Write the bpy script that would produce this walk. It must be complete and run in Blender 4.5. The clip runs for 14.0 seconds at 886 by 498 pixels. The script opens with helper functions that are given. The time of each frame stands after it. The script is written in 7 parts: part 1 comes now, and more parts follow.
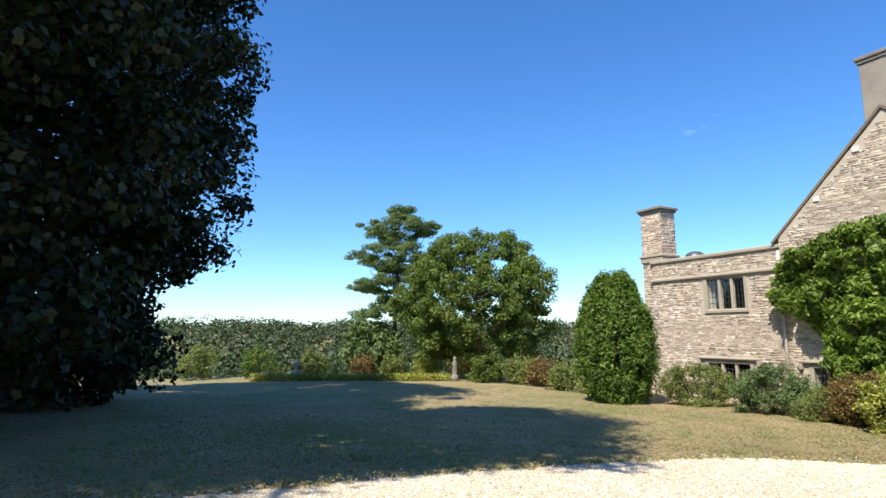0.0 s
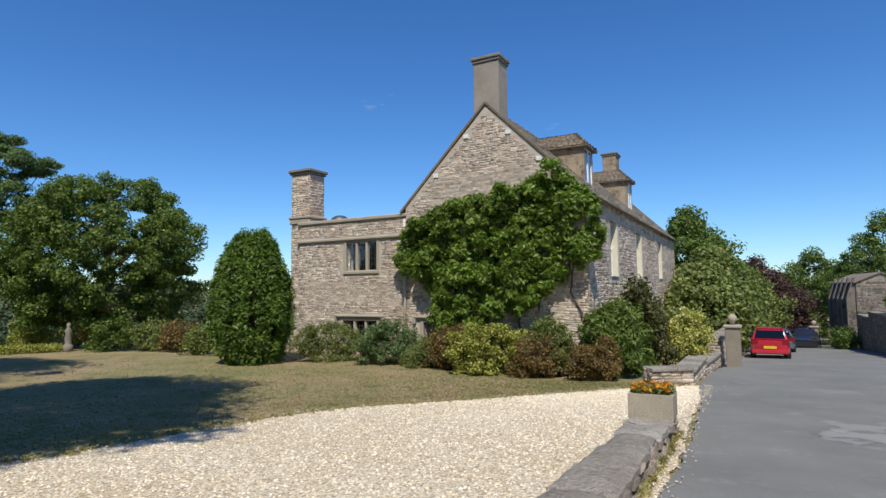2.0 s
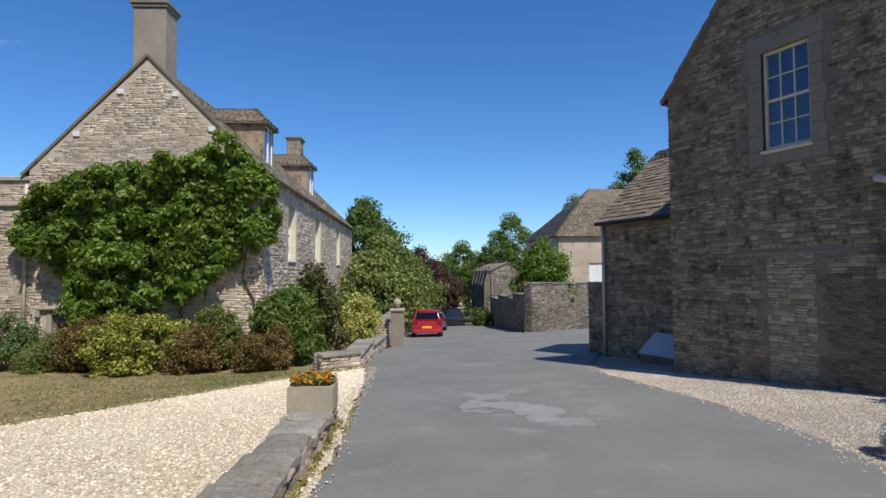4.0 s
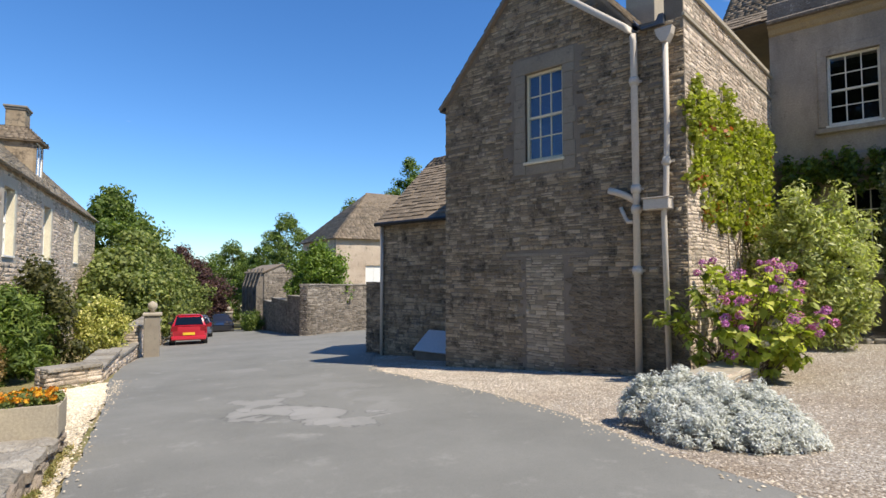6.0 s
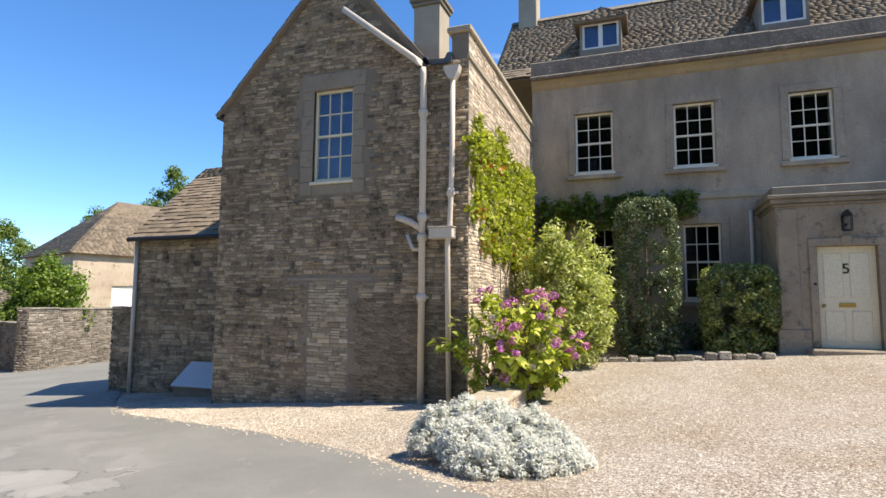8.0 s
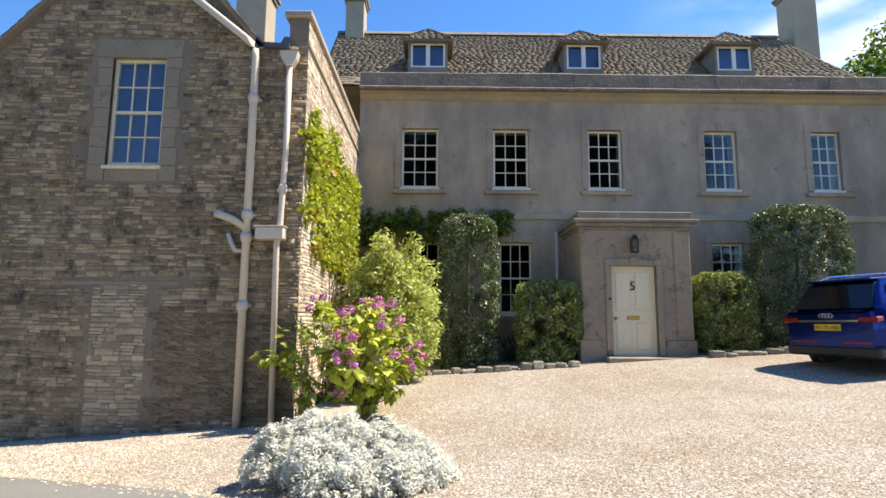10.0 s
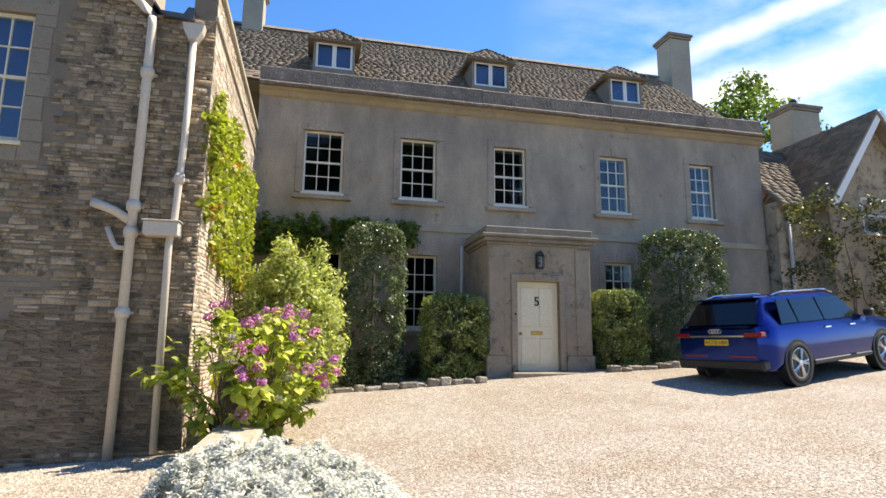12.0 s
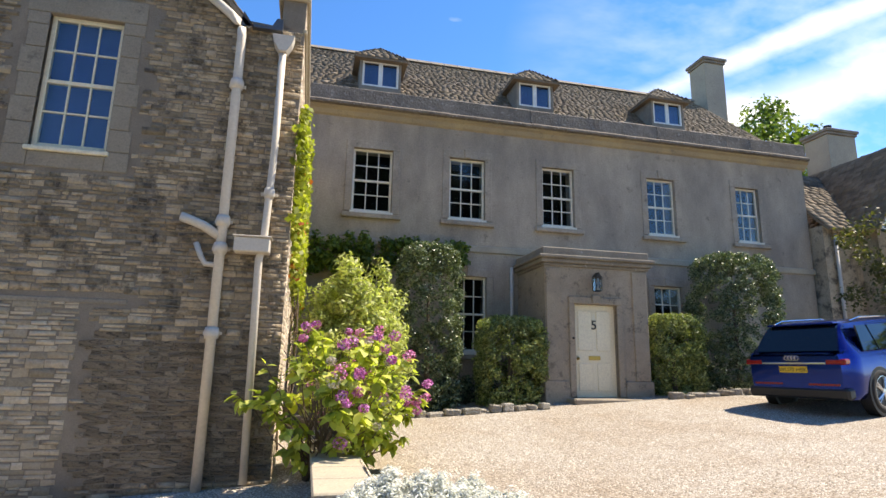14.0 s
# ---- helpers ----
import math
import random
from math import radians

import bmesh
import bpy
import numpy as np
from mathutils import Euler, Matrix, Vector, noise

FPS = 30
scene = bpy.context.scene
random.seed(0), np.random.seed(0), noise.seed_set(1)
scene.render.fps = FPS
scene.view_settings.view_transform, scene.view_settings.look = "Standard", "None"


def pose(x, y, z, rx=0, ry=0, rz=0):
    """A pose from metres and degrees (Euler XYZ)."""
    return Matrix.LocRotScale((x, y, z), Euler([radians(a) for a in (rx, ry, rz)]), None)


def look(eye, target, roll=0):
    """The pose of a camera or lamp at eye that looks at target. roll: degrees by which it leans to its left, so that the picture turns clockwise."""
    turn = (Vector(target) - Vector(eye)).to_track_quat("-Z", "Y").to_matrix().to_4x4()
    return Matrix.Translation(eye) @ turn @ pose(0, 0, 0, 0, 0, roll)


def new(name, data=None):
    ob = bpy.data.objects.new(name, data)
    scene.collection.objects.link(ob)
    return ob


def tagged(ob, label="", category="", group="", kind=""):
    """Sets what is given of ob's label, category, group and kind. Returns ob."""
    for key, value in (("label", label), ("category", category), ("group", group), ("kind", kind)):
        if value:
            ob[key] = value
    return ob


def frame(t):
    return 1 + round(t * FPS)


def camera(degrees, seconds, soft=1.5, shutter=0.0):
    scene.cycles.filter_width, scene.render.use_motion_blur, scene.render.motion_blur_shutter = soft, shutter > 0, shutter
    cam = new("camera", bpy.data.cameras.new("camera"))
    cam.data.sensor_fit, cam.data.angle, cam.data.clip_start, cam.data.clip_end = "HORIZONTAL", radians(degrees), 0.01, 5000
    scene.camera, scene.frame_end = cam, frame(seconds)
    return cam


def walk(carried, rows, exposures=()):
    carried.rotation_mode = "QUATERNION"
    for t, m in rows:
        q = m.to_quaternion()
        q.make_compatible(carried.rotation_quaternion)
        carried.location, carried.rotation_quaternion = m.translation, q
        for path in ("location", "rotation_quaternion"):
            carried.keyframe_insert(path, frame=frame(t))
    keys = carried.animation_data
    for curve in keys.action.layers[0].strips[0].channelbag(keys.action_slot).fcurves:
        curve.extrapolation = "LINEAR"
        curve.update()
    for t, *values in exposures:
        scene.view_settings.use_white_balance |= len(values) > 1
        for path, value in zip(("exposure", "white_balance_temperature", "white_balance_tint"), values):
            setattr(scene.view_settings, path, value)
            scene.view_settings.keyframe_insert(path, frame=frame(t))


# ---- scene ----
cam = camera(76.4, 14.0)
PATH = [
    (0, (-0.975, 0.556, 1.571), (0.577, 1.783, 1.866), -0.2),
    (0.5, (-0.665, 0.38, 1.504), (1.002, 1.454, 1.764), -0.6),
    (1, (-0.366, 0.222, 1.493), (1.416, 1.103, 1.714), -0.5),
    (1.5, (-0.137, -0.045, 1.524), (1.761, 0.557, 1.707), -0.4),
    (2, (0.04, -0.388, 1.538), (2.022, -0.169, 1.689), -0.6),
    (2.5, (0.106, -0.479, 1.535), (2.099, -0.597, 1.658), -0.5),
    (3, (0.286, -0.554, 1.53), (2.242, -0.957, 1.629), -0.3),
    (3.5, (0.422, -0.663, 1.521), (2.31, -1.317, 1.611), -0.3),
    (3.7, (0.585, -0.73, 1.542), (2.443, -1.464, 1.633), -0.3),
    (5.8, (0.995, -0.86, 1.45), (2.406, -2.275, 1.547), -0.1),
    (6, (1.072, -0.907, 1.419), (2.42, -2.38, 1.522), 0.0),
    (6.5, (1.121, -0.946, 1.427), (2.286, -2.568, 1.533), 0.0),
    (7, (1.228, -1.02, 1.442), (2.2, -2.764, 1.556), 0.1),
    (7.5, (1.406, -1.148, 1.469), (2.222, -2.968, 1.624), 0.0),
    (8, (1.456, -1.184, 1.476), (2.133, -3.057, 1.663), 0.4),
    (8.5, (1.577, -1.29, 1.411), (2.065, -3.219, 1.616), 0.4),
    (9, (1.792, -1.516, 1.333), (2.088, -3.48, 1.567), 0.2),
    (9.2, (1.87, -1.55, 1.318), (2.103, -3.523, 1.556), 0.2),
    (11.3, (2.53, -1.915, 1.24), (2.216, -3.864, 1.56), 0.6),
    (11.5, (2.565, -1.98, 1.238), (2.225, -3.925, 1.56), 0.6),
    (12, (2.78, -2.308, 1.189), (2.34, -4.23, 1.522), 0.6),
    (12.5, (3.01, -2.459, 1.19), (2.526, -4.37, 1.53), 0.8),
    (13, (3.302, -2.668, 1.167), (2.795, -4.57, 1.522), 0.8),
    (13.5, (3.595, -2.813, 1.172), (3.096, -4.71, 1.56), 0.9),
    (14, (4.044, -2.935, 1.185), (3.596, -4.84, 1.597), 1.1),
]
walk(cam, [(t, look(eye, target, roll)) for t, eye, target, roll in PATH],
     [(0, 0.52, 6500, 10), (1.5, -0.08, 6250, 10), (3, -0.28, 6200, 10), (6, 0.25, 6700, 10), (9, 0.8, 7200, 10), (14, 0.92, 7250, 10)])

# ---- light ----
SUN_EL, SUN_AZ = radians(54), math.atan2(-0.995, -0.10)
sun_data = bpy.data.lights.new("sun", "SUN")
sun_data.energy, sun_data.angle, sun_data.color = 5.0, radians(0.55), (1.0, 0.93, 0.82)
sun = new("sun", sun_data)
sun.matrix_basis = look((0, 0, 40), (math.cos(SUN_EL) * 0.995, math.cos(SUN_EL) * 0.10, 40 - math.sin(SUN_EL)))
world = bpy.data.worlds.new("world")
scene.world = world
world.use_nodes = True
wn, wl = world.node_tree.nodes, world.node_tree.links
sky = wn.new("ShaderNodeTexSky")
sky.sky_type, sky.sun_disc = "NISHITA", False
sky.sun_elevation, sky.sun_rotation = SUN_EL, SUN_AZ
sky.altitude, sky.air_density, sky.dust_density, sky.ozone_density = 50, 1.0, 0.05, 3.0
wn["Background"].inputs["Strength"].default_value = 0.132
tone = wn.new("ShaderNodeHueSaturation")
tone.inputs["Saturation"].default_value = 1.2
wl.new(sky.outputs[0], tone.inputs["Color"])
# clear blue with thin high cloud towards the sun's quarter and a few wisps
cool = wn.new("ShaderNodeMix")
cool.data_type, cool.blend_type = "RGBA", "MULTIPLY"
cool.inputs[0].default_value, cool.inputs[7].default_value = 1.0, (0.77, 0.97, 1.19, 1)
wl.new(tone.outputs[0], cool.inputs[6])
gen = wn.new("ShaderNodeTexCoord").outputs["Generated"]
mp = wn.new("ShaderNodeMapping")
mp.inputs["Rotation"].default_value, mp.inputs["Scale"].default_value = (0.2, 0.6, 0.9), (0.5, 7.0, 9.0)
wl.new(gen, mp.inputs[0])
cl = wn.new("ShaderNodeTexNoise")
cl.inputs["Scale"].default_value, cl.inputs["Detail"].default_value, cl.inputs["Roughness"].default_value = 1.6, 5, 0.55
wl.new(mp.outputs[0], cl.inputs["Vector"])
dot = wn.new("ShaderNodeVectorMath")
dot.operation = "DOT_PRODUCT"
dot.inputs[1].default_value = (-0.80, -0.50, 0.33)
wl.new(gen, dot.inputs[0])


def math_node(op, a, b):
    m = wn.new("ShaderNodeMath")
    m.operation, m.use_clamp = op, True
    for sock, v in zip(m.inputs, (a, b)):
        if isinstance(v, (int, float)):
            sock.default_value = v
        else:
            wl.new(v, sock)
    return m.outputs[0]


veil = math_node("MULTIPLY", math_node("SUBTRACT", dot.outputs["Value"], 0.80), 5.0)
streak = math_node("MULTIPLY", math_node("SUBTRACT", cl.outputs["Fac"], 0.40), 2.6)
mp2 = wn.new("ShaderNodeMapping")
mp2.inputs["Scale"].default_value = (1.0, 1.0, 4.0)
wl.new(gen, mp2.inputs[0])
puff = wn.new("ShaderNodeTexNoise")
puff.inputs["Scale"].default_value, puff.inputs["Detail"].default_value = 7.0, 4
wl.new(mp2.outputs[0], puff.inputs["Vector"])
wisp = math_node("MULTIPLY", math_node("SUBTRACT", puff.outputs["Fac"], 0.72), 3.0)
# two old contrails that spread across the sun's quarter
gate = math_node("MULTIPLY", math_node("SUBTRACT", dot.outputs["Value"], 0.86), 9.0)
trails = 0.0
for axis, half in (((0.4573, 0.1953, 0.8676), 0.022), ((0.3684, 0.1816, 0.9118), 0.045)):
    across = wn.new("ShaderNodeVectorMath")
    across.operation, across.inputs[1].default_value = "DOT_PRODUCT", axis
    wl.new(gen, across.inputs[0])
    size = wn.new("ShaderNodeMath")
    size.operation = "ABSOLUTE"
    wl.new(across.outputs["Value"], size.inputs[0])
    band = math_node("SUBTRACT", 1.0, math_node("DIVIDE", size.outputs[0], half))
    trails = math_node("ADD", math_node("MULTIPLY", band, math_node("ADD", math_node("MULTIPLY", cl.outputs["Fac"], 1.0), 0.25)), trails)
cover = math_node("ADD", math_node("ADD", math_node("MULTIPLY", math_node("MULTIPLY", veil, streak), 0.6), math_node("MULTIPLY", gate, trails)), wisp)
high = wn.new("ShaderNodeMix")
high.data_type = "RGBA"
high.inputs[7].default_value = (6.5, 6.6, 6.8, 1)
wl.new(cover, high.inputs[0])
wl.new(cool.outputs[2], high.inputs[6])
wl.new(high.outputs[2], wn["Background"].inputs["Color"])


# ---- materials ----
def nodes_of(name):
    m = bpy.data.materials.new(name)
    m.use_nodes = True
    return m, m.node_tree.nodes, m.node_tree.links, m.node_tree.nodes["Principled BSDF"]


def ramp(n, l, fac, stops):
    r = n.new("ShaderNodeValToRGB")
    while len(r.color_ramp.elements) < len(stops):
        r.color_ramp.elements.new(0.5)
    for e, (p, c) in zip(r.color_ramp.elements, stops):
        e.position, e.color = p, (*c, 1)
    l.new(fac, r.inputs[0])
    return r.outputs[0]


def mixed(n, l, fac, a, b, how="MIX"):
    m = n.new("ShaderNodeMix")
    m.data_type, m.blend_type = "RGBA", how
    for sock, v in ((m.inputs[0], fac), (m.inputs[6], a), (m.inputs[7], b)):
        if isinstance(v, (int, float)):
            sock.default_value = v
        elif isinstance(v, tuple):
            sock.default_value = (*v, 1)
        else:
            l.new(v, sock)
    return m.outputs[2]


def noise_tex(n, l, scale, detail=4, rough=0.6, stretch=None, co=None):
    if co is None:
        co = n.new("ShaderNodeTexCoord").outputs["Object"]
    if stretch:
        mp = n.new("ShaderNodeMapping")
        mp.inputs["Scale"].default_value = stretch
        l.new(co, mp.inputs[0])
        co = mp.outputs[0]
    t = n.new("ShaderNodeTexNoise")
    t.inputs["Scale"].default_value, t.inputs["Detail"].default_value, t.inputs["Roughness"].default_value = scale, detail, rough
    l.new(co, t.inputs["Vector"])
    return t.outputs["Fac"]


def voro(n, l, scale, feature="F1", out="Distance"):
    t = n.new("ShaderNodeTexVoronoi")
    t.feature = feature
    t.inputs["Scale"].default_value = scale
    l.new(n.new("ShaderNodeTexCoord").outputs["Object"], t.inputs["Vector"])
    return t.outputs[out]


def bumped(n, l, p, height, strength=0.4, dist=0.01):
    b = n.new("ShaderNodeBump")
    b.inputs["Strength"].default_value, b.inputs["Distance"].default_value = strength, dist
    l.new(height, b.inputs["Height"])
    l.new(b.outputs[0], p.inputs["Normal"])


def surface(name, a, b, scale=3.0, fine=40.0, rough=0.85, bump=0.4, dist=0.01, c=None, cover=0.55, island=0.0, obj=0.0, stretch=None, metal=0.0):
    """Two tones at a large scale, grain at a small one, and a third tone in spots."""
    m, n, l, p = nodes_of(name)
    big = noise_tex(n, l, scale, 5, 0.65, stretch)
    small = noise_tex(n, l, fine, 3, 0.7)
    col = mixed(n, l, ramp(n, l, big, [(0.35, (0, 0, 0)), (0.65, (1, 1, 1))]), a, b)
    if c:
        spots = noise_tex(n, l, scale * 3.3, 6, 0.75)
        col = mixed(n, l, ramp(n, l, spots, [(cover, (0, 0, 0)), (min(cover + 0.12, 1), (1, 1, 1))]), col, c)
    col = mixed(n, l, 0.5, col, ramp(n, l, small, [(0.3, (0.35, 0.35, 0.35)), (0.7, (0.68, 0.68, 0.68))]), "OVERLAY")
    for amount, src in ((island, "g"), (obj, "o")):
        if amount:
            r = n.new("ShaderNodeNewGeometry").outputs["Random Per Island"] if src == "g" else n.new("ShaderNodeObjectInfo").outputs["Random"]
            lo, hi = 1 - amount, 1 + amount
            col = mixed(n, l, 1.0, col, ramp(n, l, r, [(0.0, (lo, lo, lo * 0.97)), (0.5, (1, 0.97, 0.93)), (1.0, (hi, hi, hi))]), "MULTIPLY")
    l.new(col, p.inputs["Base Color"])
    p.inputs["Roughness"].default_value, p.inputs["Metallic"].default_value = rough, metal
    if bump:
        bumped(n, l, p, small, bump, dist)
    return m


def plain(name, col, rough=0.5, metal=0.0, fine=30.0, vary=0.12, coat=0.0, spec=0.5):
    m, n, l, p = nodes_of(name)
    t = noise_tex(n, l, fine, 4, 0.6)
    lo, hi = tuple(v * (1 - vary) for v in col), tuple(min(1, v * (1 + vary)) for v in col)
    l.new(ramp(n, l, t, [(0.3, lo), (0.7, hi)]), p.inputs["Base Color"])
    p.inputs["Roughness"].default_value, p.inputs["Metallic"].default_value = rough, metal
    p.inputs["Coat Weight"].default_value = coat
    p.inputs["Specular IOR Level"].default_value = spec
    p.inputs["Coat Roughness"].default_value = 0.03
    return m


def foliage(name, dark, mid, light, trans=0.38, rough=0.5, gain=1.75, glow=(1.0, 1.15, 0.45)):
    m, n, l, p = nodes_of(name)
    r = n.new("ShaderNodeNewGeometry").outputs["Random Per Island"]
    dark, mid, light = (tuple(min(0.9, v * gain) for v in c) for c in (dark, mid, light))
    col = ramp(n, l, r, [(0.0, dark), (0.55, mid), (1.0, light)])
    big = noise_tex(n, l, 0.9, 3, 0.6)
    col = mixed(n, l, 0.6, col, ramp(n, l, big, [(0.35, (0.36, 0.36, 0.34)), (0.65, (0.64, 0.64, 0.6))]), "OVERLAY")
    l.new(col, p.inputs["Base Color"])
    p.inputs["Roughness"].default_value = rough
    p.inputs["Specular IOR Level"].default_value = 0.35
    tr = n.new("ShaderNodeBsdfTranslucent")
    l.new(mixed(n, l, 1.0, col, glow, "MULTIPLY"), tr.inputs[0])
    mix = n.new("ShaderNodeMixShader")
    mix.inputs[0].default_value = trans
    l.new(p.outputs[0], mix.inputs[1])
    l.new(tr.outputs[0], mix.inputs[2])
    l.new(mix.outputs[0], n["Material Output"].inputs["Surface"])
    return m


def glass_dark(name, tint=(0.9, 0.95, 1.0)):
    m, n, l, p = nodes_of(name)
    p.inputs["Base Color"].default_value = (*tint, 1)
    p.inputs["Roughness"].default_value = 0.03
    p.inputs["IOR"].default_value = 1.5
    p.inputs["Transmission Weight"].default_value = 1.0
    bumped(n, l, p, noise_tex(n, l, 1.6, 1, 0.4), 0.05, 0.02)
    return m

def gravel(name, tones, size, patches):
    """Loose stones: each cell its own tone, relief between them, and drifts of another shade."""
    m, n, l, p = nodes_of(name)
    cell = voro(n, l, 1 / size, out="Color")
    sep = n.new("ShaderNodeSeparateColor")
    l.new(cell, sep.inputs[0])
    col = ramp(n, l, sep.outputs[0], [(0.0, tones[0]), (0.35, tones[1]), (0.8, tones[2]), (1.0, tones[3])])
    big = noise_tex(n, l, 0.45, 5, 0.7)
    col = mixed(n, l, ramp(n, l, big, [(0.42, (0, 0, 0)), (0.68, (1, 1, 1))]), col, mixed(n, l, 1.0, col, patches, "MULTIPLY"))
    dist = voro(n, l, 1 / size)
    col = mixed(n, l, 1.0, col, ramp(n, l, dist, [(0.3, (1, 1, 1)), (0.85, (0.6, 0.57, 0.53))]), "MULTIPLY")
    l.new(col, p.inputs["Base Color"])
    p.inputs["Roughness"].default_value = 0.95
    inv = n.new("ShaderNodeMath")
    inv.operation, inv.inputs[0].default_value = "SUBTRACT", 1.0
    l.new(dist, inv.inputs[1])
    bumped(n, l, p, inv.outputs[0], 0.7, size * 0.5)
    return m


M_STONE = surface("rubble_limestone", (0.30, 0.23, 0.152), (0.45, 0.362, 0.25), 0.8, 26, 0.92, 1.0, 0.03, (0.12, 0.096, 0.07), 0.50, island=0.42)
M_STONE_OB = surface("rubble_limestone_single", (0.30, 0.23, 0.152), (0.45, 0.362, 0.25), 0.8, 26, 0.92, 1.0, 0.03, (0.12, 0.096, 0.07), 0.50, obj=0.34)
M_STONE_GREY = surface("lichened_grey_rubble", (0.20, 0.172, 0.14), (0.29, 0.255, 0.21), 0.6, 24, 0.93, 1.0, 0.03, (0.10, 0.088, 0.074), 0.52, island=0.4)
M_STONE_BLOCK = surface("blocked_doorway_stone", (0.40, 0.325, 0.23), (0.47, 0.40, 0.30), 0.9, 26, 0.92, 0.9, 0.02, (0.22, 0.18, 0.14), 0.58, island=0.35)
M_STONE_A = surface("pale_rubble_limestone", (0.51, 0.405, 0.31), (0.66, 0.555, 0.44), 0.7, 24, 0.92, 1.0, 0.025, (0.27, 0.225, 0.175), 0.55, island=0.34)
M_STONE_A_OB = surface("pale_rubble_single", (0.51, 0.405, 0.31), (0.66, 0.555, 0.44), 0.7, 24, 0.92, 1.0, 0.025, (0.27, 0.225, 0.175), 0.55, obj=0.34)
M_MORTAR = surface("lime_mortar", (0.19, 0.155, 0.118), (0.27, 0.225, 0.172), 2.0, 60, 0.95, 0.6, 0.01)
M_MORTAR_A = surface("pale_lime_mortar", (0.46, 0.39, 0.30), (0.55, 0.48, 0.375), 2.0, 60, 0.95, 0.6, 0.01)
M_DRESSED = surface("dressed_limestone", (0.43, 0.37, 0.27), (0.36, 0.31, 0.235), 1.5, 45, 0.88, 0.3, 0.006, (0.22, 0.195, 0.16), 0.62)
M_WORN = surface("worn_dressed_stone", (0.25, 0.21, 0.16), (0.31, 0.265, 0.20), 1.2, 40, 0.92, 0.5, 0.01, (0.18, 0.155, 0.12), 0.56)
M_RENDER = surface("weathered_grey_render", (0.45, 0.375, 0.285), (0.265, 0.225, 0.18), 0.9, 26, 0.92, 0.9, 0.014, (0.19, 0.16, 0.125), 0.58, stretch=(1.0, 1.0, 0.45))
M_SLATE = surface("stone_slates", (0.235, 0.185, 0.13), (0.165, 0.132, 0.098), 1.6, 30, 0.93, 0.5, 0.01, (0.36, 0.34, 0.29), 0.66, island=0.30)
M_SLATE_OB = surface("stone_slate_single", (0.235, 0.185, 0.13), (0.165, 0.132, 0.098), 1.6, 30, 0.93, 0.5, 0.01, (0.36, 0.34, 0.29), 0.66, obj=0.30)
M_PORCH = surface("weathered_porch_stone", (0.37, 0.305, 0.225), (0.27, 0.225, 0.17), 1.3, 38, 0.93, 0.9, 0.012, (0.16, 0.135, 0.105), 0.54)
M_SLATE_PALE = surface("lichened_stone_slates", (0.34, 0.285, 0.215), (0.25, 0.21, 0.16), 1.6, 30, 0.93, 0.6, 0.012, (0.46, 0.43, 0.36), 0.58, island=0.35)
M_LICHEN = surface("lichened_stone", (0.20, 0.17, 0.135), (0.27, 0.24, 0.19), 2.2, 40, 0.95, 0.5, 0.01, (0.45, 0.43, 0.38), 0.60)
M_ASPHALT = surface("worn_asphalt", (0.178, 0.175, 0.155), (0.225, 0.22, 0.196), 0.5, 90, 0.92, 0.5, 0.006, (0.27, 0.263, 0.236), 0.57)
_n, _l = M_ASPHALT.node_tree.nodes, M_ASPHALT.node_tree.links
_p = _n["Principled BSDF"]
_col = _p.inputs["Base Color"].links[0].from_socket
_co = _n.new("ShaderNodeTexCoord").outputs["Object"]
_warp = _n.new("ShaderNodeTexNoise")
_warp.inputs["Scale"].default_value, _warp.inputs["Detail"].default_value = 1.7, 7
_l.new(_co, _warp.inputs["Vector"])
for _x, _y, _r, _amt in ((8.25, -5.22, 0.50, 0.75), (7.45, -5.40, 0.48, 0.75), (9.15, -5.52, 0.36, 0.6), (6.9, -5.45, 0.26, 0.6), (9.5, -6.35, 0.24, 0.4), (9.6, -7.4, 0.42, 0.22), (8.8, -6.95, 0.34, 0.22), (7.9, -6.6, 0.30, 0.22), (7.2, -6.3, 0.26, 0.22), (14.0, -7.9, 0.40, 0.35)):
    _d = _n.new("ShaderNodeVectorMath")
    _d.operation, _d.inputs[1].default_value = "DISTANCE", (_x, _y, 0.06 - 0.064 * _x)
    _l.new(_co, _d.inputs[0])
    _a = _n.new("ShaderNodeMath")
    _a.operation, _a.inputs[1].default_value, _a.inputs[2].default_value = "MULTIPLY_ADD", 2.0, -1.0
    _l.new(_warp.outputs["Fac"], _a.inputs[0])
    _b = _n.new("ShaderNodeMath")
    _b.operation = "ADD"
    _l.new(_d.outputs["Value"], _b.inputs[0])
    _l.new(_a.outputs[0], _b.inputs[1])
    _col = mixed(_n, _l, ramp(_n, _l, _b.outputs[0], [(_r * 0.55, (_amt, _amt, _amt)), (_r, (_amt * 0.6, _amt * 0.6, _amt * 0.6)), (_r * 1.04, (0, 0, 0))]), _col, (0.33, 0.318, 0.292))
    if _amt > 0.5:
        _col = mixed(_n, _l, ramp(_n, _l, _b.outputs[0], [(_r * 1.0, (0, 0, 0)), (_r * 1.05, (0.75, 0.75, 0.75)), (_r * 1.13, (0, 0, 0))]), _col, (0.10, 0.098, 0.092))
_l.new(_col, _p.inputs["Base Color"])
M_GRAVEL = gravel("cream_gravel", ((0.42, 0.33, 0.21), (0.74, 0.62, 0.42), (0.86, 0.75, 0.55), (0.95, 0.90, 0.78)), 0.026, (0.90, 0.85, 0.77))
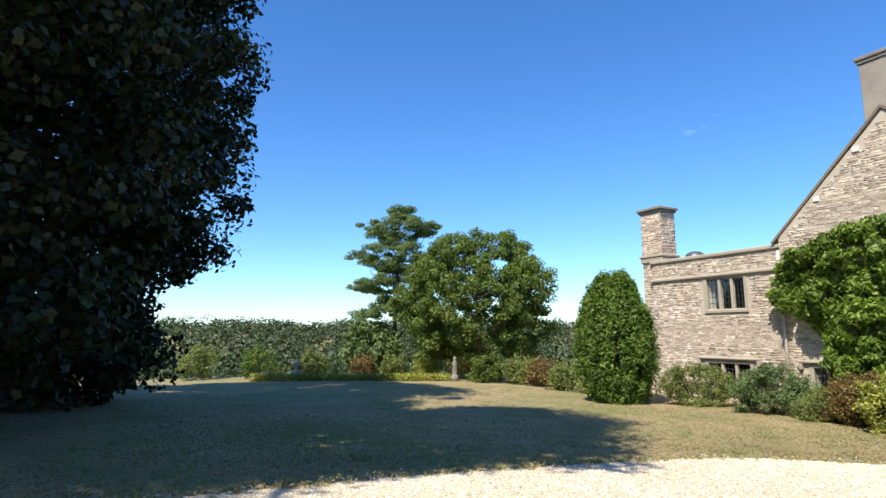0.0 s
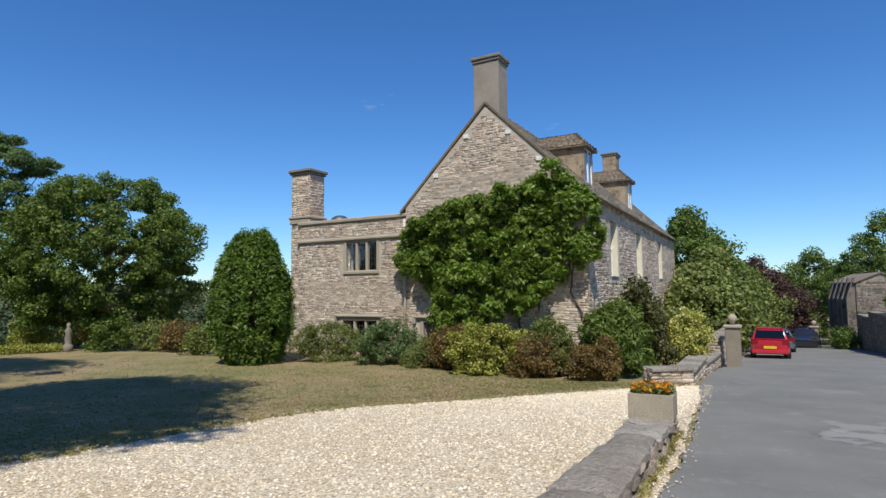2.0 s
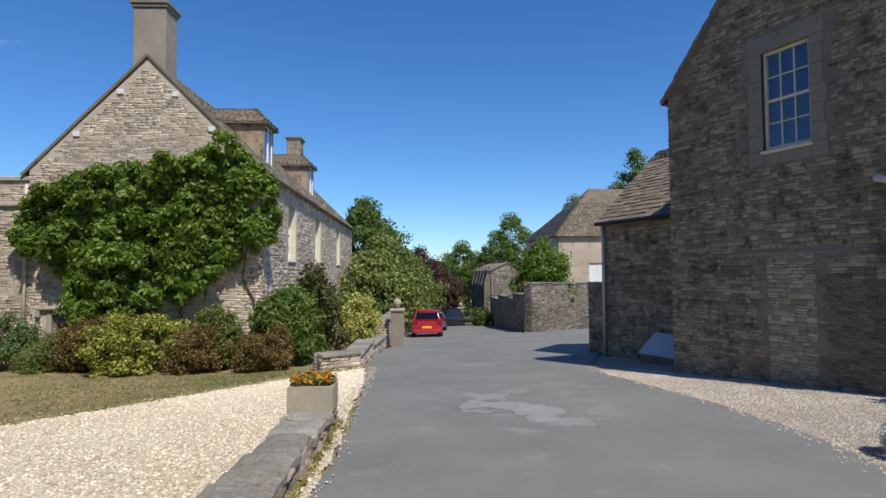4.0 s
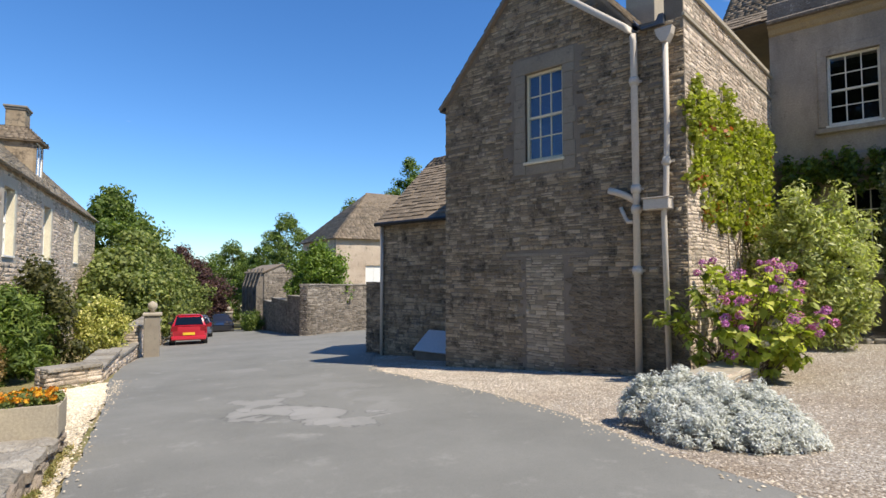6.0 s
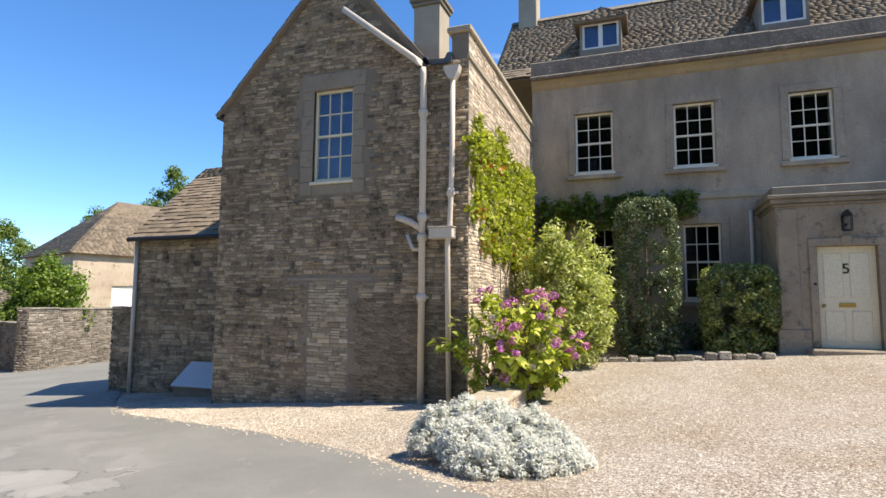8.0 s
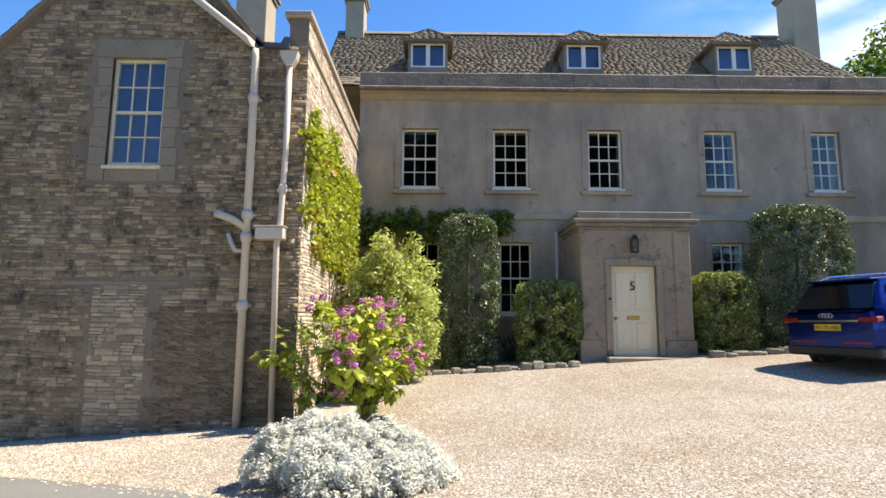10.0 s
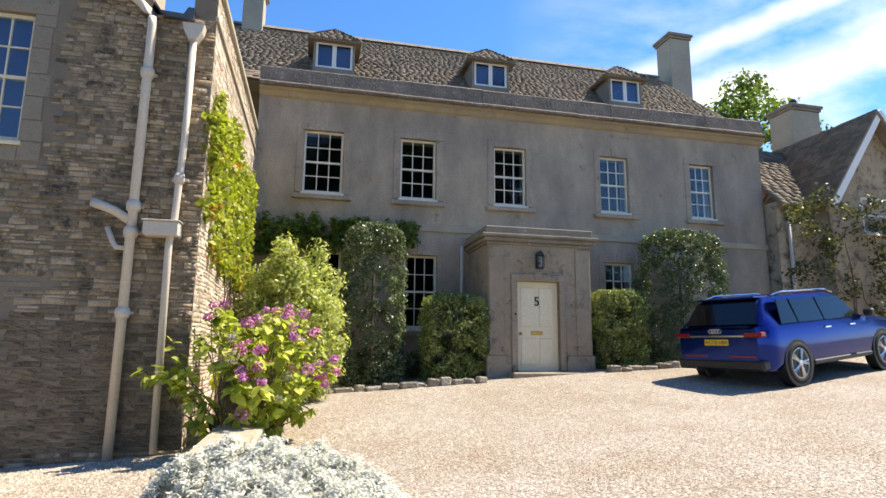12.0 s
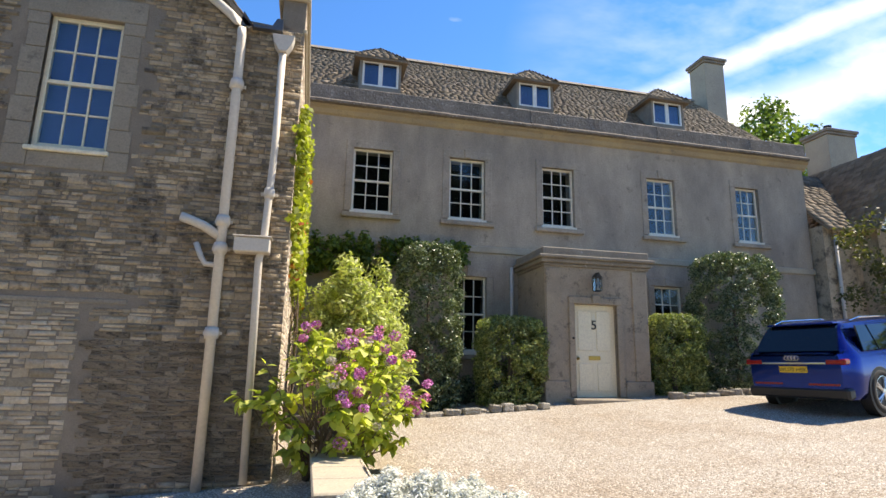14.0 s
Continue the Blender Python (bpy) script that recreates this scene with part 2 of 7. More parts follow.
M_GRAVEL2 = gravel("brown_gravel", ((0.20, 0.165, 0.13), (0.385, 0.33, 0.268), (0.50, 0.455, 0.39), (0.72, 0.69, 0.64)), 0.018, (0.80, 0.72, 0.63))
M_LAWN = surface("dry_lawn", (0.185, 0.185, 0.062), (0.345, 0.25, 0.13), 0.35, 8, 0.95, 1.0, 0.05, (0.125, 0.15, 0.042), 0.53)
M_SOIL = surface("soil", (0.10, 0.07, 0.045), (0.15, 0.11, 0.07), 2, 40, 0.95, 0.9, 0.02)
M_WHITE = plain("white_paint", (0.80, 0.79, 0.74), 0.45)
M_CREAM = plain("cream_paint", (0.74, 0.67, 0.49), 0.5)
M_SASH = plain("ivory_sash_paint", (0.78, 0.73, 0.60), 0.45)
M_PARAPET = surface("dark_lichened_parapet", (0.145, 0.118, 0.092), (0.23, 0.19, 0.15), 2.6, 14, 0.95, 1.0, 0.03, (0.42, 0.385, 0.33), 0.57)
M_OCHRE = surface("ochre_stained_cornice", (0.40, 0.315, 0.185), (0.31, 0.25, 0.165), 1.2, 40, 0.92, 0.5, 0.008, (0.20, 0.165, 0.12), 0.60)
M_PIPE = plain("stone_coloured_pipe_paint", (0.62, 0.55, 0.46), 0.55, vary=0.08)
M_GLASS = glass_dark("window_glass")
# near-black colour stands in for the lack of light indoors
M_DARK = plain("unlit_room_black", (0.02, 0.02, 0.022), 0.9)
# flat blue sheet set behind some panes
M_BLUE_BACK = plain("blue_backing", (0.05, 0.09, 0.24), 0.9, fine=6)
M_LEAD = plain("lead", (0.12, 0.125, 0.135), 0.5, 0.6)
M_IRON = plain("black_iron", (0.02, 0.02, 0.02), 0.45, 0.3)
M_BRASS = plain("brass", (0.45, 0.30, 0.09), 0.3, 0.9)
M_BARK = surface("bark", (0.11, 0.08, 0.055), (0.17, 0.13, 0.09), 3, 40, 0.95, 0.9, 0.03, stretch=(1, 1, 0.2))
# near-black: the crown's deep shade is put into the leaf colour
F_LIME_SHADE = foliage("shaded_lime_leaves", (0.010, 0.016, 0.005), (0.020, 0.032, 0.009), (0.045, 0.06, 0.014), 0.18, 0.5, 1.0)
F_MID = foliage("broadleaf_leaves", (0.035, 0.055, 0.012), (0.07, 0.10, 0.022), (0.13, 0.16, 0.035), 0.4, 0.5, 2.1)
F_PINE = foliage("pine_needles", (0.03, 0.045, 0.018), (0.06, 0.085, 0.032), (0.10, 0.13, 0.05), 0.35, 0.5, 2.7)
F_CONIFER = foliage("cypress_sprays", (0.028, 0.05, 0.008), (0.06, 0.098, 0.016), (0.115, 0.155, 0.03), 0.38, 0.5, 2.2)
F_VINE = foliage("wisteria_leaves", (0.042, 0.072, 0.010), (0.09, 0.135, 0.02), (0.17, 0.215, 0.045), 0.4, 0.45, 1.9)
F_OLIVE = foliage("olive_shrub_leaves", (0.05, 0.065, 0.02), (0.10, 0.12, 0.035), (0.18, 0.19, 0.06), 0.38, 0.5, 2.1)
F_GOLD = foliage("variegated_leaves", (0.09, 0.11, 0.02), (0.22, 0.23, 0.05), (0.40, 0.36, 0.10))
F_RUST = foliage("rusty_shrub_leaves", (0.06, 0.05, 0.02), (0.14, 0.095, 0.035), (0.22, 0.14, 0.05))
F_HOLLY = foliage("clipped_holly_leaves", (0.018, 0.026, 0.013), (0.042, 0.055, 0.027), (0.115, 0.125, 0.08), 0.2, 0.34, 3.0)
F_SILVER = foliage("silver_leaves", (0.58, 0.59, 0.54), (0.75, 0.76, 0.70), (0.88, 0.88, 0.83), 0.3, 0.8, 1.0, (1.0, 1.0, 0.97))
F_LIGHT = foliage("light_shrub_leaves", (0.125, 0.135, 0.05), (0.25, 0.255, 0.11), (0.42, 0.41, 0.20), 0.42, 0.45, 2.2)
F_VARIEG = foliage("cream_variegated_leaves", (0.16, 0.18, 0.04), (0.40, 0.38, 0.10), (0.62, 0.56, 0.24), 0.35, 0.5, 1.4)
F_HEAD = foliage("hydrangea_mauve_petals", (0.42, 0.10, 0.34), (0.60, 0.20, 0.50), (0.78, 0.42, 0.66), 0.15, 0.6, 1.0, (1, 0.8, 1))
F_FADED = foliage("faded_hydrangea_petals", (0.40, 0.36, 0.28), (0.55, 0.48, 0.42), (0.65, 0.56, 0.52), 0.15, 0.6, 1.0)
F_CREEPER = foliage("virginia_creeper_leaves", (0.13, 0.15, 0.02), (0.25, 0.27, 0.04), (0.40, 0.40, 0.08), 0.45, 0.5, 1.4)
F_HYD = foliage("hydrangea_leaves", (0.14, 0.17, 0.03), (0.29, 0.31, 0.07), (0.46, 0.45, 0.13), 0.5, 0.5, 1.75)
F_RED = foliage("reddened_leaves", (0.18, 0.04, 0.02), (0.30, 0.08, 0.03), (0.35, 0.18, 0.05))
F_PINK = foliage("hydrangea_petals", (0.50, 0.11, 0.30), (0.70, 0.22, 0.46), (0.85, 0.50, 0.66), 0.0, 0.6, 1.0)
F_PURPLE = foliage("copper_beech_leaves", (0.035, 0.018, 0.02), (0.07, 0.035, 0.036), (0.12, 0.07, 0.055))
F_FAR = foliage("far_wood_leaves", (0.030, 0.050, 0.018), (0.055, 0.08, 0.028), (0.09, 0.115, 0.04), 0.1, 0.6, 0.95)
F_BRONZE = foliage("bronze_leaves", (0.035, 0.036, 0.014), (0.06, 0.062, 0.022), (0.11, 0.10, 0.035))
F_GRASS = foliage("grass_blades", (0.10, 0.11, 0.03), (0.19, 0.17, 0.06), (0.33, 0.26, 0.12), 0.2)


# ---- building helpers ----
def chain(ob):
    m = Matrix.Identity(4)
    while ob:
        m = ob.matrix_basis @ m
        ob = ob.parent
    return m


def thing(name, m, label, category, group="", kind=""):
    ob = new(name)
    ob.matrix_basis = m
    ob.empty_display_size = 0.2
    return tagged(ob, label, category, group, kind)


def part(name, bm, material, parent=None, label="", smooth=False):
    """Links a bmesh, in world metres, as one mesh under a thing or part."""
    if parent:
        bm.transform(chain(parent).inverted())
    me = bpy.data.meshes.new(name)
    bm.to_mesh(me)
    bm.free()
    for mat in material if isinstance(material, (list, tuple)) else (material,):
        me.materials.append(mat)
    if smooth:
        me.shade_smooth()
    ob = new(name, me)
    ob.parent = parent
    return tagged(ob, label)


def mesh_of(name, verts, faces, material, parent=None, label="", smooth=False):
    """The same from arrays; faces is an (n, k) array."""
    verts = np.asarray(verts, float).reshape(-1, 3)
    if parent:
        inv = np.array(chain(parent).inverted())
        verts = verts @ inv[:3, :3].T + inv[:3, 3]
    faces = np.asarray(faces, np.int32)
    k = faces.shape[1]
    me = bpy.data.meshes.new(name)
    me.vertices.add(len(verts))
    me.vertices.foreach_set("co", verts.astype(np.float32).ravel())
    me.loops.add(faces.size)
    me.loops.foreach_set("vertex_index", faces.ravel())
    me.polygons.add(len(faces))
    me.polygons.foreach_set("loop_start", np.arange(0, faces.size, k, dtype=np.int32))
    me.update(calc_edges=True)
    me.validate()
    me.materials.append(material)
    if smooth:
        me.shade_smooth()
    ob = new(name, me)
    ob.parent = parent
    return tagged(ob, label)


def box(bm, F, lo, hi, bevel=0.0):
    """A box between two corners in the frame F."""
    c = [(a + b) / 2 for a, b in zip(lo, hi)]
    s = [abs(b - a) for a, b in zip(lo, hi)]
    r = bmesh.ops.create_cube(bm, size=1, matrix=F @ Matrix.LocRotScale(c, None, s))
    if bevel:
        es = list({e for v in r["verts"] for e in v.link_edges})
        bmesh.ops.bevel(bm, geom=es, offset=bevel, segments=1, affect="EDGES")


def boxed(name, F, lo, hi, material, parent=None, label="", bevel=0.006):
    bm = bmesh.new()
    box(bm, F, lo, hi, bevel)
    return part(name, bm, material, parent, label)


def prism(bm, F, outline, y0, y1):
    """An outline in x, z of the frame F, pushed from y0 to y1."""
    a = [bm.verts.new(F @ Vector((x, y0, z))) for x, z in outline]
    b = [bm.verts.new(F @ Vector((x, y1, z))) for x, z in outline]
    n = len(outline)
    bm.faces.new(a)
    bm.faces.new(b[::-1])
    for i in range(n):
        bm.faces.new((a[i], b[i], b[(i + 1) % n], a[(i + 1) % n]))
    bmesh.ops.recalc_face_normals(bm, faces=bm.faces[:])


def tube(bm, points, radii, sides=8, cap=True):
    """A tube along points; radii: one, or one a point."""
    pts = [Vector(p) for p in points]
    rs = radii if isinstance(radii, (list, tuple)) else [radii] * len(pts)
    rings = []
    for i, p in enumerate(pts):
        d = (pts[min(i + 1, len(pts) - 1)] - pts[max(i - 1, 0)]).normalized()
        side = d.cross(Vector((0, 0, 1)) if abs(d.z) < 0.95 else Vector((1, 0, 0))).normalized()
        up = side.cross(d)
        rings.append([bm.verts.new(p + rs[i] * (math.cos(a) * side + math.sin(a) * up)) for a in (math.tau * k / sides for k in range(sides))])
    for r, q in zip(rings, rings[1:]):
        for k in range(sides):
            bm.faces.new((r[k], r[(k + 1) % sides], q[(k + 1) % sides], q[k]))
    if cap:
        bm.faces.new(rings[0])
        bm.faces.new(rings[-1][::-1])
    bmesh.ops.recalc_face_normals(bm, faces=bm.faces[:])


def revolve(bm, F, profile, sides=16):
    """A profile of (radius, z) turned round the frame's z."""
    rings = [[bm.verts.new(F @ Vector((r * math.cos(a), r * math.sin(a), z))) for a in (math.tau * k / sides for k in range(sides))] for r, z in profile]
    for r, q in zip(rings, rings[1:]):
        for k in range(sides):
            bm.faces.new((r[k], r[(k + 1) % sides], q[(k + 1) % sides], q[k]))
    bm.faces.new(rings[0][::-1])
    bm.faces.new(rings[-1])
    bmesh.ops.recalc_face_normals(bm, faces=bm.faces[:])


def holed(bm, F, x0, x1, z0, z1, openings, thick):
    """A wall in x, z of F, its face at y = 0 and its back at y = thick, with openings (x0, x1, z0, z1) through it."""
    xs = sorted({x0, x1, *(v for o in openings for v in o[:2])})
    zs = sorted({z0, z1, *(v for o in openings for v in o[2:])})
    V = {}

    def v(i, j, y):
        if (i, j, y) not in V:
            V[i, j, y] = bm.verts.new(F @ Vector((xs[i], y, zs[j])))
        return V[i, j, y]

    def solid(i, j):
        if not (0 <= i < len(xs) - 1 and 0 <= j < len(zs) - 1):
            return False
        cx, cz = (xs[i] + xs[i + 1]) / 2, (zs[j] + zs[j + 1]) / 2
        return not any(o[0] < cx < o[1] and o[2] < cz < o[3] for o in openings)

    for i in range(len(xs) - 1):
        for j in range(len(zs) - 1):
            if not solid(i, j):
                continue
            bm.faces.new((v(i, j, 0), v(i + 1, j, 0), v(i + 1, j + 1, 0), v(i, j + 1, 0)))
            bm.faces.new((v(i, j, thick), v(i, j + 1, thick), v(i + 1, j + 1, thick), v(i + 1, j, thick)))
            for di, dj, a, b in ((-1, 0, (i, j), (i, j + 1)), (1, 0, (i + 1, j), (i + 1, j + 1)), (0, -1, (i, j), (i + 1, j)), (0, 1, (i, j + 1), (i + 1, j + 1))):
                if not solid(i + di, j + dj):
                    bm.faces.new((v(*a, 0), v(*b, 0), v(*b, thick), v(*a, thick)))
    bmesh.ops.recalc_face_normals(bm, faces=bm.faces[:])


STONE_BASE = np.array([[-.5, 0, -.5], [.5, 0, -.5], [.5, 0, .5], [-.5, 0, .5], [-.5, -1, -.5], [.5, -1, -.5], [.5, -1, .5], [-.5, -1, .5]])
STONE_FACES = np.array([[4, 5, 6, 7], [0, 1, 5, 4], [1, 2, 6, 5], [2, 3, 7, 6], [3, 0, 4, 7]])


def stone_meshes(material):
    out = []
    rg = random.Random(5)
    for k in range(6):
        v = STONE_BASE.copy()
        for i in range(4, 8):
            v[i, 0] *= 0.90 + 0.06 * rg.random()
            v[i, 2] *= 0.78 + 0.14 * rg.random()
            v[i, 1] *= 0.75 + 0.5 * rg.random()
        me = bpy.data.meshes.new("stone")
        me.from_pydata([tuple(p) for p in v], [], [tuple(f) for f in STONE_FACES])
        me.materials.append(material)
        out.append(me)
    return out


SINGLES = {}


def rubble(F, x0, x1, z0, z1, inside, material, parent, single=None, near=None, seed=1, h=(0.07, 0.15), w=(0.14, 0.46), proud=(0.005, 0.022), limit=300):
    """Coursed rubble on the face y = 0 of F: stones as joined geometry, and as single parts where near(x, z) holds."""
    rg = random.Random(seed)
    z, V, Fc, n, count = z0, [], [], 0, 0
    R, T = np.array(F)[:3, :3], np.array(F)[:3, 3]
    inv = chain(parent).inverted() @ F
    if single and single.name not in SINGLES:
        SINGLES[single.name] = stone_meshes(single)
    while z < z1:
        ch = rg.uniform(*h)
        x = x0 - rg.random() * 0.2
        while x < x1:
            sw = rg.uniform(*w) * (0.7 + 2.4 * ch)
            a, b = max(x, x0), min(x + sw, x1)
            cx, cz = (a + b) / 2, z + ch / 2
            gap = 0.009
            if b - a > 0.05 and all(inside(px, pz) for px in (a, cx, b) for pz in (z, z + ch)):
                wave = 0.05 * noise.noise((cx * 0.55, z * 0.4, seed)) + rg.uniform(-0.006, 0.006)
                cut = rg.uniform(0.35, 0.65) if ch > 0.085 and rg.random() < 0.45 else 1.0
                layers = [(0.0, cut, a, b)] if cut == 1.0 else [(0.0, cut, a, b - rg.uniform(0, 0.25) * (b - a)), (cut, 1.0, a + rg.uniform(0, 0.2) * (b - a), b)]
                for l0, l1, p0, p1 in layers:
                    p = rg.uniform(*proud)
                    cx, cz = (p0 + p1) / 2, z + ch * (l0 + l1) / 2 + wave
                    hh = (ch * (l1 - l0) - gap) * rg.uniform(0.80, 1.05)
                    if single and near and count < limit and near(cx, cz):
                        ob = new("stone", SINGLES[single.name][rg.randrange(6)])
                        ob.parent = parent
                        ob.matrix_basis = inv @ Matrix.LocRotScale((cx, 0, cz), None, (p1 - p0 - gap, p, hh)) @ Matrix.Rotation(radians(rg.uniform(-4, 4)), 4, "Y")
                        count += 1
                        continue
                    v = STONE_BASE * np.array([p1 - p0 - gap, p, hh])
                    jit = np.array([[rg.uniform(-.014, .014), rg.uniform(-.45, .45) * p, rg.uniform(-.16, .16) * hh] for _ in range(4)])
                    v[4:] = v[4:] * np.array([0.93, 1, 0.84]) + jit
                    v[:4, 2] += jit[:, 2]
                    V.append((v + np.array([cx, 0, cz])) @ R.T + T)
                    Fc.append(STONE_FACES + n)
                    n += 8
            x += sw
        z += ch
    if V:
        ob = mesh_of("stonework", np.concatenate(V), np.concatenate(Fc), material, parent)
        ob["kind"] = "stuff"


def slates(F, width, length, parent, material=None, seed=3, left=None, right=None, expose=(0.20, 0.12), w=(0.2, 0.42), thick=0.03, skip=None, name="slating", single=0):
    """Stone slates on a roof slope: F has x along the eave, y up the slope, z out. left(y), right(y) bound a row."""
    rg = random.Random(seed)
    R, T = np.array(F)[:3, :3], np.array(F)[:3, 3]
    base = np.array([[0, 0, 0], [1, 0, 0], [1, 1, 0], [0, 1, 0], [0, 0, 1], [1, 0, 1], [1, 1, .35], [0, 1, .35]], float)
    fc = np.array([[4, 5, 6, 7], [0, 1, 5, 4], [1, 2, 6, 5], [3, 0, 4, 7]])
    y, V, Fs, n = 0.0, [], [], 0
    while y < length:
        e = expose[0] + (expose[1] - expose[0]) * y / length
        a0, a1 = (left(y) if left else 0), (right(y) if right else width)
        x = a0
        while x < a1 - 0.03:
            sw = min(rg.uniform(*w) * (0.6 + 2.2 * e), a1 - x)
            if not (skip and skip(x + sw / 2, y)):
                t = thick * rg.uniform(0.7, 1.3)
                size, at = (sw - 0.008, min(e * 1.35, length - y + 0.03), t), (x, y + rg.uniform(-.018, .018), rg.uniform(0, .008))
                if single > 0:
                    if "slate" not in SINGLES:
                        SINGLES["slate"] = bpy.data.meshes.new("slate")
                        SINGLES["slate"].from_pydata([tuple(q) for q in base], [], [tuple(q) for q in fc])
                        SINGLES["slate"].materials.append(M_SLATE_OB)
                    ob = new("slate", SINGLES["slate"])
                    ob.parent = parent
                    ob.matrix_basis = chain(parent).inverted() @ F @ Matrix.LocRotScale(at, None, size)
                    single -= 1
                else:
                    V.append((base * np.array(size) + np.array(at)) @ R.T + T)
                    Fs.append(fc + n)
                    n += 8
            x += sw
        y += e
    if V:
        ob = mesh_of(name, np.concatenate(V), np.concatenate(Fs), material or M_SLATE, parent)
        ob["kind"] = "stuff"


LEAF = np.array([[0, -0.5, 0], [0.36, 0, 0.10], [0, 0.5, 0], [-0.36, 0, 0.10]])


def leaves(name, centres, radii, per, size, material, parent=None, seed=1, shell=0.5, up=0.35, squash=1.0, label="", long=1.0):
    """Leaves round many clump centres: radii one a clump, per leaves a clump, mostly in each clump's outer shell."""
    rs = np.random.RandomState(seed)
    C, Rr = np.asarray(centres, float).reshape(-1, 3), np.asarray(radii, float).reshape(-1)
    if len(Rr) == 1:
        Rr = np.repeat(Rr, len(C))
    k = len(C) * per
    d = rs.normal(size=(k, 3))
    d /= np.linalg.norm(d, axis=1)[:, None]
    r = (1 - shell * rs.rand(k) ** 1.6) * np.repeat(Rr, per)
    P = np.repeat(C, per, 0) + d * r[:, None] * np.array([1, 1, squash])
    nrm = d + np.array([0, 0, up]) + 0.7 * rs.normal(size=(k, 3))
    nrm /= np.linalg.norm(nrm, axis=1)[:, None]
    t = np.cross(nrm, rs.normal(size=(k, 3)))
    t /= np.linalg.norm(t, axis=1)[:, None]
    b = np.cross(nrm, t)
    s = size * rs.uniform(0.6, 1.35, k)
    V = P[:, None] + s[:, None, None] * (LEAF[None, :, :1] * t[:, None] + long * LEAF[None, :, 1:2] * b[:, None] + LEAF[None, :, 2:] * nrm[:, None])
    Fs = np.arange(k * 4).reshape(-1, 4)
    ob = mesh_of(name, V.reshape(-1, 3), Fs, material, parent, label)
    return ob


def smooth_step(a, b, x):
    t = min(1.0, max(0.0, (x - a) / (b - a)))
    return t * t * (3 - 2 * t)


TH = radians(23)


def aside(x, y):
    """How far a place lies to the north of the lane's line, and how far along it."""
    dx, dy = x - 9.0, y + 3.1
    return dx * math.sin(TH) + dy * math.cos(TH), dx * math.cos(TH) - dy * math.sin(TH)


def ground(x, y):
    """The height of the ground."""
    n, s = aside(x, y)
    lane = -0.064 * max(-12, min(x, 60))
    lawn = max(lane, -0.80 - 0.012 * max(0, x - 12))
    z = lane + (lawn - lane) * smooth_step(3.5, 11, n)
    z += 0.36 * smooth_step(-10.0, -15.5, y) * smooth_step(12, 6, x)
    far = math.hypot(x + 1, y - 0.5)
    if n > 3:
        z -= 15 * smooth_step(33, 95, far) * smooth_step(3, 14, n)
        z += 21.5 * smooth_step(190, 520, far)
    else:
        z -= 2 * smooth_step(45, 120, far)
    return z


# ---- ground, lane and gravel ----
def spread(lo, hi, step, far, growth=1.25):
    """Even steps between lo and hi, growing beyond them out to far."""
    v = list(np.arange(lo, hi + 1e-6, step))
    s = step
    while v[-1] < far:
        s *= growth
        v.append(v[-1] + s)
    s = step
    while v[0] > -far:
        s *= growth
        v.insert(0, v[0] - s)
    return v


def sheet(name, xs, ys, height, material, label, category):
    V = [(x, y, height(x, y)) for y in ys for x in xs]
    n = len(xs)
    Fs = [(j * n + i, j * n + i + 1, j * n + n + i + 1, j * n + n + i) for j in range(len(ys) - 1) for i in range(n - 1)]
    return tagged(mesh_of(name, V, Fs, material, smooth=True), label, category, kind="structure")


def lawn_height(x, y):
    return ground(x, y) + 0.02 * noise.noise((x * 0.25, y * 0.25, 0))


sheet("ground", spread(-24, 46, 0.7, 2500), spread(-30, 44, 0.7, 2500), lawn_height, M_LAWN, "dry summer lawn with worn brown patches", "lawn")


def along(points, t):
    """A place at t (0 to 1) of a smooth line through points."""
    k = t * (len(points) - 1)
    i = min(int(k), len(points) - 2)
    p = [Vector(points[max(0, min(len(points) - 1, j))]) for j in (i - 1, i, i + 1, i + 2)]
    u = k - i
    return 0.5 * (2 * p[1] + (p[2] - p[0]) * u + (2 * p[0] - 5 * p[1] + 4 * p[2] - p[3]) * u * u + (3 * p[1] - p[0] - 3 * p[2] + p[3]) * u ** 3)


def strip(name, a, b, na, nb, lift, material, label, category, ragged=0.05, seed=0):
    """A sheet laid on the ground between two edge lines."""
    V = []
    for i in range(na + 1):
        p, q = along(a, i / na), along(b, i / na)
        w = (q - p).length or 1
        for j in range(nb + 1):
            t = j / nb
            c = p.lerp(q, t)
            if j in (0, nb):
                c += (q - p) / w * ragged * noise.noise((c.x * 2.3, c.y * 2.3, seed))
            V.append((c.x, c.y, ground(c.x, c.y) + lift + 0.02 * noise.noise((c.x * 0.25, c.y * 0.25, 0))))
    m = nb + 1
    Fs = [(i * m + j, i * m + j + 1, i * m + m + j + 1, i * m + m + j) for i in range(na) for j in range(nb)]
    bm = bmesh.new()
    vs = [bm.verts.new(v) for v in V]
    for f in Fs:
        bm.faces.new([vs[k] for k in f])
    bmesh.ops.recalc_face_normals(bm, faces=bm.faces[:])
    if sum(f.normal.z for f in bm.faces) < 0:
        bmesh.ops.reverse_faces(bm, faces=bm.faces[:])
    return tagged(part(name, bm, material, smooth=True), label, category, kind="structure")


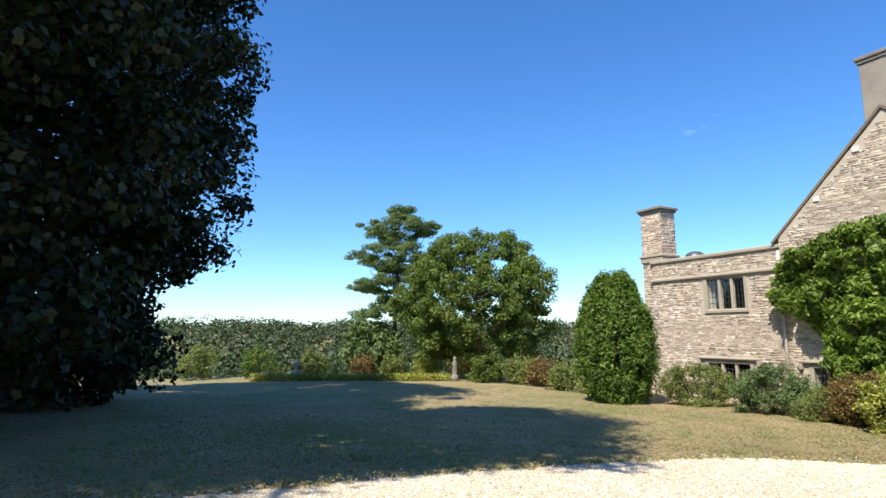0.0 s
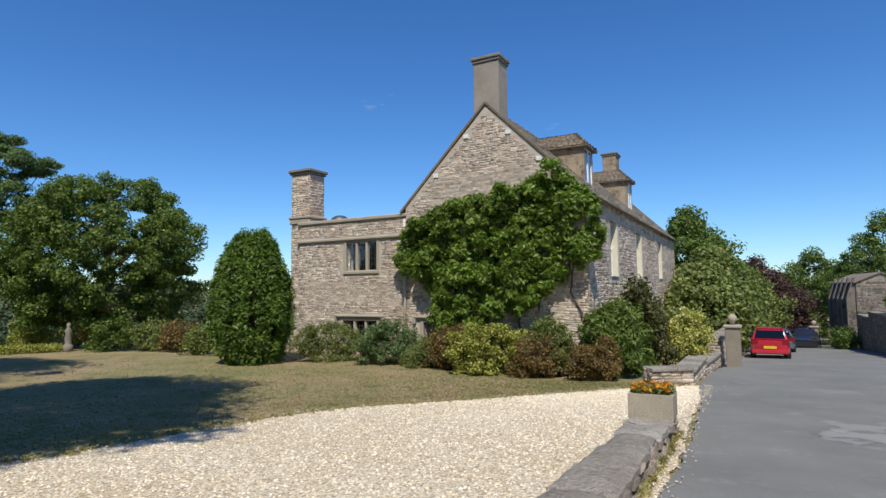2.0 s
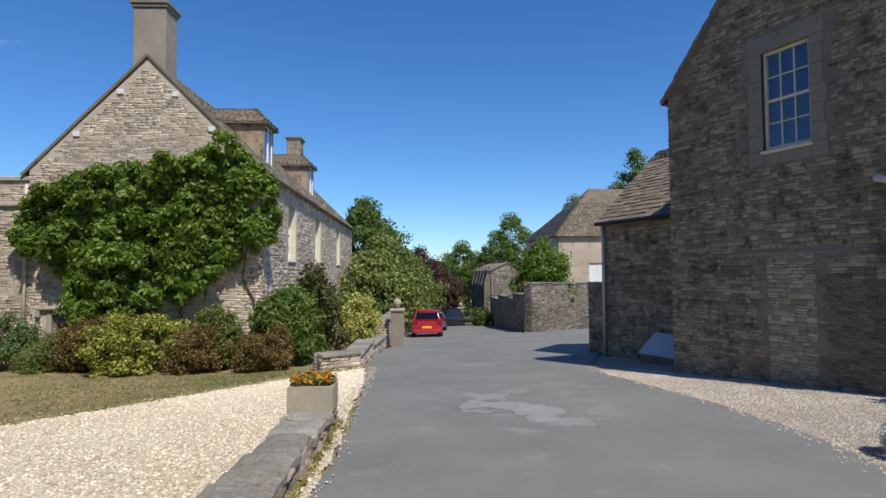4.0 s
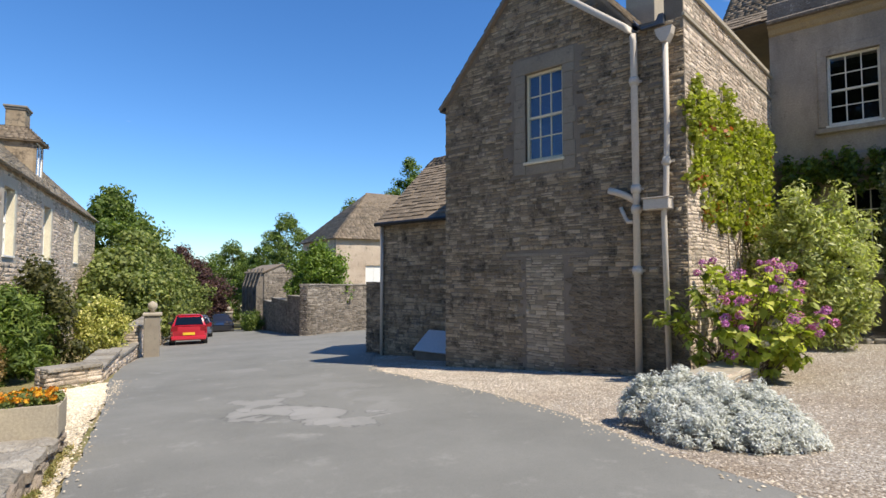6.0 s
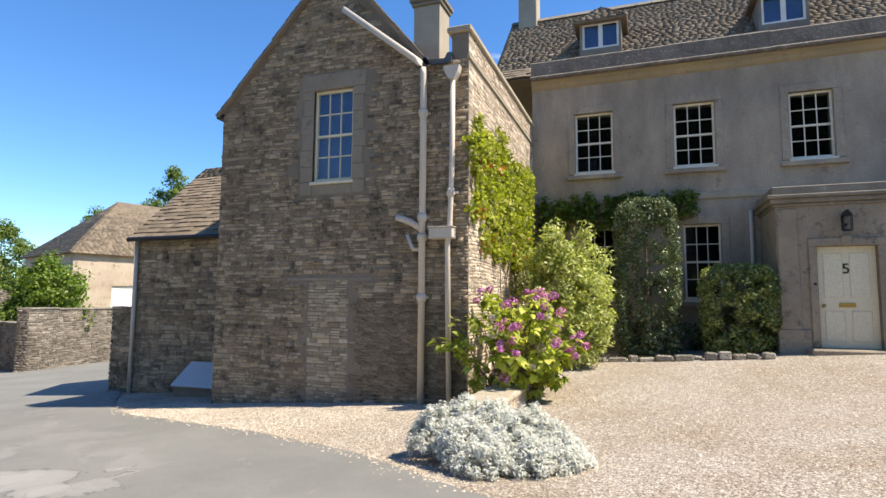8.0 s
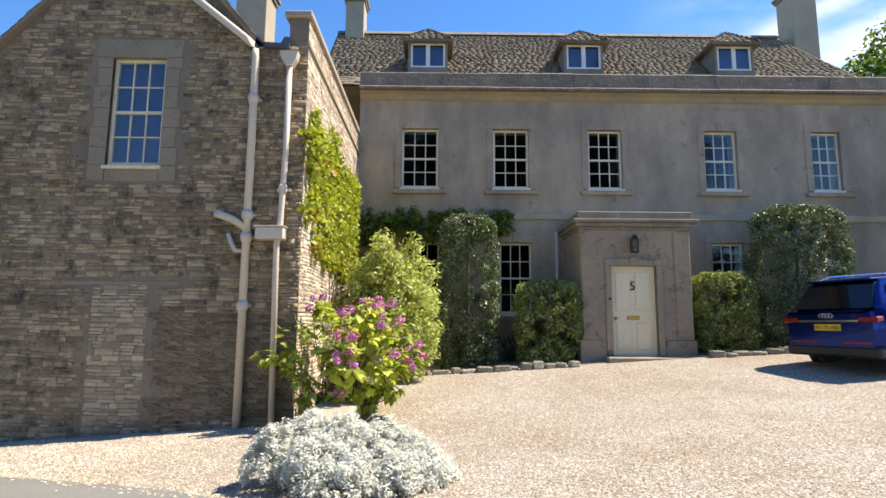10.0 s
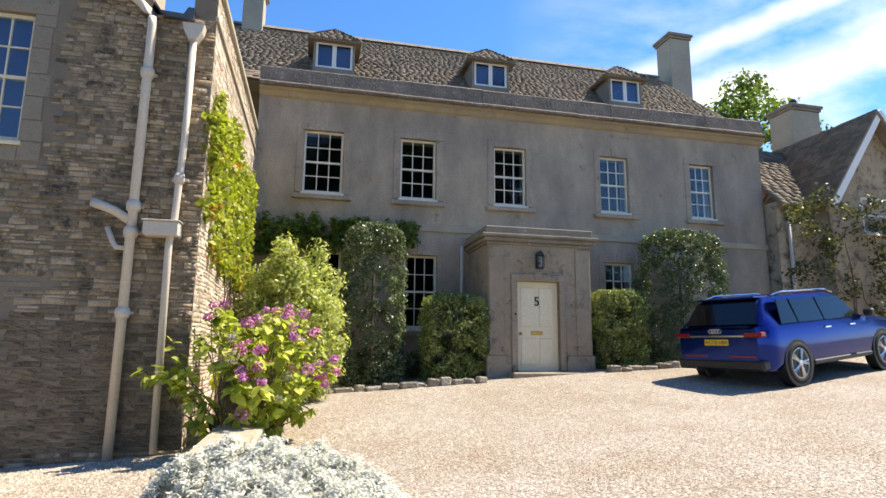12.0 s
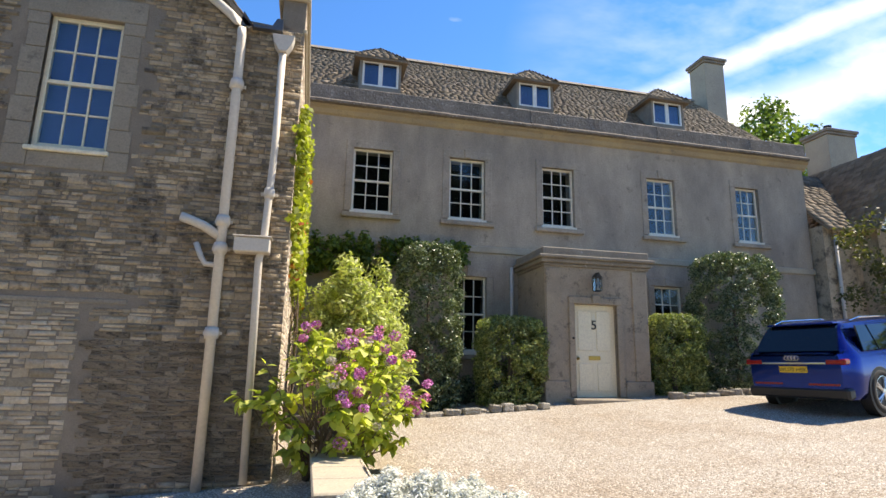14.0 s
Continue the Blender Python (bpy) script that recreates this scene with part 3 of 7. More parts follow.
LANE_N = [(-40, 8), (-22, 6), (-10, 4.4), (-3, 2.4), (1.5, 0.2), (5.12, -1.6), (8.28, -2.9), (12.2, -4.3), (15.35, -5.3), (19.2, -6.85), (22.5, -8.5), (28, -11.1), (34, -13.9), (44, -17.8), (56, -21), (75, -24)]
LANE_S = [(-40, 2), (-22, 0), (-10, -2.2), (-3, -3.6), (2.45, -5.7), (4.5, -6.95), (6.5, -7.9), (9.0, -8.7), (11.3, -9.68), (14.6, -12.9), (19, -20.0), (26, -26.5), (33, -24.5), (42, -25.0), (54, -28), (74, -31)]
strip("road", LANE_N, LANE_S, 420, 24, 0.06, M_ASPHALT, "grey patched asphalt lane between the houses", "road", 0.05, 1)
GRAVEL_FAR = [(-14, 12), (-6, 9.6), (0, 7.3), (2.6, 6.4), (4.8, 5.75), (7.4, 4.6), (10.5, 2.8), (12.2, 0.3), (13.4, -1.6), (14.6, -3.4), (15.45, -5.0)]
GRAVEL_NEAR = [(-14, 5.1), (-6, 3.3), (0, 1.0), (2.6, -0.4), (4.8, -1.45), (7.4, -2.5), (9.4, -3.2), (11.5, -4.0), (12.8, -4.55), (14.0, -5.0), (15.3, -5.5)]
strip("gravel_drive", GRAVEL_FAR, GRAVEL_NEAR, 260, 30, 0.03, M_GRAVEL, "pale cream gravel drive beside the lawn", "gravel", 0.10, 2)
YARD_NEAR = [(-26, 0.2), (-14, -1.4), (-8, -2.5), (-3, -3.55), (2.45, -5.65), (4.5, -6.9), (6.5, -7.85), (9.0, -8.65), (11.3, -9.6), (14.6, -12.3)]
YARD_FAR = [(-26, -17), (-14, -17), (-8, -17), (-3, -17), (1.0, -17), (3.9, -16.5), (5.5, -11.0), (9.0, -11.0), (10.5, -12.4), (14.6, -12.5)]
strip("gravel_forecourt", YARD_NEAR, YARD_FAR, 260, 60, 0.03, M_GRAVEL2, "warm brown gravel forecourt before the house", "gravel", 0.18, 3)


# ---- windows and doors ----
def sash(parent, F, x0, x1, z0, z1, cols=4, rows=4, frame_mat=None, behind=None, set_back=0.09, name="window"):
    """A sash window in an opening of the wall frame F: frame > bars, panes, sill; a dark room behind."""
    fm = frame_mat or M_WHITE
    bm = bmesh.new()
    t = 0.055
    y0, y1 = set_back, set_back + 0.08
    box(bm, F, (x0, y0, z0), (x0 + t, y1, z1), 0.006)
    box(bm, F, (x1 - t, y0, z0), (x1, y1, z1), 0.006)
    box(bm, F, (x0 + t, y0, z1 - t), (x1 - t, y1, z1), 0.006)
    box(bm, F, (x0 + t, y0, z0), (x1 - t, y1, z0 + t * 1.3), 0.006)
    win = part(name, bm, fm, parent)
    zm = (z0 + z1) / 2
    bm = bmesh.new()
    box(bm, F, (x0 + t, y0 + 0.005, zm - 0.025), (x1 - t, y1, zm + 0.025), 0.004)
    part("meeting_rail", bm, fm, win)
    a0, a1, b0, b1 = x0 + t, x1 - t, z0 + 1.3 * t, z1 - t
    for k in range(1, cols):
        x = a0 + (a1 - a0) * k / cols
        boxed("glazing_bar", F, (x - 0.011, y0 + 0.015, b0), (x + 0.011, y0 + 0.05, b1), fm, win, bevel=0)
    for k in range(1, rows):
        if rows % 2 == 0 and k == rows // 2:
            continue
        z = b0 + (b1 - b0) * k / rows
        boxed("glazing_bar", F, (a0, y0 + 0.012, z - 0.011), (a1, y0 + 0.047, z + 0.011), fm, win, bevel=0)
    for lo, hi in ((b0, zm), (zm, b1)):
        bm = bmesh.new()
        box(bm, F, (a0, y0 + 0.028, lo), (a1, y0 + 0.034, hi))
        g = part("pane", bm, M_GLASS, win)
        g.visible_shadow = False
    bm = bmesh.new()
    box(bm, F, (x0 - 0.04, -0.05, z0 - 0.06), (x1 + 0.04, y0 + 0.02, z0), 0.01)
    part("window_sill", bm, fm, win)
    if behind:
        bm = bmesh.new()
        box(bm, F, (x0 - 0.05, y1 + 0.06, z0 - 0.05), (x1 + 0.05, y1 + 0.08, z1 + 0.05))
        part("window_backing", bm, behind, win)
    return win


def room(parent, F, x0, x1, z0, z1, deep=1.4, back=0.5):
    """A shallow room behind an opening: five inner faces, its dimness put in as near-black colour."""
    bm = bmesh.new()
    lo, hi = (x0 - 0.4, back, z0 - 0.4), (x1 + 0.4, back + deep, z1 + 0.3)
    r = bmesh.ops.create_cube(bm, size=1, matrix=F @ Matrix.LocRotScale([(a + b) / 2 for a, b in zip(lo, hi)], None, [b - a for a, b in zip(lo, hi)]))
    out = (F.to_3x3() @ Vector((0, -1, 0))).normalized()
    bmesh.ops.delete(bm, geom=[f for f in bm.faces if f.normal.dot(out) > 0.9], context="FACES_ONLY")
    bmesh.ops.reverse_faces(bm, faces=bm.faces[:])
    part("unlit_room_lining", bm, M_DARK, parent)


def surround(parent, F, x0, x1, z0, z1, w=0.16, proud=0.04, key=False, material=None):
    """A dressed stone architrave and sill round an opening."""
    bm = bmesh.new()
    box(bm, F, (x0 - w, -proud, z0 - 0.02), (x0, 0.05, z1), 0.012)
    box(bm, F, (x1, -proud, z0 - 0.02), (x1 + w, 0.05, z1), 0.012)
    box(bm, F, (x0 - w, -proud, z1), (x1 + w, 0.05, z1 + w * 1.1), 0.012)
    if key:
        xm = (x0 + x1) / 2
        box(bm, F, (xm - 0.09, -proud - 0.03, z1 + 0.01), (xm + 0.09, 0.05, z1 + w * 1.1 + 0.05), 0.012)
    p = part("window_surround", bm, material or M_DRESSED, parent)
    bm = bmesh.new()
    box(bm, F, (x0 - w - 0.05, -proud - 0.08, z0 - 0.18), (x1 + w + 0.05, 0.05, z0 - 0.065), 0.015)
    part("stone_sill", bm, material or M_DRESSED, parent)
    return p


# ---- the manor house ----
F2 = pose(4.37, -16.6, 0, 0, 0, 180)
manor = thing("manor_house", pose(-3.1, -16.6, 0.4), "grey rendered stone manor house with sash windows and dormers", "house")
UP = [(1.17, 2.17, 4.97, 6.63), (3.68, 4.65, 4.97, 6.63), (6.29, 7.22, 4.97, 6.63), (9.50, 10.40, 4.97, 6.63), (12.47, 13.27, 4.97, 6.63)]
DOWN = [(1.30, 2.22, 1.57, 3.47), (3.83, 4.70, 1.57, 3.47), (9.55, 10.42, 1.60, 3.50)]
LEN2 = 15.0
bm = bmesh.new()
holed(bm, F2, 0, LEN2, -0.2, 7.42, UP + DOWN, 0.5)
part("wall", bm, M_RENDER, manor)
bm = bmesh.new()
box(bm, F2, (LEN2 - 0.5, 0.5, -0.2), (LEN2, 8.0, 7.42))
box(bm, F2, (0, 7.5, -0.2), (LEN2 - 0.5, 8.0, 7.42))
box(bm, F2, (0, 0.5, -0.2), (0.4, 7.5, 7.42))
part("side_wall", bm, M_RENDER, manor)
for i, o in enumerate(UP + DOWN):
    sash(manor, F2, *o, cols=3, rows=4, frame_mat=M_SASH)
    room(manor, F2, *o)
    surround(manor, F2, *o, w=0.19, proud=0.022, key=(i in (1, 3, 6, 7)), material=M_RENDER)
bm = bmesh.new()
box(bm, F2, (-0.02, -0.05, 4.10), (LEN2 + 0.05, 0.02, 4.28), 0.02)
part("string_course", bm, M_DRESSED, manor)
bm = bmesh.new()
prism(bm, F2 @ pose(0, 0, 0, 0, 0, 90), [(0.03, 7.40), (-0.06, 7.46), (-0.10, 7.56), (-0.17, 7.60), (-0.17, 7.655), (0.5, 7.655), (0.5, 7.40)], -LEN2 - 0.12, 0.0)
part("cornice", bm, M_OCHRE, manor)
# a lichened parapet of long stones above the cornice, with a worn moulding at its foot
rg, x = random.Random(15), 0.0
while x < LEN2 + 0.05:
    w = min(rg.uniform(0.7, 1.25), LEN2 + 0.08 - x)
    bm = bmesh.new()
    o = rg.uniform(-0.012, 0.012)
    prism(bm, F2 @ pose(x, 0, 0, 0, 0, 90), [(-0.27 + o, 7.66), (-0.28 + o, 7.72), (-0.22 + o, 7.77), (-0.14 + o, 7.80), (-0.11 + o, 8.20 + o), (0.02, 8.28 + o), (0.30, 8.28 + o), (0.30, 7.66)], -w + 0.004, 0.0)
    part("parapet_stone", bm, M_PARAPET, manor)
    x += w
# roof: one slope from behind the parapet up to the ridge
SL2 = math.atan2(11.2 - 8.05, 19.9 - 17.0)
roof_len = math.hypot(11.2 - 8.05, 19.9 - 17.0)
RIDGE2 = 13.7
FR2 = F2 @ pose(0, 0.40, 8.05, math.degrees(SL2), 0, 0)
bm = bmesh.new()
v = [F2 @ Vector(p) for p in ((-1.3, 0.4, 8.0), (LEN2 + 0.1, 0.4, 8.0), (RIDGE2, 3.3, 11.16), (-1.3, 3.3, 11.16), (LEN2 + 0.1, 6.4, 8.0), (-1.3, 6.4, 8.0))]
v = [bm.verts.new(p) for p in v]
for f in ((0, 1, 2, 3), (1, 4, 2), (4, 5, 3, 2), (5, 0, 3), (0, 5, 4, 1)):
    bm.faces.new([v[k] for k in f])
bmesh.ops.recalc_face_normals(bm, faces=bm.faces[:])
roof2 = part("roof", bm, M_SLATE, manor)
slates(FR2 @ pose(-1.3, 0, 0), LEN2 + 1.3, roof_len, roof2, seed=11, expose=(0.15, 0.09), w=(0.14, 0.30), single=300, right=lambda y: LEN2 + 1.3 - (LEN2 - RIDGE2) * y / roof_len)
x = -1.3
while x < RIDGE2:
    bm = bmesh.new()
    prism(bm, F2 @ pose(x, 0, 0, 0, 0, 90), [(3.10, 11.10), (3.3, 11.29), (3.5, 11.10), (3.3, 11.16)], -0.44, 0)
    part("ridge_tile", bm, M_LICHEN, roof2)
    x += 0.46


def dormer(parent, F, xc, y, z0, z1, w=1.16, deep=1.7, cheek=None, panes=2):
    """A hipped dormer: face at y of F, white casement with panes, slated roof."""
    h = 0.16
    bm = bmesh.new()
    holed(bm, F @ pose(0, y, 0), xc - w / 2, xc + w / 2, z0 - 0.6, z1, [(xc - w / 2 + 0.07, xc + w / 2 - 0.07, z0, z1 - 0.06)], 0.1)
    box(bm, F, (xc - w / 2, y + 0.1, z0 - 0.6), (xc - w / 2 + 0.08, y + deep, z1))
    box(bm, F, (xc + w / 2 - 0.08, y + 0.1, z0 - 0.6), (xc + w / 2, y + deep, z1))
    d = part("dormer", bm, cheek or M_LICHEN, parent)
    win = None
    n = panes
    x0, x1 = xc - w / 2 + 0.07, xc + w / 2 - 0.07
    bm = bmesh.new()
    t = 0.06
    ww = (x1 - x0) / n
    for k in range(n):
        a, b = x0 + k * ww, x0 + (k + 1) * ww
        box(bm, F, (a, y + 0.02, z0), (a + t, y + 0.07, z1 - 0.06), 0.005)
        box(bm, F, (b - t, y + 0.02, z0), (b, y + 0.07, z1 - 0.06), 0.005)
        box(bm, F, (a + t, y + 0.02, z0), (b - t, y + 0.07, z0 + t), 0.005)
        box(bm, F, (a + t, y + 0.02, z1 - 0.06 - t), (b - t, y + 0.07, z1 - 0.06), 0.005)
    part("window_frame", bm, M_WHITE, d, "white painted casement frame")
    bm = bmesh.new()
    box(bm, F, (x0, y + 0.04, z0), (x1, y + 0.046, z1 - 0.06))
    part("pane", bm, M_GLASS, d).visible_shadow = False
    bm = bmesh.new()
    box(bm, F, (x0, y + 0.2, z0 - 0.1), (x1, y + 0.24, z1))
    part("window_backing", bm, M_BLUE_BACK, d)
    bm = bmesh.new()
    e = 0.16
    P = [(xc - w / 2 - e, y - e, z1 - 0.02), (xc + w / 2 + e, y - e, z1 - 0.02), (xc + w / 2 + e, y + deep, z1 - 0.02), (xc - w / 2 - e, y + deep, z1 - 0.02), (xc, y + 0.45, z1 + 0.60), (xc, y + deep, z1 + 0.60)]
    lower = [(p[0], p[1], p[2] - 0.06) for p in P[:4]]
    vs = [bm.verts.new(F @ Vector(p)) for p in P + lower]
    for f in ((0, 1, 4), (1, 2, 5, 4), (3, 0, 4, 5), (0, 6, 7, 1), (1, 7, 8, 2), (3, 9, 6, 0), (6, 9, 8, 7), (2, 8, 9, 3), (2, 3, 5)):
        bm.faces.new([vs[k] for k in f])
    bmesh.ops.recalc_face_normals(bm, faces=bm.faces[:])
    part("dormer_roof", bm, M_SLATE, d)
    rise = math.hypot(0.62, 0.61)
    wd = w + 2 * e
    slates(F @ pose(xc - w / 2 - e, y - e, z1 - 0.02, math.degrees(math.atan2(0.62, 0.61))), wd, rise, d, seed=21, left=lambda q: wd / 2 * q / rise, right=lambda q: wd - wd / 2 * q / rise, expose=(0.14, 0.1), w=(0.16, 0.3), thick=0.022)
    hw = wd / 2
    rs_ = math.hypot(0.62, hw)
    for s in (-1, 1):
        turn = -90 if s < 0 else 90
        G = F @ pose(xc + s * hw, (y + deep) if s < 0 else (y - e), z1 - 0.02, 0, 0, turn) @ pose(0, 0, 0, math.degrees(math.atan2(0.62, hw)))
        L = deep + e
        if s < 0:
            slates(G, L, rs_, d, seed=22, right=lambda q: L - 0.61 * q / rs_, expose=(0.14, 0.1), w=(0.16, 0.3), thick=0.022)
        else:
            slates(G, L, rs_, d, seed=23, left=lambda q: 0.61 * q / rs_, expose=(0.14, 0.1), w=(0.16, 0.3), thick=0.022)
    return d


for xc in (4.37 - 2.53, 4.37 + 2.09, 4.37 + 6.57):
    dormer(manor, F2, xc, 0.8, 8.80, 9.63)


def chimney(parent, F, w, d, z0, z1, material, cap=0.10, pots=0):
    """A chimney stack with a plinth, an oversailing cap and pots; F at its middle."""
    bm = bmesh.new()
    box(bm, F, (-w / 2, -d / 2, z0), (w / 2, d / 2, z1 - 0.22), 0.015)
    c = part("chimney", bm, material, parent)
    bm = bmesh.new()
    box(bm, F, (-w / 2 - cap * 0.5, -d / 2 - cap * 0.5, z1 - 0.216), (w / 2 + cap * 0.5, d / 2 + cap * 0.5, z1 - 0.12), 0.012)
    box(bm, F, (-w / 2 - cap, -d / 2 - cap, z1 - 0.117), (w / 2 + cap, d / 2 + cap, z1), 0.02)
    part("chimney_cap", bm, M_LICHEN, c)
    for k in range(pots):
        bm = bmesh.new()
        revolve(bm, F @ pose((k - (pots - 1) / 2) * 0.4, 0, z1 - 0.02), [(0.14, 0), (0.12, 0.3), (0.14, 0.32), (0.14, 0.38), (0.1, 0.38)], 12)
        part("chimney_pot", bm, M_IRON, c)
    return c


chimney(manor, F2 @ pose(14.6, 3.3, 0), 0.85, 0.85, 8.6, 12.85, M_DRESSED)
chimney(manor, F2 @ pose(-0.70, 3.3, 0), 0.62, 0.7, 8.4, 12.4, M_DRESSED)
# porch
FP = pose(-1.19, -14.9, 0, 0, 0, 180)
PW = 2.63
bm = bmesh.new()
DOOR = (0.72, 1.79, 0.58, 2.69)
holed(bm, FP, 0, PW, 0.1, 3.55, [DOOR], 0.3)
box(bm, FP, (0, 0.3, 0.1), (0.3, 1.7, 3.55))
box(bm, FP, (PW - 0.3, 0.3, 0.1), (PW, 1.7, 3.55))
porch = part("porch", bm, M_PORCH, manor, "stone entrance porch with a moulded cornice")
for lo, hi, o in ((3.553, 3.62, 0.05), (3.623, 3.72, 0.11), (3.723, 3.80, 0.17), (3.803, 3.99, 0.06)):
    bm = bmesh.new()
    box(bm, FP, (-o, -o, lo), (PW + o, 1.7, hi), 0.018)
    part("cornice_course", bm, M_LICHEN, porch)
boxed("plinth", FP, (-0.05, -0.05, 0.1), (0.56, 0.2, 0.95), M_PORCH, porch, bevel=0.02)
boxed("plinth", FP, (1.95, -0.05, 0.1), (PW + 0.05, 0.2, 0.95), M_PORCH, porch, bevel=0.02)
for x in (0.02, PW - 0.40):
    boxed("pilaster", FP, (x, -0.035, 0.953), (x + 0.38, 0.1, 3.5), M_PORCH, porch, bevel=0.012)
bm = bmesh.new()
box(bm, FP, (DOOR[0] - 0.15, -0.045, DOOR[2]), (DOOR[0], 0.05, DOOR[3]), 0.015)
box(bm, FP, (DOOR[1], -0.045, DOOR[2]), (DOOR[1] + 0.15, 0.05, DOOR[3]), 0.015)
box(bm, FP, (DOOR[0] - 0.15, -0.045, DOOR[3]), (DOOR[1] + 0.15, 0.05, DOOR[3] + 0.17), 0.015)
box(bm, FP, (1.155, -0.08, DOOR[3] + 0.01), (1.355, 0.05, DOOR[3] + 0.22), 0.02)
part("door_surround", bm, M_PORCH, porch)
bm = bmesh.new()
box(bm, FP, (0.45, -0.50, 0.30), (2.1, 0.0, 0.575), 0.025)
part("door_step", bm, M_PORCH, porch)
bm = bmesh.new()
box(bm, FP, (DOOR[0] + 0.003, 0.10, DOOR[2] + 0.003), (DOOR[1] - 0.003, 0.15, DOOR[3] - 0.003), 0.004)
door = part("door", bm, M_CREAM, manor, "cream painted front door with the number 5")
for x0, x1, z0, z1 in ((0.84, 1.20, 0.72, 1.35), (1.31, 1.67, 0.72, 1.35), (0.84, 1.20, 1.62, 2.55), (1.31, 1.67, 1.62, 2.55)):
    bm = bmesh.new()
    box(bm, FP, (x0, 0.088, z0), (x1, 0.11, z1), 0.015)
    part("door_panel", bm, M_CREAM, door)
boxed("letterbox", FP, (1.10, 0.075, 1.42), (1.39, 0.10, 1.51), M_BRASS, door, "brass letterbox")
for x, z, r in ((0.83, 1.45, 0.035), (0.80, 1.02 + 0.4, 0.012), (0.66, 1.9, 0.03)):
    bm = bmesh.new()
    bmesh.ops.create_uvsphere(bm, u_segments=12, v_segments=8, radius=r, matrix=FP @ Matrix.Translation((x, 0.07 if x > 0.7 else -0.06, z)))
    part("knob", bm, M_BRASS if x > 0.7 else M_IRON, door, smooth=True)
five = bpy.data.curves.new("house_number", "FONT")
five.body, five.size, five.extrude, five.align_x = "5", 0.30, 0.008, "CENTER"
num = new("house_number", five)
num.data.materials.append(M_IRON)
num.parent = door
num.matrix_basis = chain(door).inverted() @ FP @ pose(1.25, 0.085, 2.12, 90, 0, 0)
lamp = thing("wall_lantern", FP @ pose(1.25, 0, 3.05), "black iron wall lantern above the front door", "lantern")
bm = bmesh.new()
prism(bm, FP, [(1.16, 3.30), (1.34, 3.30), (1.25, 3.42)], -0.24, -0.06)
box(bm, FP, (1.18, -0.22, 2.98), (1.32, -0.08, 3.01))
for dx in (1.17, 1.32):
    for dy in (-0.23, -0.08):
        box(bm, FP, (dx, dy, 3.0), (dx + 0.014, dy + 0.014, 3.31))
box(bm, FP, (1.235, -0.08, 3.10), (1.265, -0.001, 3.14))
part("cage", bm, M_IRON, lamp)
boxed("glass_panes", FP, (1.185, -0.215, 3.01), (1.315, -0.085, 3.30), M_GLASS, lamp, bevel=0)

# ---- the annexe: a stone gable set before the manor ----
FB = pose(9.80, -10.54, 0, 0, 0, 180)
annexe = thing("stone_annexe", pose(7.1, -10.54, -0.45), "rubble stone annexe gable with a sash window", "house")
WB = 9.80 - 4.37
BW = (2.225, 3.10, 3.79, 5.63)
bm = bmesh.new()
holed(bm, FB, 0, WB, -1.2, 5.45, [(BW[0], BW[1], BW[2], 5.45)], 0.5)
wall_b = part("wall", bm, M_MORTAR, annexe)
APEX_B = (2.62, 8.30)
bm = bmesh.new()
kb = (APEX_B[1] - 5.45) / APEX_B[0]
prism(bm, FB, [(0, 5.45), (BW[0], 5.45), (BW[0], 5.45 + kb * BW[0])], 0, 0.5)
prism(bm, FB, [(BW[0], BW[3]), (BW[1], BW[3]), (BW[1], 7.685), APEX_B, (BW[0], 5.45 + kb * BW[0])], 0, 0.5)
prism(bm, FB, [(BW[1], 5.45), (WB, 5.45), (WB, 5.9), (4.55, 5.95), (BW[1], 7.685)], 0, 0.5)
part("gable", bm, M_MORTAR, annexe)
# side walls
FS = Matrix(((0, 1, 0, 4.37), (-1, 0, 0, -10.54), (0, 0, 1, 0), (0, 0, 0, 1)))
bm = bmesh.new()
box(bm, FS, (0.5, 0.0, -1.0), (6.06, 0.45, 5.9))
box(bm, FS, (0.0, 0.0, 5.902), (6.06, 0.32, 6.36))
side_b = part("side_wall", bm, M_MORTAR, annexe)
bm = bmesh.new()
box(bm, FS, (-0.06, -0.06, 6.363), (6.06, 0.40, 6.48), 0.02)
box(bm, FS, (-0.02, -0.035, 5.86), (6.06, 0.02, 5.93), 0.01)
part("parapet_coping", bm, M_DRESSED, annexe)
bm = bmesh.new()
box(bm, FB, (0, 0.5, -1.2), (0.45, 6.0, 5.45))
part("side_wall", bm, M_MORTAR, annexe)


def inside_b(x, z):
    if BW[0] - 0.29 < x < BW[1] + 0.29 and BW[2] - 0.26 < z < BW[3] + 0.33:
        return False
    if 2.21 < x < 3.09 and z < 1.86 or 1.72 < x < 3.58 and 1.85 < z < 1.94:
        return False
    if z < 5.45:
        return 0 <= x <= WB
    return z < 5.45 + x * (APEX_B[1] - 5.45) / APEX_B[0] - 0.06 and z < APEX_B[1] - (x - APEX_B[0]) * (APEX_B[1] - 5.95) / (4.55 - APEX_B[0]) - 0.1 or (x > 4.5 and z < 5.9)


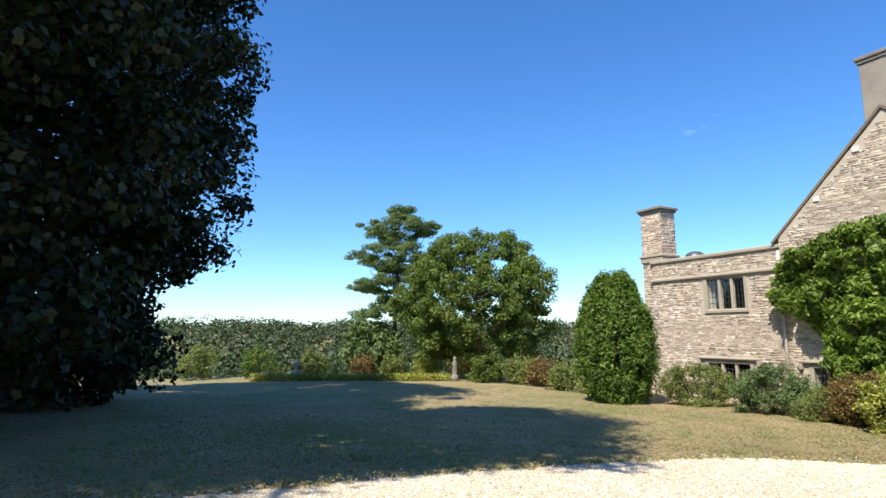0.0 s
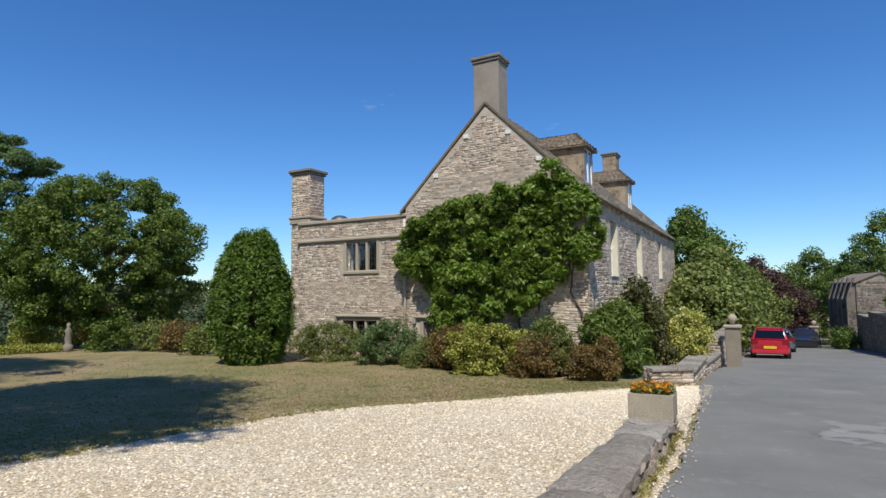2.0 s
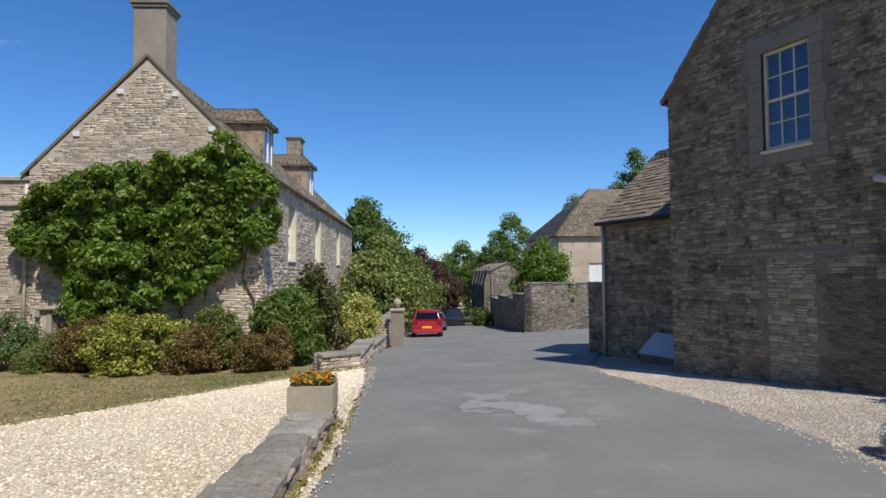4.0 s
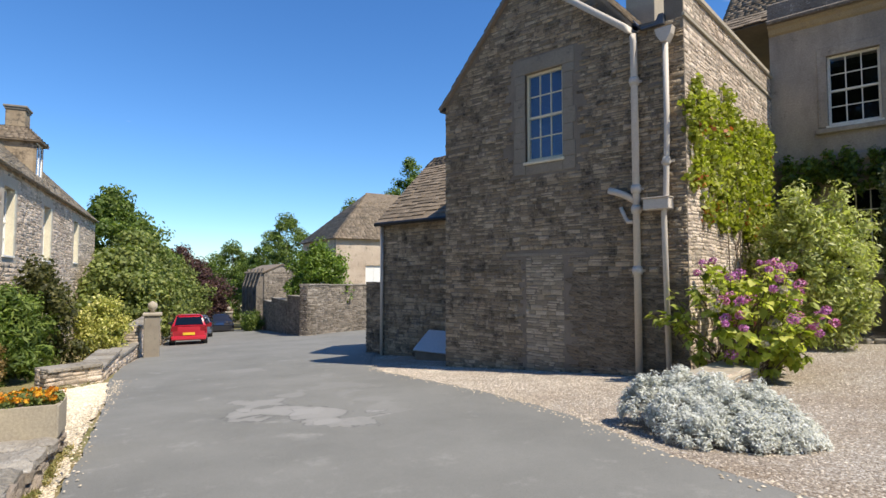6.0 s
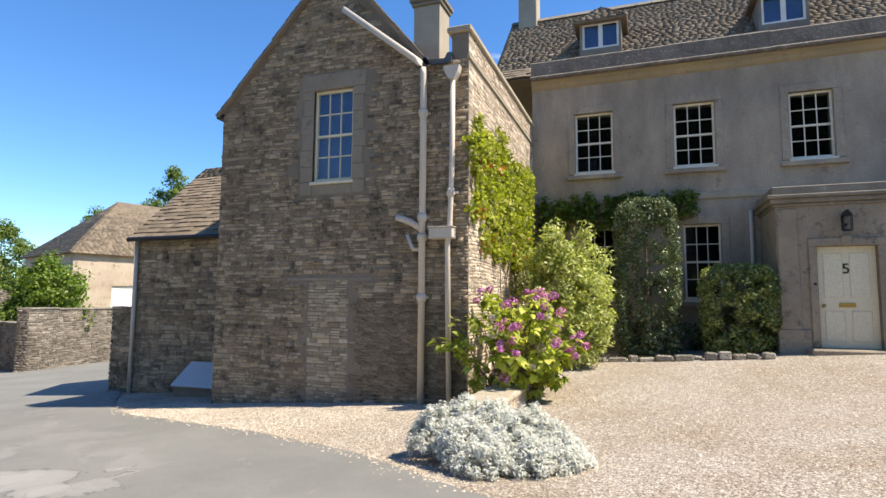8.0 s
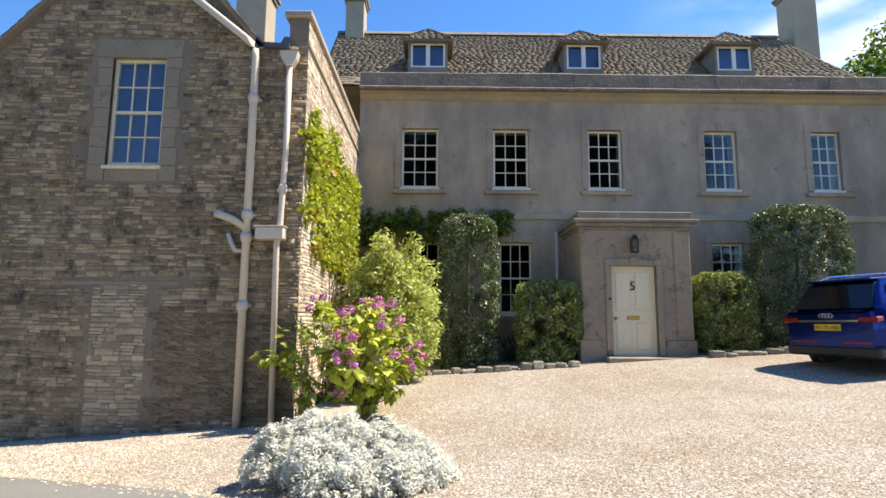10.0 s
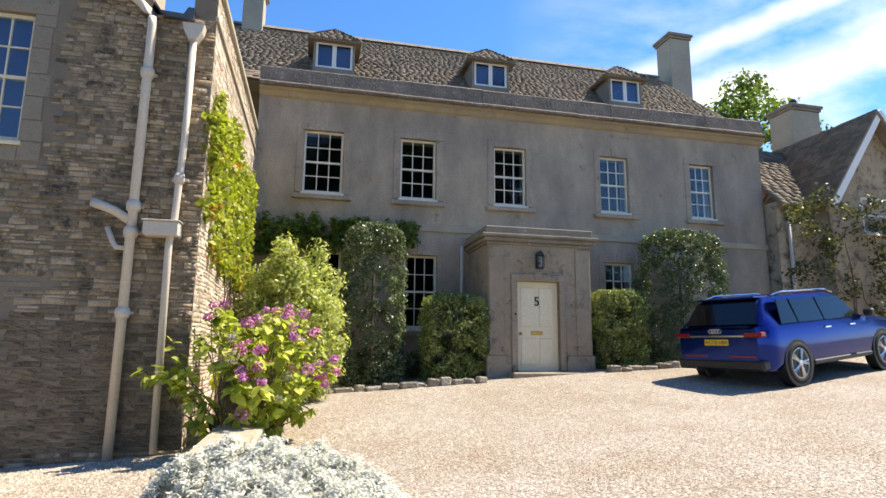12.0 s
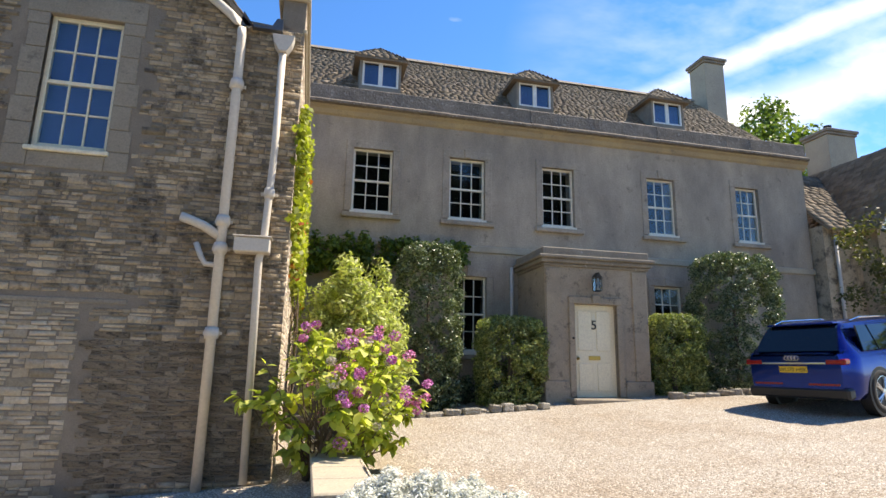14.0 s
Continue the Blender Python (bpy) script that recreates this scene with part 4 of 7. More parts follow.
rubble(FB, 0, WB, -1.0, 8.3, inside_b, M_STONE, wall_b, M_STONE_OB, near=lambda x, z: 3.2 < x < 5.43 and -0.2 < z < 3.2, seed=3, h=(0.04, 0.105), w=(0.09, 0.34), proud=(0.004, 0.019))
rubble(FB, 2.21, 3.09, -1.0, 1.86, lambda x, z: True, M_STONE_BLOCK, wall_b, seed=13, h=(0.05, 0.11), w=(0.12, 0.34), proud=(0.002, 0.014))
boxed("old_lintel", FB, (1.72, -0.012, 1.865), (3.58, 0.02, 1.925), M_WORN, annexe, "thin weathered lintel of a blocked doorway", bevel=0.008)
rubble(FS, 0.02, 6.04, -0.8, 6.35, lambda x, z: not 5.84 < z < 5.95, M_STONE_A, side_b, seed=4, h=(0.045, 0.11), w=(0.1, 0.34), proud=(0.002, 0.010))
sash(annexe, FB, *BW, cols=3, rows=4, frame_mat=M_CREAM, behind=M_BLUE_BACK, set_back=0.06)
z, rg = BW[2] - 0.26, random.Random(14)
while z < BW[3] - 0.02:
    z1 = min(z + rg.uniform(0.24, 0.48), BW[3])
    for xa, xb in ((BW[0] - rg.uniform(0.22, 0.30), BW[0]), (BW[1], BW[1] + rg.uniform(0.22, 0.30))):
        boxed("jamb_stone", FB, (xa, -0.016 - 0.006 * rg.random(), z + 0.003), (xb, 0.05, z1 - 0.003), M_WORN, annexe, bevel=0.008)
    z = z1
boxed("apron_stone", FB, (BW[0] + 0.004, -0.014, BW[2] - 0.26), (BW[1] - 0.004, 0.05, BW[2] - 0.065), M_WORN, annexe, bevel=0.008)
boxed("lintel", FB, (BW[0] - 0.27, -0.02, BW[3] + 0.003), (BW[1] + 0.27, 0.05, BW[3] + 0.32), M_WORN, annexe, bevel=0.01)
# roof of the annexe
for a, b, seed in (((-0.12, 5.36), APEX_B, 31), ((4.72, 5.80), APEX_B, 32)):
    L = math.hypot(b[0] - a[0], b[1] - a[1])
    dirn = Vector((b[0] - a[0], 0, b[1] - a[1])).normalized()
    if seed == 31:
        ax, org = Vector((0, -1, 0)), Vector((a[0], 6.0, a[1]))
    else:
        ax, org = Vector((0, 1, 0)), Vector((a[0], -0.10, a[1]))
    nz = ax.cross(dirn)
    G = FB @ Matrix(((ax.x, dirn.x, nz.x, org.x), (ax.y, dirn.y, nz.y, org.y), (ax.z, dirn.z, nz.z, org.z), (0, 0, 0, 1)))
    bm = bmesh.new()
    box(bm, G, (0, 0, -0.06), (6.1, L + 0.03, 0.0))
    r = part("roof", bm, M_SLATE, annexe)
    slates(G, 6.1, L, r, seed=seed)
bm = bmesh.new()
box(bm, FB, (4.72, 0.1, 5.74), (5.12, 6.0, 5.80))
prism(bm, FB, [(4.55, 5.80), (5.13, 5.80), (5.13, 5.98), (5.05, 5.98), (4.98, 5.84), (4.72, 5.84), (4.60, 6.02)], -0.10, 0.3)
part("lead_gutter", bm, M_LEAD, annexe)
bm = bmesh.new()
box(bm, FB, (-0.16, -0.06, 5.30), (0.02, 6.0, 5.40), 0.02)
part("eaves_gutter", bm, M_IRON, annexe)
chimney(annexe, FB @ pose(3.0, 4.4, 0), 0.75, 0.75, 6.2, 9.6, M_DRESSED)
# finial stone at the gable's shoulder
bm = bmesh.new()
box(bm, FB, (APEX_B[0] - 0.2, -0.06, 8.18), (APEX_B[0] + 0.2, 0.3, 8.42), 0.03)
part("apex_stone", bm, M_LICHEN, annexe)


def pipe(parent, points, r=0.055, collars=(), label="painted cast-iron downpipe", name="downpipe"):
    bm = bmesh.new()
    tube(bm, points, r, 12)
    d = part(name, bm, M_PIPE, parent, label, smooth=True)
    for x, y, z in collars:
        bm = bmesh.new()
        tube(bm, [(x, y, z - 0.07), (x, y, z - 0.02), (x, y, z + 0.02), (x, y, z + 0.07)], [r * 1.25, r * 1.5, r * 1.5, r * 1.25], 12)
        part("collar", bm, M_PIPE, d, smooth=True)
        bm = bmesh.new()
        box(bm, Matrix.Translation((x, y, z)), (-0.11, -0.085, -0.02), (0.11, -0.05, 0.02), 0.005)
        part("bracket", bm, M_PIPE, d)
    return d


PY = -10.44
dp = pipe(annexe, [(5.20, PY, -0.34), (5.20, PY, 5.62), (5.21, PY, 5.74), (5.27, PY, 5.84), (5.36, PY, 5.93), (6.9, PY, 7.17)], 0.062, [(5.20, PY, z) for z in (1.55, 2.62, 2.98, 4.9)])
bm = bmesh.new()
tube(bm, [(5.23, PY, 2.78), (5.42, PY, 2.90), (5.58, PY + 0.01, 2.96), (5.70, PY + 0.01, 3.0)], 0.06, 12)
tube(bm, [(5.23, PY, 2.40), (5.36, PY, 2.41), (5.42, PY - 0.02, 2.5), (5.50, PY - 0.03, 2.68)], 0.035, 10)
part("branch_pipe", bm, M_PIPE, dp, smooth=True)
dp2 = pipe(annexe, [(4.68, PY, -0.22), (4.72, PY, 2.5), (4.68, PY, 2.75), (4.64, PY, 4.0), (4.64, PY, 5.55)], 0.048, [(4.66, PY, 3.4)])
bm = bmesh.new()
prism(bm, pose(4.64, PY, 5.45), [(-0.05, 0), (0.05, 0), (0.12, 0.12), (0.15, 0.24), (-0.15, 0.24), (-0.12, 0.12)], -0.09, 0.09)
part("rainwater_head", bm, M_PIPE, dp2)
bm = bmesh.new()
box(bm, Matrix.Translation((4.83, PY, 2.58)), (-0.24, -0.10, 0), (0.20, 0.13, 0.19), 0.012)
box(bm, Matrix.Translation((4.83, PY, 2.58)), (-0.26, -0.10, 0.192), (0.22, 0.15, 0.21), 0.005)
part("hopper_box", bm, M_PIPE, dp2)

# ---- the low stone outbuilding ----
FO = pose(13.65, -12.0, 0, 0, 0, 180)
low = thing("stone_outbuilding", pose(11.7, -12.0, -0.8), "low stone outbuilding with a stone slate roof", "outbuilding")
bm = bmesh.new()
box(bm, FO, (0, 0, -1.3), (3.85, 0.45, 3.10))
wall_o = part("wall", bm, M_MORTAR, low)
bm = bmesh.new()
prism(bm, FO @ pose(0, 0, 0, 0, 0, 90), [(0.45, -1.3), (4.8, -1.3), (4.8, 3.1), (2.4, 5.35), (0.0, 3.102), (0.45, 3.102)], -0.4, 0)
part("gable_wall", bm, M_MORTAR, low)
rubble(FO, 0, 3.85, -1.2, 3.1, lambda x, z: True, M_STONE, wall_o, seed=8)
Lo = math.hypot(2.5, 2.35)
G = FO @ pose(-0.12, -0.16, 3.02, math.degrees(math.atan2(2.35, 2.5)))
bm = bmesh.new()
box(bm, G, (0, 0, -0.05), (3.97, Lo, 0))
r = part("roof", bm, M_SLATE, low)
slates(G, 3.97, Lo, r, seed=41, expose=(0.19, 0.12), w=(0.16, 0.34), thick=0.036, single=300)
bm = bmesh.new()
box(bm, FO @ pose(0, 4.8 + 0.16, 3.02, -math.degrees(math.atan2(2.35, 2.5))), (-0.12, -Lo, -0.05), (3.85, 0, 0))
part("roof", bm, M_SLATE, low)
bm = bmesh.new()
tube(bm, [FO @ Vector(p) for p in ((-0.1, -0.21, 2.99), (3.85, -0.21, 2.99))], 0.06, 10)
part("gutter", bm, M_IRON, low)
pipe(low, [FO @ Vector(p) for p in ((0.05, -0.07, 2.95), (0.05, -0.07, -0.9))], 0.05)
# lean-to hatch
hatch = thing("coal_hatch", FO @ pose(2.3, -0.3, -0.4), "sloping pale grey hatch against the wall", "hatch")
bm = bmesh.new()
prism(bm, FO @ pose(0, 0, 0, 0, 0, 90), [(-0.62, -1.1), (-0.03, -1.1), (-0.03, 0.0), (-0.62, -0.46)], -3.35, -2.0)
part("hatch_body", bm, M_MORTAR, hatch)
bm = bmesh.new()
G = FO @ pose(2.0, -0.66, -0.485, math.degrees(math.atan2(0.46, 0.59)))
box(bm, G, (-0.03, 0, 0.004), (1.38, 0.79, 0.045), 0.01)
part("hatch_lid", bm, plain("hatch_grey", (0.50, 0.54, 0.57), 0.45), hatch)
# pier and wall beside it
bm = bmesh.new()
box(bm, FO, (-1.1, 0.3, -1.4), (-0.02, 0.9, 1.25), 0.03)
wp = part("garden_wall", bm, M_MORTAR)
tagged(wp, "short rubble stone wall joining the outbuilding", "wall", kind="structure")
rubble(FO @ pose(0, 0.3, 0), -1.1, -0.02, -1.3, 1.25, lambda x, z: True, M_STONE, wp, seed=18)

# ---- the gabled house across the lawn ----
U = Vector((-math.sin(TH), -math.cos(TH), 0))
W = Vector((math.cos(TH), -math.sin(TH), 0))
OA = Vector((21.02, 3.34, 0))


def cols(x, y, o):
    return Matrix(((x.x, y.x, 0, o.x), (x.y, y.y, 0, o.y), (0, 0, 1, o.z), (0, 0, 0, 1)))


FG = cols(U, W, OA)
FF = cols(W, -U, OA + 6.9 * U)
gabled = thing("gabled_house", Matrix.Translation(OA + Vector((0, 0, -1.1))) @ FG.to_3x3().to_4x4(), "pale limestone gabled house with a tall chimney", "house")
GW = (0.75, 2.0, -0.75, 0.42)
bm = bmesh.new()
holed(bm, FG, 0, 6.9, -1.8, 4.75, [GW], 0.5)
wall_g = part("wall", bm, M_MORTAR_A, gabled)
AP = (3.42, 8.12)
bm = bmesh.new()
prism(bm, FG, [(0, 4.752), (6.9, 4.752), AP], 0, 0.5)
part("gable", bm, M_MORTAR_A, gabled)


def inside_g(x, z):
    if GW[0] - 0.2 < x < GW[1] + 0.2 and GW[2] - 0.2 < z < GW[3] + 0.25:
        return False
    return z < 4.75 or z < 4.75 + (AP[1] - 4.75) * min(x / AP[0], (6.9 - x) / (6.9 - AP[0])) - 0.08


rubble(FG, 0, 6.9, -1.6, 8.1, inside_g, M_STONE_A, wall_g, M_STONE_A_OB, near=lambda x, z: 4.75 < z < 7.4 and 1 < x < 6, seed=5, h=(0.05, 0.125), w=(0.11, 0.38), proud=(0.003, 0.015))
FWIN = [(-2.95, -1.45, 2.42, 3.55), (-3.1, -1.45, -0.55, 0.42)]
bm = bmesh.new()
FW = FG @ pose(0, 0.1, 0)
holed(bm, FW, -5.5, 0, -1.8, 4.40, FWIN, 0.5)
box(bm, FW, (-5.5, 0.5, -1.8), (-5.0, 6, 4.40))
wall_w = part("wing_wall", bm, M_MORTAR_A, gabled)


def inside_w(x, z):
    if 3.60 < z < 3.80:
        return False
    return not any(o[0] - 0.2 < x < o[1] + 0.2 and o[2] - 0.2 < z < o[3] + 0.2 for o in FWIN)


rubble(FW, -5.5, 0, -1.6, 4.38, inside_w, M_STONE_A, wall_w, M_STONE_A_OB, near=lambda x, z: -5 < x and 1.0 < z < 3.4, seed=6, h=(0.05, 0.125), w=(0.11, 0.38), proud=(0.003, 0.015))
bm = bmesh.new()
box(bm, FW, (-5.58, -0.10, 3.64), (-0.02, 0.02, 3.75), 0.025)
box(bm, FW, (-5.58, -0.08, 4.403), (-0.02, 0.5, 4.55), 0.03)
part("parapet_coping", bm, M_DRESSED, gabled)
bm = bmesh.new()
box(bm, FW, (-5.0, 0.5, 4.0), (0, 6.0, 4.1))
part("flat_roof", bm, M_LEAD, gabled)


def mullioned(parent, F, o, lights=3, hood=False):
    """A stone mullioned window with leaded casements."""
    x0, x1, z0, z1 = o
    bm = bmesh.new()
    j = 0.14
    box(bm, F, (x0 - j, -0.03, z0 - 0.02), (x0, 0.1, z1 + j), 0.02)
    box(bm, F, (x1, -0.03, z0 - 0.02), (x1 + j, 0.1, z1 + j), 0.02)
    box(bm, F, (x0, -0.03, z1), (x1, 0.1, z1 + j), 0.02)
    box(bm, F, (x0 - j, -0.06, z0 - 0.15), (x1 + j, 0.2, z0 - 0.022), 0.02)
    lw = (x1 - x0) / lights
    win = part("mullioned_window", bm, M_DRESSED, parent)
    for k in range(1, lights):
        xm = x0 + k * lw
        boxed("mullion", F, (xm - 0.055, 0.0, z0 - 0.02), (xm + 0.055, 0.18, z1), M_DRESSED, win, bevel=0.025)
    if hood:
        bm = bmesh.new()
        box(bm, F, (x0 - 0.42, -0.12, z1 + j + 0.01), (x1 + 0.42, 0.02, z1 + j + 0.09), 0.02)
        for x in (x0 - 0.42, x1 + 0.30):
            box(bm, F, (x, -0.11, z1 - 0.06), (x + 0.12, 0.02, z1 + j + 0.008), 0.015)
        part("hood_mould", bm, M_DRESSED, win)
    for k in range(lights):
        a, b = x0 + k * lw + (0.055 if k else 0), x0 + (k + 1) * lw - (0.055 if k < lights - 1 else 0)
        bm = bmesh.new()
        box(bm, F, (a, 0.10, z0), (b, 0.106, z1))
        part("pane", bm, M_GLASS, win).visible_shadow = False
        bm = bmesh.new()
        for q in range(4):
            x = a + (b - a) * q / 3
            box(bm, F, (x - 0.008, 0.088, z0), (x + 0.008, 0.098, z1))
        nz = 5
        for q in range(nz + 1):
            z = z0 + (z1 - z0) * q / nz
            box(bm, F, (a, 0.086, z - 0.008), (b, 0.096, z + 0.008))
        part("leading", bm, M_LEAD, win)
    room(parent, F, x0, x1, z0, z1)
    return win


mullioned(gabled, FW, FWIN[0])
mullioned(gabled, FW, FWIN[1], hood=True)
mullioned(gabled, FG, GW, hood=True)
# wing chimney
FC = FG @ pose(-5.52, 0.62, 0)
c = chimney(gabled, FC, 1.02, 0.92, -1.6, 6.88, M_STONE_A, 0.13)
bm = bmesh.new()
box(bm, FC, (-0.62, -0.57, 4.72), (0.62, 0.57, 4.84), 0.03)
box(bm, FC, (-0.58, -0.53, 4.50), (0.58, 0.53, 4.716), 0.03)
part("chimney_band", bm, M_DRESSED, c)
for s in range(4):
    G = FC @ pose(0, 0, 0, 0, 0, 90 * s)
    hw, hd = (0.51, 0.46) if s % 2 == 0 else (0.46, 0.51)
    rubble(G @ pose(0, -hd, 0), -hw, hw, -0.8, 6.5, lambda x, z: not 4.47 < z < 4.86, M_STONE_A, c, seed=50 + s, h=(0.08, 0.18), proud=(0.003, 0.015))
bm = bmesh.new()
revolve(bm, FG @ pose(-4.2, 1.2, 4.35), [(0.42, 0), (0.42, 0.25), (0.36, 0.42), (0.2, 0.52), (0.02, 0.55)], 18)
part("roof_cowl", bm, M_LEAD, gabled, smooth=True)
# front wall to the lane
LA = 21.0
FRW = [(3.2, 4.3, 2.08, 4.1), (8.2, 9.4, 2.08, 4.1), (14.4, 15.5, 2.15, 4.1)]
bm = bmesh.new()
holed(bm, FF, 0, LA, -3.2, 4.75, FRW, 0.5)
wall_f = part("front_wall", bm, M_MORTAR_A, gabled)
rubble(FF, 0, LA, -2.0, 4.72, lambda x, z: not any(o[0] - 0.25 < x < o[1] + 0.25 and o[2] - 0.2 < z < o[3] + 0.2 for o in FRW), M_STONE_A, wall_f, seed=7, h=(0.08, 0.19), proud=(0.003, 0.015))
for o in FRW:
    sash(gabled, FF, *o, cols=3, rows=4, set_back=0.2)
    # one reveal only, in pale cream: the sunlight on it is put into the colour
    boxed('sunlit_reveal', FF, (o[1] - 0.02, -0.01, o[2]), (o[1] + 0.16, 0.2, o[3]), M_CREAM, gabled)
    room(gabled, FF, *o)
bm = bmesh.new()
box(bm, FF, (LA - 0.5, 0.5, -3.2), (LA, 6.9, 4.75))
prism(bm, FF @ pose(LA - 0.5, 0, 0, 0, 0, 90), [(0, 4.75), (6.9, 4.75), (3.48, 8.1)], -0.5, 0)
box(bm, FF, (0.5, 6.4, -2.2), (LA - 0.5, 6.9, 4.75))
part("back_wall", bm, M_MORTAR_A, gabled)
rise = 8.2 - 4.6
run = 3.48 + 0.2
SLA = math.hypot(rise, run)
ang = math.degrees(math.atan2(rise, run))
GA = FF @ pose(0.12, -0.2, 4.60, ang)
bm = bmesh.new()
box(bm, GA, (0, 0, -0.06), (LA - 0.1, SLA, 0))
rA = part("roof", bm, M_SLATE, gabled)
slates(GA, LA - 0.1, SLA, rA, M_SLATE_PALE, seed=61, w=(0.25, 0.5))
GA2 = FF @ pose(0, 7.1, 4.60, 0, 0, 180) @ pose(-LA, 0, 0, ang)
bm = bmesh.new()
box(bm, GA2, (0, 0, -0.06), (LA - 0.1, math.hypot(rise, 3.62), 0))
part("roof", bm, M_SLATE, gabled)
# verge coping of the gable, and lichened kneelers
bm = bmesh.new()
for a, b in (((-0.22, 4.55), (AP[0] + 0.0, 8.24)), ((7.12, 4.55), (AP[0], 8.24))):
    L = math.hypot(b[0] - a[0], b[1] - a[1])
    G = FG @ pose(a[0], 0, a[1], 0, -math.degrees(math.atan2(b[1] - a[1], b[0] - a[0])))
    box(bm, G, (0, -0.05, -0.02), (L, 0.22, 0.07), 0.01)
part("verge", bm, M_SLATE, gabled)
for u, z in ((1.35, 5.82), (2.62, 7.12), (4.25, 7.05), (5.35, 5.98), (6.75, 4.72)):
    boxed("verge_stone", FG @ pose(u, 0, z), (-0.10, -0.05, -0.08), (0.09, 0.0, 0.07), M_WHITE, gabled, "white lime patch")
chimney(gabled, FG @ pose(3.42, 0.42, 0), 0.98, 0.80, 6.9, 9.95, surface("cement_rendered_stack", (0.26, 0.222, 0.175), (0.34, 0.295, 0.235), 1.5, 50, 0.9, 0.3, 0.006, (0.24, 0.21, 0.17), 0.6), 0.09)
chimney(gabled, FF @ pose(19.5, 3.48, 0), 1.05, 0.85, 7.4, 10.45, M_STONE)
for xc in (3.3, 11.0):
    dormer(gabled, FF, xc, 0.75, 5.55, 6.95, w=1.2, deep=2.6, cheek=M_STONE)
pipe(gabled, [FG @ Vector(p) for p in ((-0.02, -0.08, 4.3), (-0.02, -0.08, -1.0))], 0.05)


# ---- plants ----
def blob_points(rs, n, w, d, h, lump=0.25, base=0.0):
    """Clump centres through the upper shell of a lumpy dome."""
    out = []
    while len(out) < n:
        v = rs.normal(size=3)
        v /= np.linalg.norm(v)
        if v[2] < -0.8:
            continue
        r = rs.uniform(0.55, 1.0) * (1 + lump * noise.noise((v[0] * 1.7 + w, v[1] * 1.7 + d, v[2] * 1.7 + h)))
        out.append((v[0] * r * w / 2, v[1] * r * d / 2, base + max(0.06 * h, h * 0.44 + v[2] * r * h * 0.54)))
    return np.array(out)


def shrub(name, x, y, w, d, h, material, label, clumps=60, per=45, leaf=0.06, rad=0.16, seed=1, turn=0.0, stems=7, group="", category="shrub", lump=0.35, long=1.0, z=None, inner=None):
    """A bush: woody stems and a crown of many small leaves in lumpy clumps."""
    rs = np.random.RandomState(seed)
    gz = ground(x, y) if z is None else z
    t = thing(name, pose(x, y, gz, 0, 0, turn), label, category, group)
    m = chain(t)
    P = blob_points(rs, clumps, w * 0.86, d * 0.86, h * 0.92, lump)
    A = np.array(m)
    PW_ = P @ A[:3, :3].T + A[:3, 3]
    leaves("foliage", PW_, rs.uniform(0.6, 1.35, len(PW_)) * rad, per, leaf, material, t, seed + 1, 0.75, long=long)
    bm = bmesh.new()
    for k in rs.choice(len(P), min(stems, len(P)), False):
        q = Vector(P[k])
        a = Vector((q.x * 0.15, q.y * 0.15, -0.08))
        mid = a.lerp(q, 0.5) + Vector((0, 0, 0.12 * h))
        tube(bm, [m @ a, m @ mid, m @ q], [0.02, 0.014, 0.006], 5)
    part("woody_growth", bm, M_BARK, t)
    return t


def limb(bm, a, b, r0, r1, rg, sag=0.08, n=5, sides=7):
    a, b = Vector(a), Vector(b)
    L = (b - a).length
    pts = [a.lerp(b, i / n) + (Vector((rg.uniform(-1, 1), rg.uniform(-1, 1), rg.uniform(-.5, 1))) * L * sag if 0 < i < n else Vector()) for i in range(n + 1)]
    tube(bm, pts, [r0 + (r1 - r0) * i / n for i in range(n + 1)], sides)
    return pts


def tree(name, x, y, h, w, material, label, trunk=0.25, bare=0.25, clumps=160, per=110, leaf=0.14, rad=0.75, seed=1, shape=None, boughs=12, bend=(0, 0), z=None, squash=0.75, category="tree", group=""):
    """A tree: tapered trunk, limbs, and a crown of leaves in clumps. shape(v) gives the crown's half width at height v (0 to 1)."""
    rg, rs = random.Random(seed), np.random.RandomState(seed)
    gz = (ground(x, y) if z is None else z) - 0.1
    t = thing(name, pose(x, y, gz), label, category, group)
    shape = shape or (lambda v: math.sin(math.pi * min(1, 0.12 + 0.88 * v) ** 0.8))
    top = Vector((x + bend[0], y + bend[1], gz + h * 0.93))
    bm = bmesh.new()
    spine = limb(bm, (x, y, gz), top, trunk, trunk * 0.12, rg, 0.012, 8, 10)
    C = []
    while len(C) < clumps:
        v = rg.random()
        a = rg.random() * math.tau
        R = shape(v) * w / 2 * (1 + 0.28 * noise.noise((math.cos(a) * 1.6 + seed, math.sin(a) * 1.6, v * 4)))
        r = R * math.sqrt(rg.uniform(0.25, 1.0))
        if rg.random() > shape(v) + 0.12:
            continue
        c = Vector((x, y, gz + h * (bare + (1 - bare) * v))) + Vector((bend[0] * v, bend[1] * v, 0)) + Vector((r * math.cos(a), r * math.sin(a), 0))
        C.append(c)
    for k in range(boughs):
        c = C[rg.randrange(len(C))]
        v = max(0.12, min(0.85, (c.z - gz) / h - 0.16))
        s = spine[min(8, int(v * 8))].lerp(spine[min(8, int(v * 8) + 1)], v * 8 % 1)
        r0 = trunk * 0.42 * (1 - v * 0.6)
        limb(bm, s, c, r0, r0 * 0.2, rg, 0.07)
    part("trunk", bm, M_BARK, t)
    leaves("crown", [tuple(c) for c in C], [rad * rg.uniform(0.6, 1.3) for _ in C], per, leaf, material, t, seed + 3, 0.7, 0.4, squash)
    return t


